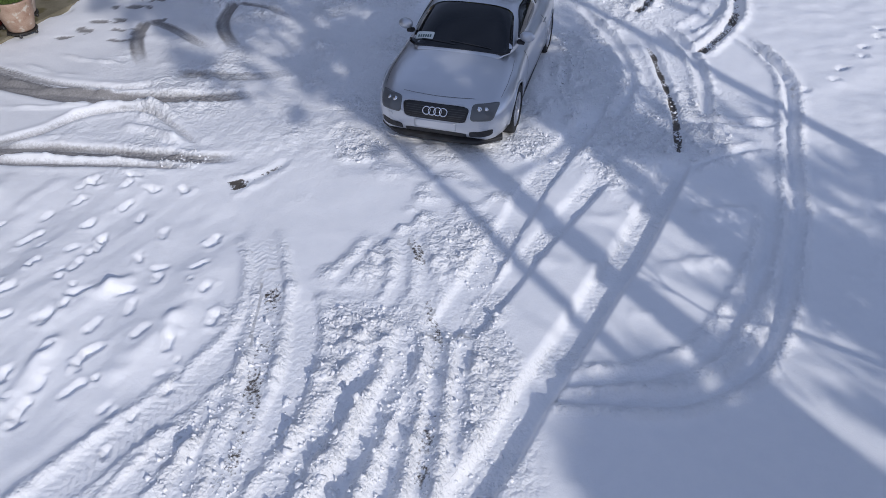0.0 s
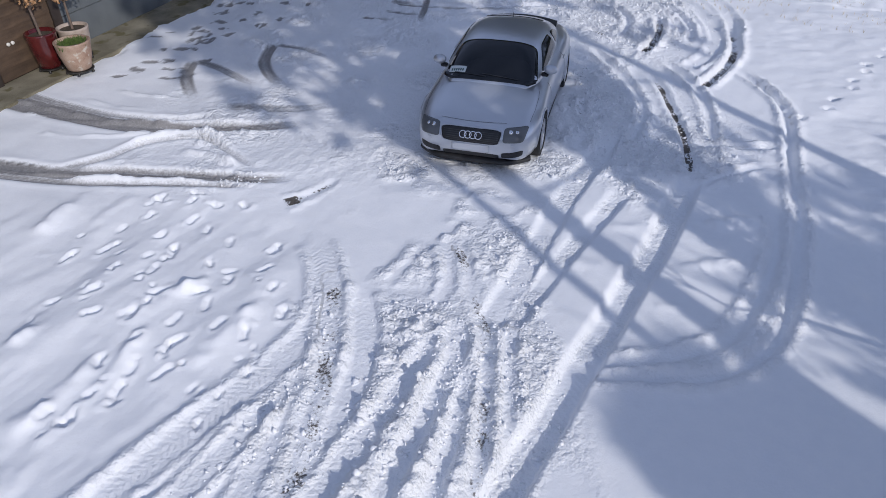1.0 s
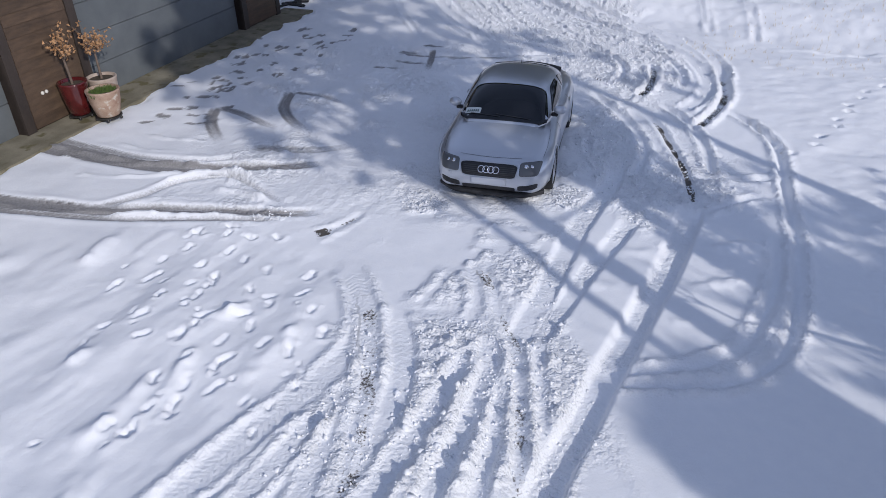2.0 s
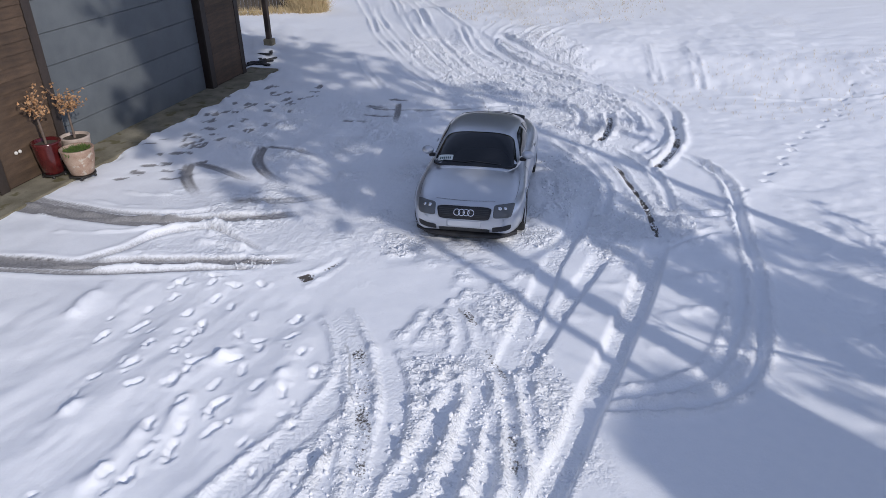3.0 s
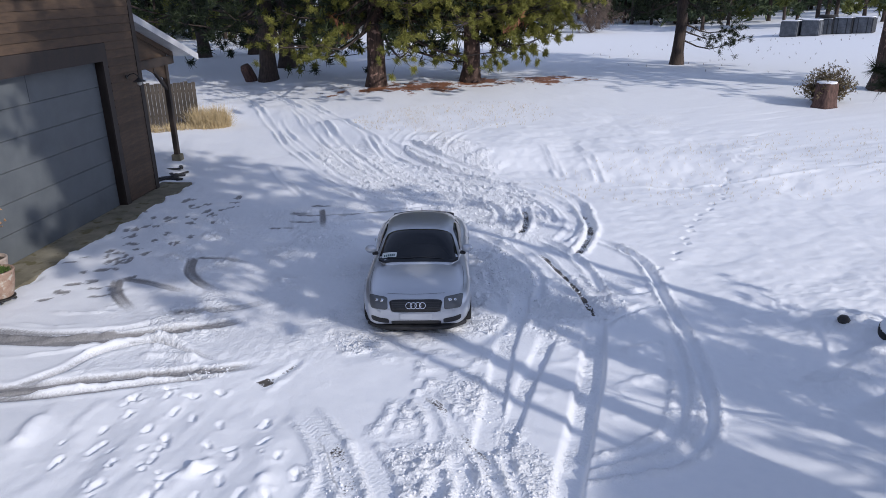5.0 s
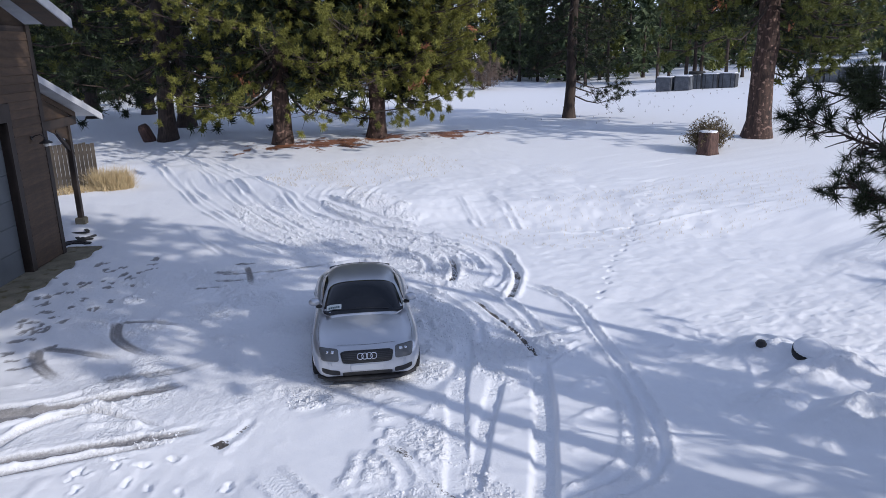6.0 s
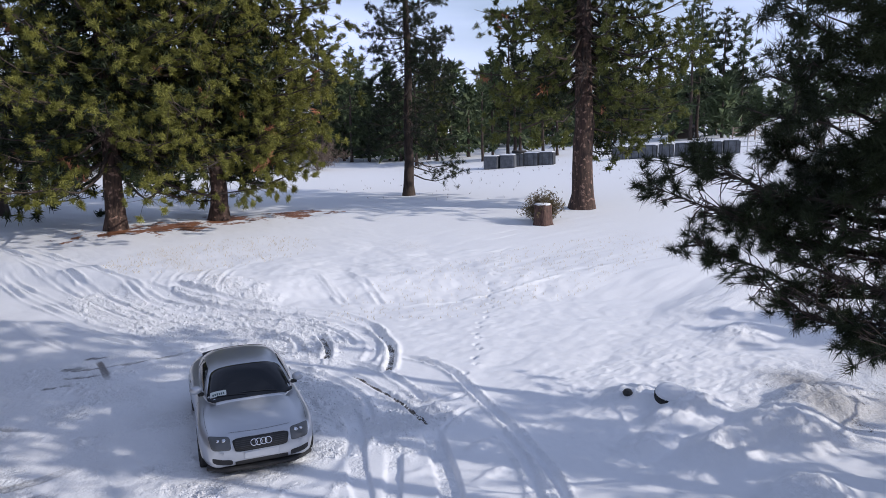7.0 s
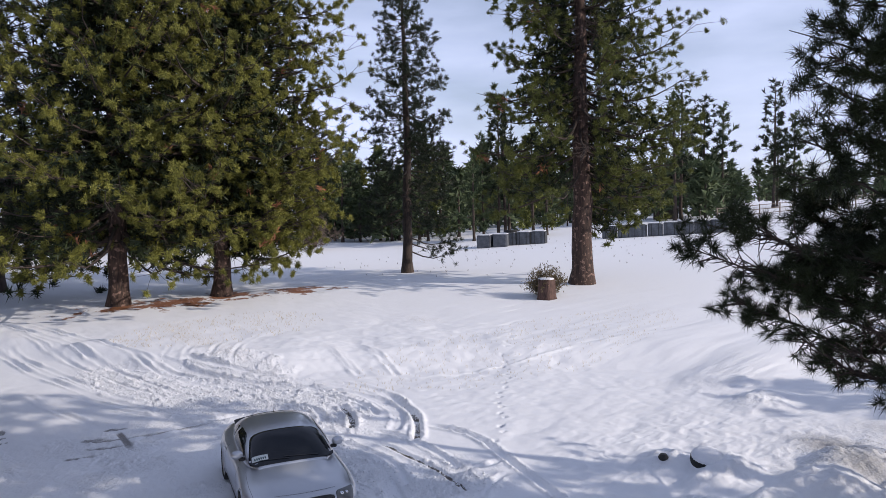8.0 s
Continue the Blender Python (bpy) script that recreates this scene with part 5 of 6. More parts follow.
            tl = twig_len * g.uniform(0.35, 1.1) * min(1.0, 0.35 + ln / 4) * (1.0 if tip is None else tip_twig)
            e = p + out * tl
            if twig_tubes:
                twig_jobs.append((np.stack((p, (p + e) / 2 + g.normal(0, 0.03, 3), e)), [0.012, 0.009, 0.005]))
            m = max(1, int(round(q / twigs * g.uniform(0.7, 1.3) * sparse)))
            for j in range(m if puff else 0):
                dd = g.normal(0, 1, 3) + out * 0.5 + np.array([0, 0, 0.35])
                dd /= np.linalg.norm(dd)
                centres.append(e + dd * puff * g.uniform(0.2, 1.0))
                dirs.append(dd)
            for j in range(0 if puff else m):
                w = 1 - 0.65 * j / max(m, 1)
                centres.append(p + (e - p) * w + g.normal(0, 0.07, 3) * (j > 0))
                dd = out + np.array([0, 0, 0.35]) + g.normal(0, 0.35, 3)
                dirs.append(dd / np.linalg.norm(dd))
    if thin and twig_jobs:
        ends = np.array([path[-1] for path, r in twig_jobs]) + np.array([x, y, z0])
        twig_jobs = [job for job, stay in zip(twig_jobs, thin(ends) | (ends[:, 2] < 4.8)) if stay]
    jobs += twig_jobs
    tagged(mesh_part("branchwork", tubes("branchwork", jobs, 3), BARK_DARK, ob), kind="stuff")
    centres, dirs = np.array(centres), np.array(dirs)
    if open_side:
        # foliage stands away from the trunk on the open side
        ox, oy, half, top = open_side
        lateral = np.abs(centres[:, 0] * oy - centres[:, 1] * ox)
        hidden = (lateral < half * (0.7 + 0.6 * value_noise(centres[:, 2] * 0.8, centres[:, 0], 5))) & (centres[:, 0] * ox + centres[:, 1] * oy > -0.2) & (centres[:, 2] < top)
        centres, dirs = centres[~hidden], dirs[~hidden]
    if thin:
        stay = thin(centres + np.array([x, y, z0]))
        centres, dirs = centres[stay], dirs[stay]
    if rust:
        pick = g.choice(len(centres), rust, replace=False)
        rc = np.repeat(centres[pick], 5, 0) + g.normal(0, 0.16, (rust * 5, 3))
        mesh_part("dead_needles", needle_mesh("dead_needles", rc, np.repeat(dirs[pick], 5, 0), count, length, width, 0.6, seed + 5), NEEDLE_RUST, ob, "rust-brown dead needles")
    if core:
        # fills the crown round the trunk with foliage, its shade put into the colour
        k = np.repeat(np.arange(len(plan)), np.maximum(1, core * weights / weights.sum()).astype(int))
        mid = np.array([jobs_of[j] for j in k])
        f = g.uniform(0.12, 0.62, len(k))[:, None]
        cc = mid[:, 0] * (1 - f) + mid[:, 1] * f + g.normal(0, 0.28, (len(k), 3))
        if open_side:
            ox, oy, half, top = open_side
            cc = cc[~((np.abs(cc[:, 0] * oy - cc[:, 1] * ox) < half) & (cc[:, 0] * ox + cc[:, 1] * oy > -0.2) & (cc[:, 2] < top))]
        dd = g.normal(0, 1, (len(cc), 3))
        mesh_part("inner_foliage", needle_mesh("inner_foliage", cc, dd / np.linalg.norm(dd, axis=1)[:, None], 7, 0.42, 0.085, 0.8, seed + 9), NEEDLE_DARK, ob, "inner foliage coloured dark for the crown's shade")
    low = centres[:, 2] < fine_below
    if low.any():
        mesh_part("low_bough", needle_mesh("low_bough", centres[low], dirs[low], 30, 0.18, 0.009, 0.6, seed + 2), needle, ob, "hanging boughs with long needles")
    if fine:
        # slender needles in round tufts on the open side, coarser foliage behind
        pick, fine_count, fine_length, fine_width = fine
        near_side = pick(centres + np.array([x, y, z0])) & ~low
        mesh_part("crown", needle_mesh("crown", centres[near_side], dirs[near_side], fine_count, fine_length, fine_width, 0.6, seed + 7, jitter=puff * 0.2), needle, ob)
        low = low | near_side
    mesh_part("crown", needle_mesh("crown", centres[~low], dirs[~low], count, length, width, 0.6 if puff else 0.55, seed + 1, jitter=puff * 0.22), needle, ob)
    return ob


def fir_prototype(seed, height, radius, needle, tufts=900, low=0.2, profile=0.6):
    return pine("conifer", "tall dark green conifer in the far woods", 0, 0, height, height * 0.010 + 0.05, height * low, radius, int(height * 2.4), tufts, seed, needle, BARK_DARK, 5, 0.68, 0.18, profile, droop=0.2, group="far woods", at_origin=True, twig_len=0.8, twig_tubes=False)


def sunlit_gaps(p):
    """Which tufts stay: the pines by the turning place let the low sun through in patches."""
    across = 0.842 * p[:, 0] + 0.539 * p[:, 1]
    down = -0.539 * p[:, 0] + 0.842 * p[:, 1] + 1.963 * p[:, 2]
    loop = (across > 2.3) & (across < 7.2) & (down > 2.3 + 0.25 * (across - 4.2) + 0.5 * (value_noise(across * 1.3, down, 6) - 0.5)) & (down < 5.4)
    patchy = (down > 5.2) & (down < np.where(across < 5.8, 6.1, 10)) & (value_noise(across / 0.55, down / 1.1, 8) > 0.36)
    slits = (down < 2.4) & (value_noise(across / 0.3 + 3, down / 1.2, 9) > 0.56)
    dapple = (down > 5.6) & (down < 18) & ~((across > 3.3) & (across < 7.0) & (down > 6.6) & (down < 10.4)) & (value_noise(across / 0.45 + 9, down / 0.7, 15) > 0.38)
    far_side = (down > 9.5) & (across > 8.1 + 0.9 * value_noise(across, down / 1.5, 14))
    hanging = (p[:, 1] > 1.0) & (p[:, 0] < 7.4) & (p[:, 2] < 8.9)
    over_car = (across > 3.3) & (across < 7.0) & (down > 6.6) & (down < 10.4)
    share = np.where(over_car, 0.85, np.where((across > 4.5) & (down > 10.4), 0.2, 0.5))
    airy = (down > 4.5) & (down < 17.3) & (np.random.default_rng(4).uniform(0, 1, len(p)) > share)
    glimpse = (down < 9.0) & (value_noise(across / 0.4, down / 0.8, 12) > 0.64)
    quads = (((across > 4.5) & (across < 5.45)) | ((across > 5.75) & (across < 6.45))) & (down > 2.4) & (down < np.where(across > 5.6, 6.3, 4.8))
    glimpse = glimpse | (quads & (np.random.default_rng(5).uniform(0, 1, len(p)) > np.where(down > 5.0, 0.4, 0.02)))
    return (hanging & ~glimpse) | ~(loop | patchy | slits | dapple | airy | hanging | far_side)


# where the low boughs of the near pine end
TIPS = [(5.14, 4.61, 3.64), (5.06, 4.37, 4.05), (4.99, 3.72, 4.13), (5.26, 3.86, 3.47), (5.35, 3.89, 2.8), (5.29, 3.17, 3.32), (5.51, 3.17, 2.37), (5.33, 2.61, 2.9), (5.45, 2.34, 2.37), (5.48, 1.7, 2.14), (5.72, 2.2, 3.45), (5.86, 1.82, 4.0), (6.86, 3.36, 4.48), (6.76, 3.57, 4.26), (5.63, 1.86, 2.81), (5.71, 3.66, 3.79), (6.35, 2.77, 3.75)]
UPPER_TIPS = [(5.1 + 0.42 * (k % 4) + 0.03 * k, 2.8 - 0.62 * (k % 4), 4.8 + 0.105 * k) for k in range(44)]
INNER_TIPS = [(5.7 + 0.33 * (k % 4), 1.7 - 0.42 * (k % 4), 4.4 + 0.105 * k) for k in range(40)]
CROWN_TIPS = [(7.1 - 0.14 * k + 0.9 * (k % 3), -1.6 - 0.05 * k - 0.5 * (k % 3), 6.7 + 0.55 * (k % 7)) for k in range(26)]
HIGH_TIPS = [(5.6 + 0.5 * (k % 6), -2.3 + 0.32 * (k % 6), 10.9 + 0.62 * (k // 6) + 0.25 * (k % 3)) for k in range(36)]
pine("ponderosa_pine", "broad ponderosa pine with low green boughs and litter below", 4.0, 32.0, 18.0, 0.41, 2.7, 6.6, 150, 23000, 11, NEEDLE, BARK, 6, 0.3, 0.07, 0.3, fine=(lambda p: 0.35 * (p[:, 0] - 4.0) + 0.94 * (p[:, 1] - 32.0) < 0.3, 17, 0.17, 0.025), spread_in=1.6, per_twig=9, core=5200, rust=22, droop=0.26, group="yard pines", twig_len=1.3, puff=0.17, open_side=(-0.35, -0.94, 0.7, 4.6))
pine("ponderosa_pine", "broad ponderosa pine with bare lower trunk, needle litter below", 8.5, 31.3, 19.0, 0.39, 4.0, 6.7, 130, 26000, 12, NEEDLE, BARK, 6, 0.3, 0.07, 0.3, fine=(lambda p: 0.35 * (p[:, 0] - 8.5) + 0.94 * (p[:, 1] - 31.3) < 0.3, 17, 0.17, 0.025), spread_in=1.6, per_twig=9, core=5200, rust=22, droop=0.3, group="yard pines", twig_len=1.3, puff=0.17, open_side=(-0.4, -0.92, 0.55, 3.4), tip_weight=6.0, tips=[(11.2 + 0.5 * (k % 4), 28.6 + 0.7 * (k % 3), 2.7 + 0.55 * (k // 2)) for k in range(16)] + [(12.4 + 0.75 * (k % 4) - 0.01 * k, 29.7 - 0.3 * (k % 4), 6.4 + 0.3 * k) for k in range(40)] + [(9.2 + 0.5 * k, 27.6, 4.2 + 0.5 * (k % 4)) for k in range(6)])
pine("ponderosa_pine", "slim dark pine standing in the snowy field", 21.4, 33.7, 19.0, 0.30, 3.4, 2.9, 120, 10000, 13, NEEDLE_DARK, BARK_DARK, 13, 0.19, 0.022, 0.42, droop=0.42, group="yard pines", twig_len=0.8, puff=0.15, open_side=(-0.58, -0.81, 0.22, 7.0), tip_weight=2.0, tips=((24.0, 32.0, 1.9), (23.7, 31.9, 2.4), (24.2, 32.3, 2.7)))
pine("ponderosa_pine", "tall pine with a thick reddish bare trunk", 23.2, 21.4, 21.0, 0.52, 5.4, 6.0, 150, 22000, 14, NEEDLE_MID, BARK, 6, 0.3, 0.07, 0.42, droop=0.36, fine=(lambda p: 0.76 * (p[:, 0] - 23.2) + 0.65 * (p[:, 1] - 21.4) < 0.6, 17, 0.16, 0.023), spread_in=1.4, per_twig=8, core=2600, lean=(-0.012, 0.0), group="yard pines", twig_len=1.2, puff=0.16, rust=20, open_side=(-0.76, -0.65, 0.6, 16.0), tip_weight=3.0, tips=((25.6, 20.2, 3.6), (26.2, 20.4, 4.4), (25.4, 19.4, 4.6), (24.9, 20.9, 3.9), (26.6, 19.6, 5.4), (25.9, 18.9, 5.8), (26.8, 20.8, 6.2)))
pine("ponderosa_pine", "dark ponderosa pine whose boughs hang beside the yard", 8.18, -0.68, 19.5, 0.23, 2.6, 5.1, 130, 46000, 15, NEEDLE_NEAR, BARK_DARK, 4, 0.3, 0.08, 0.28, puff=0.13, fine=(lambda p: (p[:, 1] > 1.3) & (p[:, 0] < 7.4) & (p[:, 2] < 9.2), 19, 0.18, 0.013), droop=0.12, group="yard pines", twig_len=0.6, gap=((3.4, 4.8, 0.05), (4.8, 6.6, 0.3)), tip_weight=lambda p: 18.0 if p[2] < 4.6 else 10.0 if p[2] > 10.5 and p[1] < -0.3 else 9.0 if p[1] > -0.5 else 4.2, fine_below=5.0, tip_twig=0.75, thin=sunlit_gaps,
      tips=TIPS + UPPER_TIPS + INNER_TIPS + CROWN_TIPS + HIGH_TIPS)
pine("ponderosa_pine", "dark ponderosa pine behind the turning place", 21.0, -5.0, 7.6, 0.22, 1.2, 3.2, 50, 2200, 16, NEEDLE_DARK, BARK_DARK, 12, 0.3, 0.04, 0.35, group="yard pines")
# two out-of-view pines, added and sized to shade the snow before the loop
pine("ponderosa_pine", "unseen bushy pine added to shade the snow by the turning loop", 10.6, -5.8, 6.9, 0.26, 1.4, 3.9, 80, 4500, 17, NEEDLE_DARK, BARK_DARK, 12, 0.3, 0.045, 0.3, droop=0.1, group="yard pines", twig_tubes=False, puff=0.2, thin=sunlit_gaps)
pine("ponderosa_pine", "unseen bushy pine added to shade the snow by the turning loop", 8.75, -7.45, 6.5, 0.2, 1.2, 1.25, 60, 3000, 19, NEEDLE_DARK, BARK_DARK, 12, 0.3, 0.045, 0.3, droop=0.1, group="yard pines", twig_tubes=False, puff=0.2)
for k, (across, trunk_r, height, low, reach, tufts) in enumerate(((5.61, 0.19, 17.0, 11.8, 2.0, 1700), (4.31, 0.19, 18.0, 12.0, 2.5, 2900), (3.76, 0.08, 16.5, 9.5, 2.5, 2000), (8.5, 0.15, 14.5, 8.6, 1.7, 900))):
    # slender pines up-sun of the turning loop; only their crowns reach the yard and the garage with their shade
    pine("ponderosa_pine", "slender dark pine with a bare trunk and high crown", 0.842 * across + 0.539 * 7.2, 0.539 * across - 0.842 * 7.2, height, trunk_r, low, reach, 34, tufts, 60 + k, NEEDLE_DARK, BARK_DARK, 12, 0.26, 0.04, 0.35, group="yard pines", twig_tubes=False, puff=0.2)
# five take dark needles: the shade they stand in is put into colour
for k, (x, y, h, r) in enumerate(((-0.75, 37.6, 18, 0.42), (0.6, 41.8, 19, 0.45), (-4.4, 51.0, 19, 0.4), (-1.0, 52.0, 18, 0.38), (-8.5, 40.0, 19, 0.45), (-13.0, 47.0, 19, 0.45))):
    pine("ponderosa_pine", "pine with a dark trunk beyond the drive, coloured for shade", x, y, h, r, 2.6, 5.8, 80, 2600, 31 + k, NEEDLE_DARK if k != 2 else NEEDLE, BARK_DARK, 10, 0.36, 0.06, 0.3, droop=0.3, group="pines beyond the drive", twig_len=1.4, twig_tubes=False, puff=0.25)


# ---- garage with lean-to ----
GAR = Matrix.Translation((-4.82, 18.62, 0)) @ Matrix.Rotation(math.atan2(0.93, 0.367), 4, "Z")
# local axes: x along the wall towards its far corner, -y out over the drive, z up
garage = base("garage", GAR, "cedar-sided garage with tall grey overhead doors, tree shadow on it", "building")
DOOR_H, WALL_H = 3.62, 5.8
BAYS = [(-6.95, -1.72), (-13.9, -8.75)]


def wall_block(name, x0, x1, y0, y1, z0, z1, material=None, label=""):
    return part(name, boxes(x0, x1, y0, y1, z0, z1), material or TRIM, garage, label)


wall_block("wall", -1.72, -0.03, 0.03, 0.25, 0, WALL_H)
wall_block("wall", -8.75, -6.95, 0.03, 0.25, 0, WALL_H)
wall_block("wall", -16.0, -13.9, 0.03, 0.25, 0, WALL_H)
wall_block("wall", -6.95, -1.72, 0.03, 0.25, DOOR_H, WALL_H)
wall_block("wall", -13.9, -8.75, 0.03, 0.25, DOOR_H, WALL_H)
wall_block("side_wall", -0.25, 0.0, 0.25, 9.0, 0, WALL_H)
wall_block("side_wall", -16.0, -15.75, 0.25, 9.0, 0, WALL_H)
wall_block("back_wall", -15.75, -0.25, 8.75, 9.0, 0, WALL_H)
# overhead doors: hinged sections in a track
for x0, x1 in BAYS:
    n = 6
    hgt = DOOR_H / n
    door = new("overhead_door")
    door.parent = garage
    tagged(door, "grey sectional overhead door")
    for k in range(n):
        bm = boxes(x0 + 0.005, x1 - 0.005, 0.19, 0.235, k * hgt + 0.004, (k + 1) * hgt - 0.004, bevel=0.006)
        part("door_section", bm, DOOR_PAINT, door)
    part("door_seal", boxes(x0, x1, 0.17, 0.24, -0.03, 0.01), RUBBER, door, "black rubber seal")
    part("door_stile", boxes((x0 + x1) / 2 - 0.006, (x0 + x1) / 2 + 0.006, 0.186, 0.192, DOOR_H - hgt + 0.02, DOOR_H - 0.02), SEAM, door)
    for a, b in ((x0 - 0.2, x0), (x1, x1 + 0.2)):
        part("door_jamb", boxes(a, b, -0.025, 0.2, 0, DOOR_H), TRIM, garage, "dark brown door trim")
    part("door_header", boxes(x0 - 0.2, x1 + 0.2, -0.03, 0.2, DOOR_H, DOOR_H + 0.42), TRIM, garage, "dark brown door header")
# corner boards and band
part("corner_board", boxes(-0.16, 0.025, -0.03, 0.03, 0, WALL_H), TRIM, garage, "dark brown corner board")
part("corner_board", boxes(0.0, 0.026, 0.03, 0.2, 0, WALL_H), TRIM, garage, "dark brown corner board")
# lap siding planks
plank_meshes = {}


def plank(x0, x1, z):
    ln = round(x1 - x0, 3)
    if ln not in plank_meshes:
        bm = bmesh.new()
        vs = [bm.verts.new(p) for p in ((0, -0.022, 0), (ln, -0.022, 0), (ln, -0.006, 0.195), (0, -0.006, 0.195), (0, 0.028, 0), (ln, 0.028, 0), (ln, 0.028, 0.195), (0, 0.028, 0.195))]
        for q in ((0, 1, 2, 3), (5, 4, 7, 6), (4, 0, 3, 7), (1, 5, 6, 2), (3, 2, 6, 7), (4, 5, 1, 0)):
            bm.faces.new([vs[i] for i in q])
        me = bpy.data.meshes.new("siding_plank")
        bm.normal_update()
        bm.to_mesh(me)
        bm.free()
        me.materials.append(SIDING)
        plank_meshes[ln] = me
    p = new("siding_plank", plank_meshes[ln])
    p.parent = garage
    p.location = (x0, 0, z)


for k in range(28):
    z = 0.05 + k * 0.2
    for a, b in ((-1.5, -0.17), (-8.53, -7.17), (-16.0, -14.12)):
        if z < DOOR_H + 0.4:
            plank(a, b, z)
    if z > DOOR_H + 0.4:
        plank(-16.0, -8.0, z)
        plank(-7.995, -0.17, z)
# main roof, eaves towards the corner side
def slab(p, q, r, s, thick):
    bm = bmesh.new()
    top = [bm.verts.new(v) for v in (p, q, r, s)]
    low = [bm.verts.new((v[0], v[1], v[2] - thick)) for v in (p, q, r, s)]
    bm.faces.new(top)
    bm.faces.new(low[::-1])
    for i in range(4):
        bm.faces.new((top[i], low[i], low[(i + 1) % 4], top[(i + 1) % 4]))
    bmesh.ops.recalc_face_normals(bm, faces=bm.faces)
    return bm


part("roof", slab((1.0, -0.6, 6.0), (1.0, 9.5, 6.0), (-8.0, 9.5, 9.2), (-8.0, -0.6, 9.2), 0.14), ROOFING, garage, "grey metal roof")
part("roof", slab((-16.75, -0.6, 5.75), (-8.0, -0.6, 9.2), (-8.0, 9.5, 9.2), (-16.75, 9.5, 5.75), 0.14), ROOFING, garage, "grey metal roof")
part("gable_wall", slab((0.0, 0.03, WALL_H), (-8.0, 0.03, 8.9), (-8.01, 0.2, 8.9), (-16.0, 0.03, WALL_H), 0.02), TRIM, garage)
part("fascia", slab((1.01, -0.64, 5.99), (1.01, -0.60, 5.99), (-8.0, -0.60, 9.19), (-8.0, -0.64, 9.19), 0.24), ROOFING, garage, "pale fascia board")
part("soffit", slab((0.95, -0.58, 5.83), (0.95, 0.0, 5.83), (-8.0, 0.0, 9.0), (-8.0, -0.58, 9.0), 0.03), SIDING, garage, "brown soffit")
# lean-to on the corner side
part("lean_to_roof", slab((0.02, 0.45, 4.95), (4.55, 0.45, 3.31), (4.55, 6.5, 3.31), (0.02, 6.5, 4.95), 0.10), ROOFING, garage, "snow-dusted metal lean-to roof")
part("lean_to_fascia", slab((0.03, 0.40, 4.93), (4.58, 0.40, 3.28), (4.58, 0.45, 3.28), (0.03, 0.45, 4.93), 0.20), ROOFING, garage, "pale lean-to fascia")
part("lean_to_beam", boxes(0.03, 3.95, 0.95, 1.1, 3.03, 3.29, bevel=0.01), TRIM, garage, "dark timber beam")
part("rafter", slab((0.03, 0.95, 4.80), (3.95, 0.95, 3.39), (3.95, 1.05, 3.39), (0.03, 1.05, 4.80), 0.16), SIDING, garage, "brown rafter")
part("gable_infill", slab((0.03, 1.0, 4.72), (3.6, 1.0, 3.42), (3.6, 1.04, 3.42), (0.03, 1.04, 4.72), 0.9), SIDING, garage, "brown boarded gable end")
part("post", boxes(3.35, 3.50, 0.95, 1.10, 0.16, 3.03, bevel=0.008), TRIM, garage, "dark timber post")
part("post_footing", boxes(3.28, 3.57, 0.88, 1.17, -0.15, 0.2, bevel=0.02), CONCRETE, garage, "concrete footing")
bm = bmesh.new()
box(bm, -0.05, 0.05, -0.04, 0.04, 0, 1.05)
bmesh.ops.transform(bm, matrix=Matrix.Translation((3.42, 1.02, 2.26)) @ Matrix.Rotation(radians(-48), 4, "Y"), verts=bm.verts)
part("knee_brace", bm, TRIM, garage, "dark timber brace")
# snow left on the lean-to
bm = slab((0.3, 0.8, 4.93), (2.6, 0.7, 4.10), (2.4, 6.0, 4.17), (0.3, 6.0, 4.93), 0.08)
tagged(part("roof_snow", bm, CLOD), "thin old snow lying on the lean-to roof", "snow", kind="stuff").matrix_world = GAR
# wall lantern
lantern = base("wall_lantern", GAR @ pose(-0.78, -0.03, 3.15), "black iron wall lantern with pale shade", "lamp")
bm = lathe([(0.05, 0), (0.05, 0.02), (0.0001, 0.022)], 16)
bmesh.ops.transform(bm, matrix=Matrix.Rotation(radians(90), 4, "X"), verts=bm.verts)
part("backplate", bm, IRON, lantern)
hook = [(0, -0.02, 0), (0, -0.10, 0.06), (0, -0.22, 0.08), (0, -0.32, 0.02), (0, -0.33, -0.05)]
mesh_part("arm", tubes("arm", [(np.array(hook), np.full(5, 0.014))], 6), IRON, lantern)
part("shade", lathe([(0.03, 0.06), (0.05, 0.03), (0.15, -0.03), (0.155, -0.045), (0.14, -0.045)], 20), IRON, lantern).location = (0, -0.33, -0.08)
part("globe", lathe([(0.05, 0.0), (0.065, -0.04), (0.05, -0.09), (0.0001, -0.11)], 16), LAMP_PALE, lantern).location = (0, -0.33, -0.11)
# apron slab
apron = part("apron", boxes(-20.0, 0.6, -0.72, 0.19, -0.25, 0.015, bevel=0.012), CONCRETE)
apron.matrix_world = GAR
tagged(apron, "bare stained concrete apron before the garage", "apron", kind="structure")
# outlet covers low on the pier
for dx in (0.0, 0.09):
    knob = part("outlet_cover", lathe([(0.032, 0), (0.032, 0.02), (0.02, 0.032), (0.0001, 0.034)], 14), LAMP_PALE)
    knob.matrix_world = GAR @ pose(-8.2 + dx, -0.022, 0.62, 90, 0, 0)
    tagged(knob, "small pale round outlet cover on siding", "outlet", "outlet covers")

# ---- pots on the apron ----
def pot(name, label, s, n, r, h, material, tree=False, legs=True, moss=False, seed=1):
    ob = base(name, GAR @ pose(s, -n, 0.015), label, "plant pot", "pots by the garage")
    lift = 0.07 if legs else 0.0
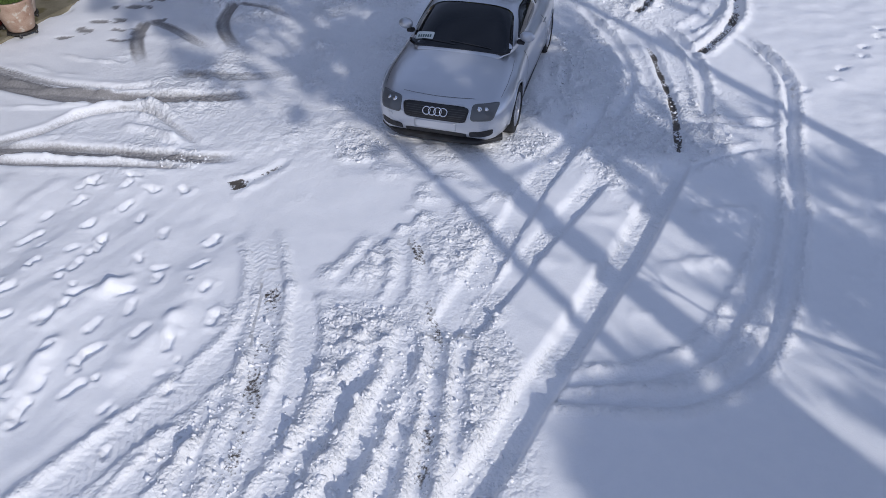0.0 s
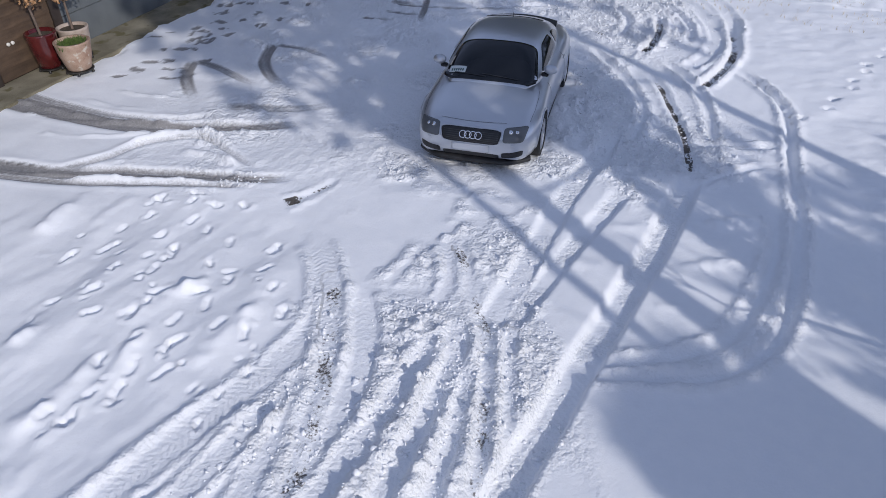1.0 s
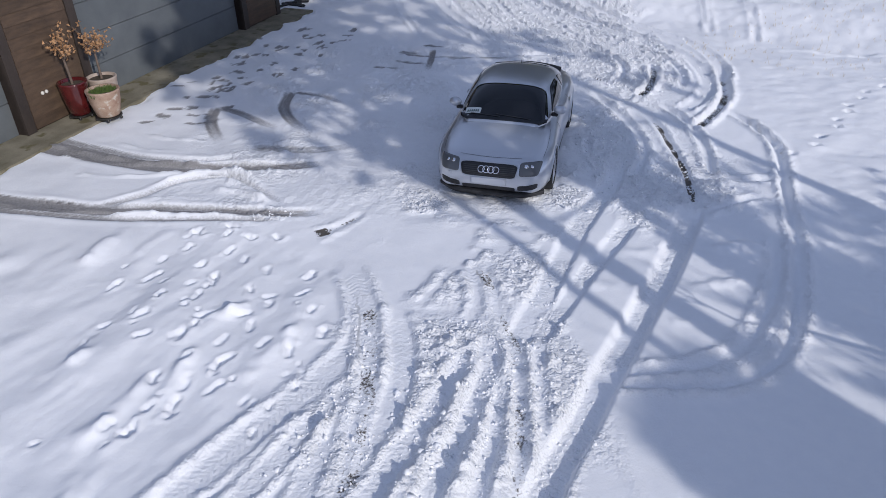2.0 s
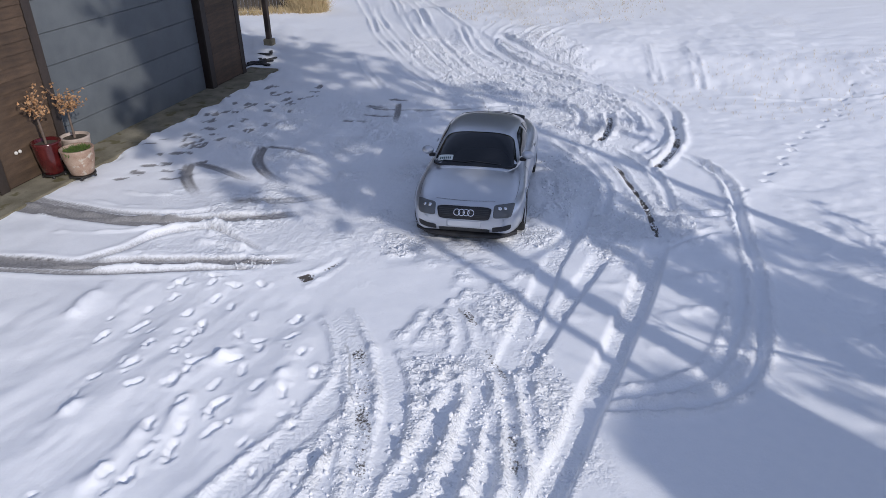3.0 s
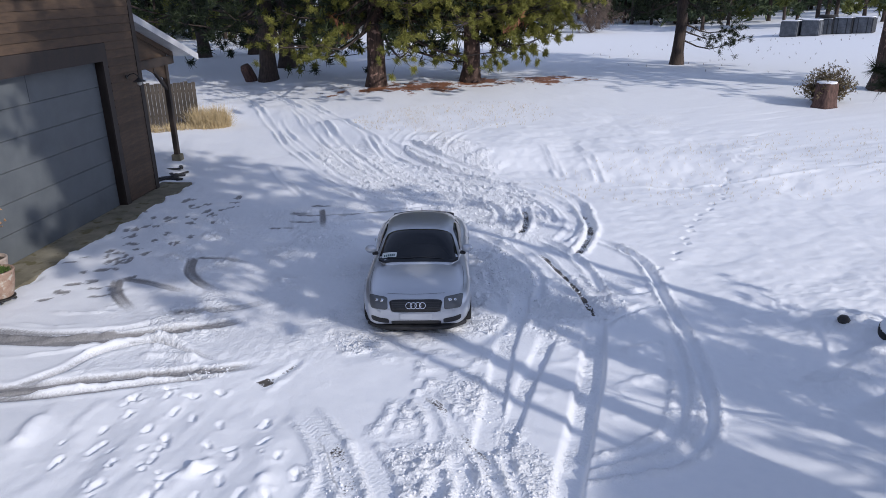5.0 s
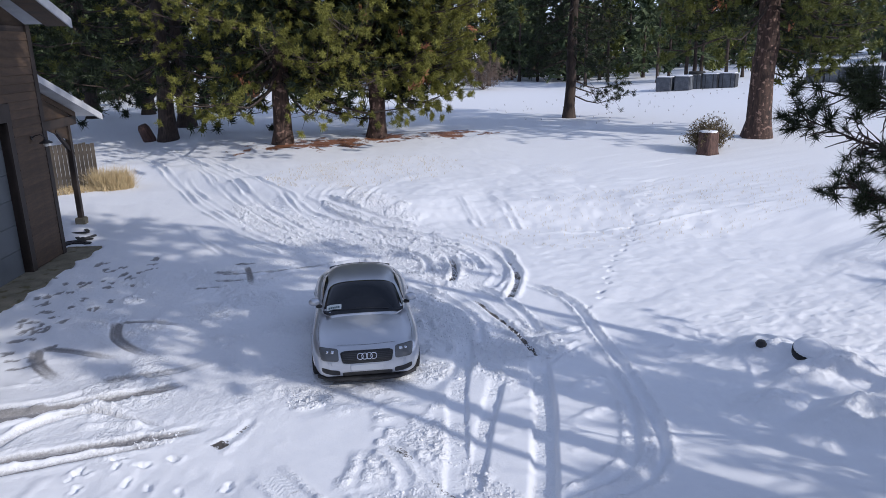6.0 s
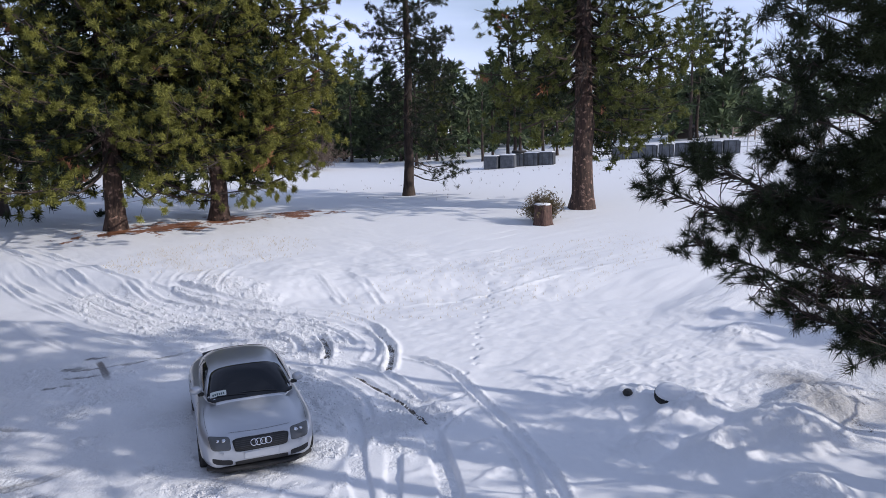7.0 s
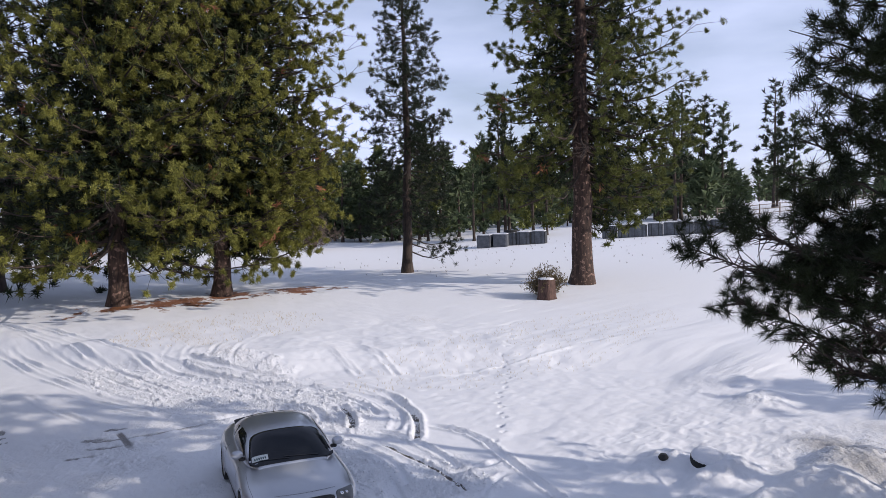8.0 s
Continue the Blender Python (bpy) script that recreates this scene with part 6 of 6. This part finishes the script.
    part("vessel", lathe([(r * 0.62, lift), (r * 0.70, lift + 0.02), (r * 0.92, lift + h * 0.55), (r, lift + h * 0.92), (r * 1.03, lift + h * 0.96), (r * 1.02, lift + h), (r * 0.9, lift + h), (r * 0.86, lift + h * 0.9)], 32), material, ob, "", True)
    part("soil", lathe([(r * 0.88, lift + h * 0.86), (r * 0.88, lift + h * 0.9), (0.0001, lift + h * 0.92)], 24), SOIL, ob)
    if legs:
        part("stand_ring", lathe([(r * 0.72, 0.05), (r * 0.80, 0.05), (r * 0.80, 0.07), (r * 0.72, 0.07)], 28), IRON, ob, "iron pot stand")
        for k in range(5):
            a = k * 2 * math.pi / 5
            part("caster", lathe([(0.012, 0.0), (0.026, 0.012), (0.026, 0.03), (0.014, 0.05)], 10), IRON, ob).location = (r * 0.76 * math.cos(a), r * 0.76 * math.sin(a), 0)
    g = np.random.default_rng(seed)
    if moss:
        c = np.stack((g.normal(0, r * 0.35, 260), g.normal(0, r * 0.3, 260), np.full(260, lift + h * 0.93)), 1)
        d = np.tile([0, 0, 1.0], (260, 1))
        mesh_part("moss", needle_mesh("moss", c, d, 5, 0.09, 0.012, 0.5, seed), MOSS, ob, "green moss")
    if tree:
        top = lift + h
        jobs, leaves, dirs = [], [], []
        bend = g.uniform(-0.12, 0.12, 2)
        trunk = np.array([(0, 0, top - 0.08), (bend[0] * 0.4, bend[1] * 0.4, top + 0.25), (bend[0], bend[1], top + 0.55)])
        jobs.append((trunk, [0.026, 0.022, 0.018]))
        for k in range(22):
            a, e = g.uniform(0, 2 * math.pi), g.uniform(0.15, 1.3)
            root = trunk[1] + (trunk[2] - trunk[1]) * g.uniform(0.5, 1)
            ln = g.uniform(0.18, 0.46)
            end = root + ln * np.array([math.cos(a) * math.cos(e), math.sin(a) * math.cos(e), math.sin(e) + 0.2])
            midp = (root + end) / 2 + g.normal(0, 0.03, 3)
            jobs.append((np.stack((root, midp, end)), [0.008, 0.006, 0.003]))
            for j in range(9):
                w = g.uniform(0.35, 1.05)
                leaves.append(root + (end - root) * w + g.normal(0, 0.035, 3))
                dd = g.normal(0, 1, 3)
                dirs.append(dd / np.linalg.norm(dd))
        mesh_part("stem", tubes("stem", jobs, 6), TWIG, ob, "bare twisted stem")
        mesh_part("leaves", needle_mesh("leaves", np.array(leaves), np.array(dirs), 2, 0.055, 0.045, 0.5, seed), DEAD_LEAF, ob, "withered tan leaves")
    return ob


pot("glazed_pot", "tall oxblood glazed pot with a withered shrub", -7.72, 0.27, 0.255, 0.62, RED_GLAZE, tree=True, seed=3)
pot("clay_pot", "weathered clay pot with green moss on top", -7.62, 0.83, 0.295, 0.50, CLAY, moss=True, seed=4)
pot("stone_pot", "worn pinkish stone pot with a bare little tree", -7.10, 0.36, 0.27, 0.52, STONE_POT, tree=True, seed=5)

# ---- board fence and grass beyond the lean-to ----
fence = base("board_fence", pose(-6.9, 28.75, lie(-5, 28.7)), "weathered grey-brown board fence", "fence")
fr = random.Random(3)
board_me = {}
for k in range(20):
    key = k % 5
    if key not in board_me:
        bm = boxes(0, 0.135, 0, 0.022, -0.05, 1.76 + fr.uniform(-0.05, 0.06), bevel=0.003)
        me = bpy.data.meshes.new("board")
        bm.to_mesh(me)
        bm.free()
        me.materials.append(WEATHERED)
        board_me[key] = me
    b = new("board", board_me[key])
    b.parent = fence
    b.location = (k * 0.143, fr.uniform(-0.004, 0.004), 0)
for z in (0.4, 1.35):
    part("rail", boxes(0, 2.86, 0.023, 0.075, z, z + 0.09), WEATHERED, fence)
for x in (0.05, 2.72):
    part("fence_post", boxes(x, x + 0.1, 0.076, 0.176, -0.1, 1.72), WEATHERED, fence)


# ---- things in the yard and field ----
def tuft_bed(name, label, cx, cy, rx, ry, n, count, length, width, material, seed, category="grass", kind="stuff"):
    g = np.random.default_rng(seed)
    a, r = g.uniform(0, 2 * math.pi, n), np.sqrt(g.uniform(0, 1, n))
    x, y = cx + rx * r * np.cos(a), cy + ry * r * np.sin(a)
    z = snow_sheet(x, y)[0]
    d = np.tile([0, 0, 1.0], (n, 1)) + g.normal(0, 0.25, (n, 3))
    d /= np.linalg.norm(d, axis=1)[:, None]
    me = needle_mesh(name, np.stack((x, y, z + length * 0.2), 1), d, count, length, width, 0.3, seed)
    return tagged(mesh_part(name, me, material), label, category, kind=kind)


tuft_bed("dry_grass", "tall straw-coloured dry grass by the fence end", -3.6, 28.2, 0.7, 0.5, 420, 12, 0.85, 0.016, GRASS, 1)
tuft_bed("dry_grass", "low straw-coloured grass along the fence foot", -5.0, 28.0, 1.6, 0.35, 260, 8, 0.3, 0.016, GRASS, 2)
tuft_bed("field_grass", "sparse dry grass stems poking through bank snow", 12.5, 14.6, 7.5, 2.6, 900, 4, 0.10, 0.006, GRASS, 4)
tuft_bed("field_grass", "sparse dry grass stems poking through bank snow", 5.5, 24.0, 4.0, 2.6, 700, 4, 0.10, 0.007, GRASS, 5)
tuft_bed("field_grass", "dark dry weeds in the far snow field", 34.0, 36.0, 16.0, 12.0, 170, 10, 0.16, 0.012, TWIG, 6)

# cut stump with a little shrub behind
stump = base("tree_stump", pose(18.6, 19.7, lie(18.6, 19.7) - 0.05), "cut tree stump with snow on top", "stump")
bm = lathe([(0.46, 0), (0.40, 0.15), (0.37, 0.5), (0.36, 0.93), (0.34, 0.95), (0.0001, 0.955)], 26)
for v in bm.verts:
    k = 1 + 0.09 * math.sin(5 * math.atan2(v.co.y, v.co.x)) + 0.04 * math.sin(11 * math.atan2(v.co.y, v.co.x))
    v.co.x, v.co.y = v.co.x * k, v.co.y * k
part("stump_body", bm, STUMP_BARK, stump, "rough reddish bark", True)
part("snow_cap", lathe([(0.36, 0.93), (0.34, 0.985), (0.2, 1.0), (0.0001, 1.005)], 24), CLOD, stump, "snow cap", True)


def shrub(name, label, x, y, r, h, n, seed, leaf=None, count=5, length=0.09, width=0.03):
    gg = np.random.default_rng(seed)
    ob = base(name, pose(x, y, lie(x, y) - 0.05), label, "shrub")
    jobs, c, d = [], [], []
    for k in range(n):
        a, e = gg.uniform(0, 2 * math.pi), gg.uniform(0.5, 1.45)
        ln = h * gg.uniform(0.6, 1.05)
        end = np.array([math.cos(a) * math.cos(e) * r * 1.3, math.sin(a) * math.cos(e) * r * 1.3, math.sin(e) * ln])
        jobs.append((np.stack((np.zeros(3), end * 0.5 + gg.normal(0, 0.05, 3), end)), [0.014, 0.009, 0.004]))
        for j in range(16):
            w = gg.uniform(0.3, 1.0)
            c.append(end * w + gg.normal(0, 0.09, 3))
            v = gg.normal(0, 1, 3) + np.array([0, 0, 0.6])
            d.append(v / np.linalg.norm(v))
    mesh_part("stems", tubes("stems", jobs, 4), TWIG, ob)
    mesh_part("foliage", needle_mesh("foliage", np.array(c), np.array(d), count, length, width, 0.6, seed), leaf or SHRUB, ob)
    return ob


shrub("shrub", "brownish evergreen shrub behind the stump", 19.05, 20.1, 1.0, 1.5, 120, 21)
shrub("bare_bush", "leafless reddish bush at the wood edge", 30.5, 62.0, 3.4, 3.6, 60, 22, TWIG, 4, 0.5, 0.03)

# broken log beside the drive pines
log = part("broken_log", lathe([(0.30, 0), (0.33, 0.12), (0.30, 0.8), (0.22, 1.0), (0.0001, 1.02)], 16), STUMP_BARK, None, "", True)
log.matrix_world = pose(-1.6, 38.2, lie(-1.6, 38.2) - 0.08, 0, -22, 20)
tagged(log, "broken weathered stump leaning in the snow", "stump")

# half-buried tyre with a snow cap on the mound
tx, ty = 7.05, 5.35
tz = lie(tx, ty)
old = base("old_tyre", pose(tx, ty, tz - 0.10, 10, -9, 0) @ Matrix.Diagonal((1.25, 1.2, 1.2, 1)), "black tyre lying half buried in a snow mound", "tyre")
part("casing", lathe([(0.13, 0.0), (0.23, 0.0), (0.25, 0.03), (0.25, 0.12), (0.23, 0.15), (0.13, 0.15), (0.11, 0.08), (0.13, 0.0)], 36), RUBBER, old, "", True)
part("snow_cap", lathe([(0.245, 0.125), (0.225, 0.175), (0.13, 0.205), (0.0001, 0.21)], 28), CLOD, old, "rounded snow cap", True)
stone = part("dark_stone", lathe([(0.08, 0), (0.1, 0.05), (0.06, 0.11), (0.0001, 0.12)], 9), IRON)
stone.matrix_world = pose(6.55, 5.95, lie(6.55, 5.95) - 0.03)
tagged(stone, "small dark stone on a snow mound", "stone")

# planks and scrap under the lean-to
sr = random.Random(5)
for k in range(9):
    x, y = -4.55 + sr.uniform(-0.3, 0.2), 20.4 + sr.uniform(-0.9, 0.9)
    bm = boxes(-0.35, 0.35, -0.05, 0.05, 0, 0.04, bevel=0.006)
    s = part("scrap_board", bm, BLACK)
    s.matrix_world = pose(x, y, lie(x, y) + 0.005, sr.uniform(-6, 6), sr.uniform(-8, 8), sr.uniform(0, 180))
    tagged(s, "dark wet scrap board lying on snow", "board", "scrap boards")

# ---- wrapped bales in rows ----
def bale(label):
    ob = base("hay_bale", pose(0, 0, 0), label, "bale", "wrapped bales")
    part("wrapped_hay", boxes(-0.60, 0.60, -0.6, 0.6, 0, 1.15, bevel=0.07), BALE, ob, "grey wrapped hay")
    for x in (-0.3, 0.3):
        bm = bmesh.new()
        for a in ((x - 0.03, x + 0.03, -0.612, -0.598, 0.05, 1.1), (x - 0.03, x + 0.03, -0.6, 0.6, 1.146, 1.158), (x - 0.03, x + 0.03, 0.598, 0.612, 0.05, 1.1)):
            box(bm, *a)
        part("strap", bm, STRAP_GAP, ob, "dark strap")
    # dark board stands in for the shade in the gap to the next bale
    part("gap_shade", boxes(0.601, 0.645, -0.55, 0.55, 0, 1.08), STRAP_GAP, ob, "dark board in place of the shade between bales")
    bm = boxes(-0.56, 0.56, -0.56, 0.56, 1.14, 1.2, bevel=0.02)
    part("snow_cap", bm, CLOD, ob, "thin snow cap")
    return ob


first = bale("grey wrapped hay bale with dark straps, snow on top")
spots = []
turn_b = math.degrees(math.atan2(-6.4, 4.1))
for k in range(8):
    f = k / 7
    spots.append((46.4 + 5.0 * f + 0.12 * math.sin(k * 2.1), 37.2 - 7.4 * f, turn_b + 5 * math.sin(k * 3)))
for k in range(4):
    spots.append((39.1 + 0.82 * k, 44.1 - 0.98 * k, turn_b + 3 * math.sin(k * 2.0)))
spots += [(37.6, 43.9, turn_b + 90), (38.6, 42.9, turn_b + 90)]
first.matrix_basis = pose(spots[0][0], spots[0][1], lie(*spots[0][:2]) - 0.05, 0, 0, spots[0][2])
for x, y, a in spots[1:]:
    copy_thing(first, pose(x, y, lie(x, y) - 0.05, 0, 0, a))
top_tyre = part("stacked_tyre", lathe([(0.3, 0), (0.62, 0), (0.66, 0.1), (0.62, 0.24), (0.3, 0.24), (0.26, 0.12), (0.3, 0)], 26), RUBBER, None, "", True)
top_tyre.matrix_world = pose(40.0, 43.0, lie(40.0, 43.0) + 1.12, 0, 0, 0)
tagged(top_tyre, "dark tyre lying on the wrapped bales", "tyre")

# ---- rails of the paddock behind ----
def rail_fence(name, label, p, q, posts, rails, h, material):
    ob = base(name, pose(p[0], p[1], 0), label, "fence")
    zs = []
    for k in range(posts):
        x, y = p[0] + (q[0] - p[0]) * k / (posts - 1), p[1] + (q[1] - p[1]) * k / (posts - 1)
        z = lie(x, y)
        zs.append((x - p[0], y - p[1], z))
        part("post", boxes(x - p[0] - 0.05, x - p[0] + 0.05, y - p[1] - 0.05, y - p[1] + 0.05, z - 0.2, z + h + 0.1), material, ob)
    for r in range(rails):
        f = h * (r + 1) / rails
        path = np.array([(x, y, z + f) for x, y, z in zs])
        mesh_part("rail", tubes("rail", [(path, np.full(len(path), 0.04))], 4), material, ob)
    return ob


rail_fence("paddock_gate", "pale metal rail fence and gate across the snow", (52.6, 30.6), (57.6, 25.2), 6, 3, 1.2, RAIL)
rail_fence("rail_fence", "weathered wooden rail fence on the rise", (66.0, 38.0), (92.0, 30.0), 10, 3, 1.4, RAIL_WOOD)
shed = base("field_shed", pose(74.8, 49.9, lie(74.8, 49.9), 0, 0, -56), "small brown open field shed", "shed")
part("shed_wall", boxes(-1.5, 1.5, -1.0, 1.0, 0, 1.3), TRIM, shed)
part("shed_roof", slab((-1.9, -1.3, 1.35), (1.9, -1.3, 1.35), (1.9, 1.3, 1.7), (-1.9, 1.3, 1.7), 0.1), TRIM, shed, "dark flat roof")

# ---- far woods: copies of a few conifers, and the dense wood behind them ----
protos = [fir_prototype(101, 16, 3.0, NEEDLE_BLUE, 560), fir_prototype(102, 13, 2.7, NEEDLE_BLUE, 500, 0.12, 0.75), fir_prototype(103, 18, 3.2, NEEDLE_DARK, 540, 0.32, 0.45), fir_prototype(104, 11, 2.6, NEEDLE_MID, 500, 0.1, 0.6)]
wr = random.Random(9)
PLACED = [(71.2, 46.3, 0, 0.95), (74.5, 47.5, 2, 0.9), (81.5, 48.3, 2, 0.95), (83.0, 46.8, 0, 0.9), (94.5, 45.4, 2, 0.95), (96.5, 43.5, 0, 0.9), (99.0, 47.0, 1, 0.9)]
for k in range(56):
    bearing = wr.uniform(-14, 50)
    dist = wr.uniform(73, 106) if bearing > 12 else wr.uniform(64, 100)
    PLACED.append((-4 + dist * math.sin(radians(bearing)), -2 + dist * math.cos(radians(bearing)), k % 4, wr.uniform(0.75, 1.2) if bearing < 12 else wr.uniform(0.5, 0.95)))
first_use = set()
for x, y, i, s in PLACED:
    m = pose(x, y, lie(x, y) - 0.1, 0, 0, wr.uniform(0, 360))
    c = protos[i]
    if i in first_use:
        c = copy_thing(protos[i], m)
    else:
        first_use.add(i)
        c.matrix_basis = m
    c.scale = (s, s, s * wr.uniform(0.9, 1.1))


def dense_wood(n, seed, label, lo, hi, points, count, length, width, reach):
    """A deep stand of conifers too far off to tell apart, between two bearings."""
    gg = np.random.default_rng(seed)
    cs, ds, jobs = [], [], []
    for k in range(n):
        bearing = gg.uniform(lo, hi)
        near, far, low, high = reach(bearing)
        d, h, r = gg.uniform(near, far), gg.uniform(low, high), gg.uniform(2.0, 3.2)
        x, y = -4 + d * math.sin(radians(bearing)), -2 + d * math.cos(radians(bearing))
        z = lie(x, y)
        jobs.append((np.array([(x, y, z - 0.3), (x, y, z + h)]), [0.22, 0.04]))
        t = gg.uniform(0.05, 1, points) ** 0.9
        a = gg.uniform(0, 2 * math.pi, points)
        q = r * (1.05 - t) ** 0.7 * np.sqrt(gg.uniform(0.1, 1, points))
        cs.append(np.stack((x + q * np.cos(a), y + q * np.sin(a), z + t * h), 1))
        dd = np.stack((np.cos(a), np.sin(a), np.full(points, 0.3)), 1)
        ds.append(dd / np.linalg.norm(dd, axis=1)[:, None])
    me = needle_mesh("dense_wood", np.vstack(cs), np.vstack(ds), count, length, width, 0.7, seed)
    wood = tagged(mesh_part("dense_wood", me, NEEDLE_BLUE), label, "woods", kind="stuff")
    trunks = tagged(mesh_part("wood_trunks", tubes("wood_trunks", jobs, 5), BARK_DARK), "dark trunks of the distant conifer wood", "woods", kind="stuff")
    return wood, trunks


def far_reach(bearing):
    """Nearest and farthest trees, lowest and tallest, by the bearing."""
    low, high = (10, 16.5) if bearing < 12 else (6.5, 12.5) if bearing < 47 else (5.0, 9.5)
    near, far = (170, 300) if bearing > 62 else (90, 180) if bearing > 47 else (82, 140) if bearing > 8 else (72, 140)
    return near, far, low, high


dense_wood(430, 55, "dark conifer wood filling the far distance", -36, 86, 80, 4, 1.35, 0.46, far_reach)
# out-of-view wood, added to block low sky light on garage and car
dense_wood(240, 56, "unseen conifer wood added behind to dim the sky light", 104, 318, 36, 4, 1.9, 0.9, lambda bearing: (38, 75, 11, 16))

# ---- loose snow clods along the churned tracks ----
def clods(n, seed):
    gg = np.random.default_rng(seed)
    pts = []
    for cx, cy, rx, ry in CHURN:
        m = int(n * rx * ry / sum(c[2] * c[3] for c in CHURN))
        a, r = gg.uniform(0, 2 * math.pi, m), np.sqrt(gg.uniform(0, 1, m))
        pts.append(np.stack((cx + rx * r * np.cos(a), cy + ry * r * np.sin(a)), 1))
    for kind, half, depth, ridge, wet, line in TRACKS:
        if kind == RUT and ridge > 0.03:
            sp = spline(line, 0.05)
            m = min(int(len(sp) * 2.0), 260)
            sp = sp[gg.integers(0, len(sp), m)] + gg.normal(0, half + 0.05, (m, 2))
            pts.append(sp)
    p = np.vstack(pts)
    p = p[(p[:, 1] > 2.3) & (p[:, 1] < 26)]
    z = snow_sheet(p[:, 0], p[:, 1])[0]
    size = np.clip(gg.lognormal(-4.55, 0.5, len(p)), 0.006, 0.034)
    v0 = np.vstack((np.eye(3), -np.eye(3)))
    f0 = np.array([[a, b, c] if flip > 0 else [a, c, b] for a, b, c, flip in ((i, j, k, (1 - i // 3 * 2) * (1 - (j - 1) // 3 * 2) * (1 - (k - 2) // 3 * 2)) for i in (0, 3) for j in (1, 4) for k in (2, 5))])
    v = v0[None] * (1 + gg.normal(0, 0.42, (len(p), len(v0), 1))) * size[:, None, None] * gg.uniform(0.7, 1.3, (len(p), 1, 3))
    v = v + np.stack((p[:, 0], p[:, 1], z + size * 0.05), 1)[:, None, :]
    f = f0[None] + (np.arange(len(p)) * len(v0))[:, None, None]
    me = bpy.data.meshes.new("snow_clods")
    vv, ff = v.reshape(-1, 3), f.reshape(-1, 3)
    me.vertices.add(len(vv))
    me.vertices.foreach_set("co", vv.ravel())
    me.loops.add(ff.size)
    me.loops.foreach_set("vertex_index", ff.ravel())
    me.polygons.add(len(ff))
    me.polygons.foreach_set("loop_start", np.arange(len(ff)) * 3)
    me.update(calc_edges=True)
    return tagged(mesh_part("snow_clods", me, CLOD), "loose crumbs and clods of snow by the tracks", "snow", kind="stuff")


clods(13000, 8)
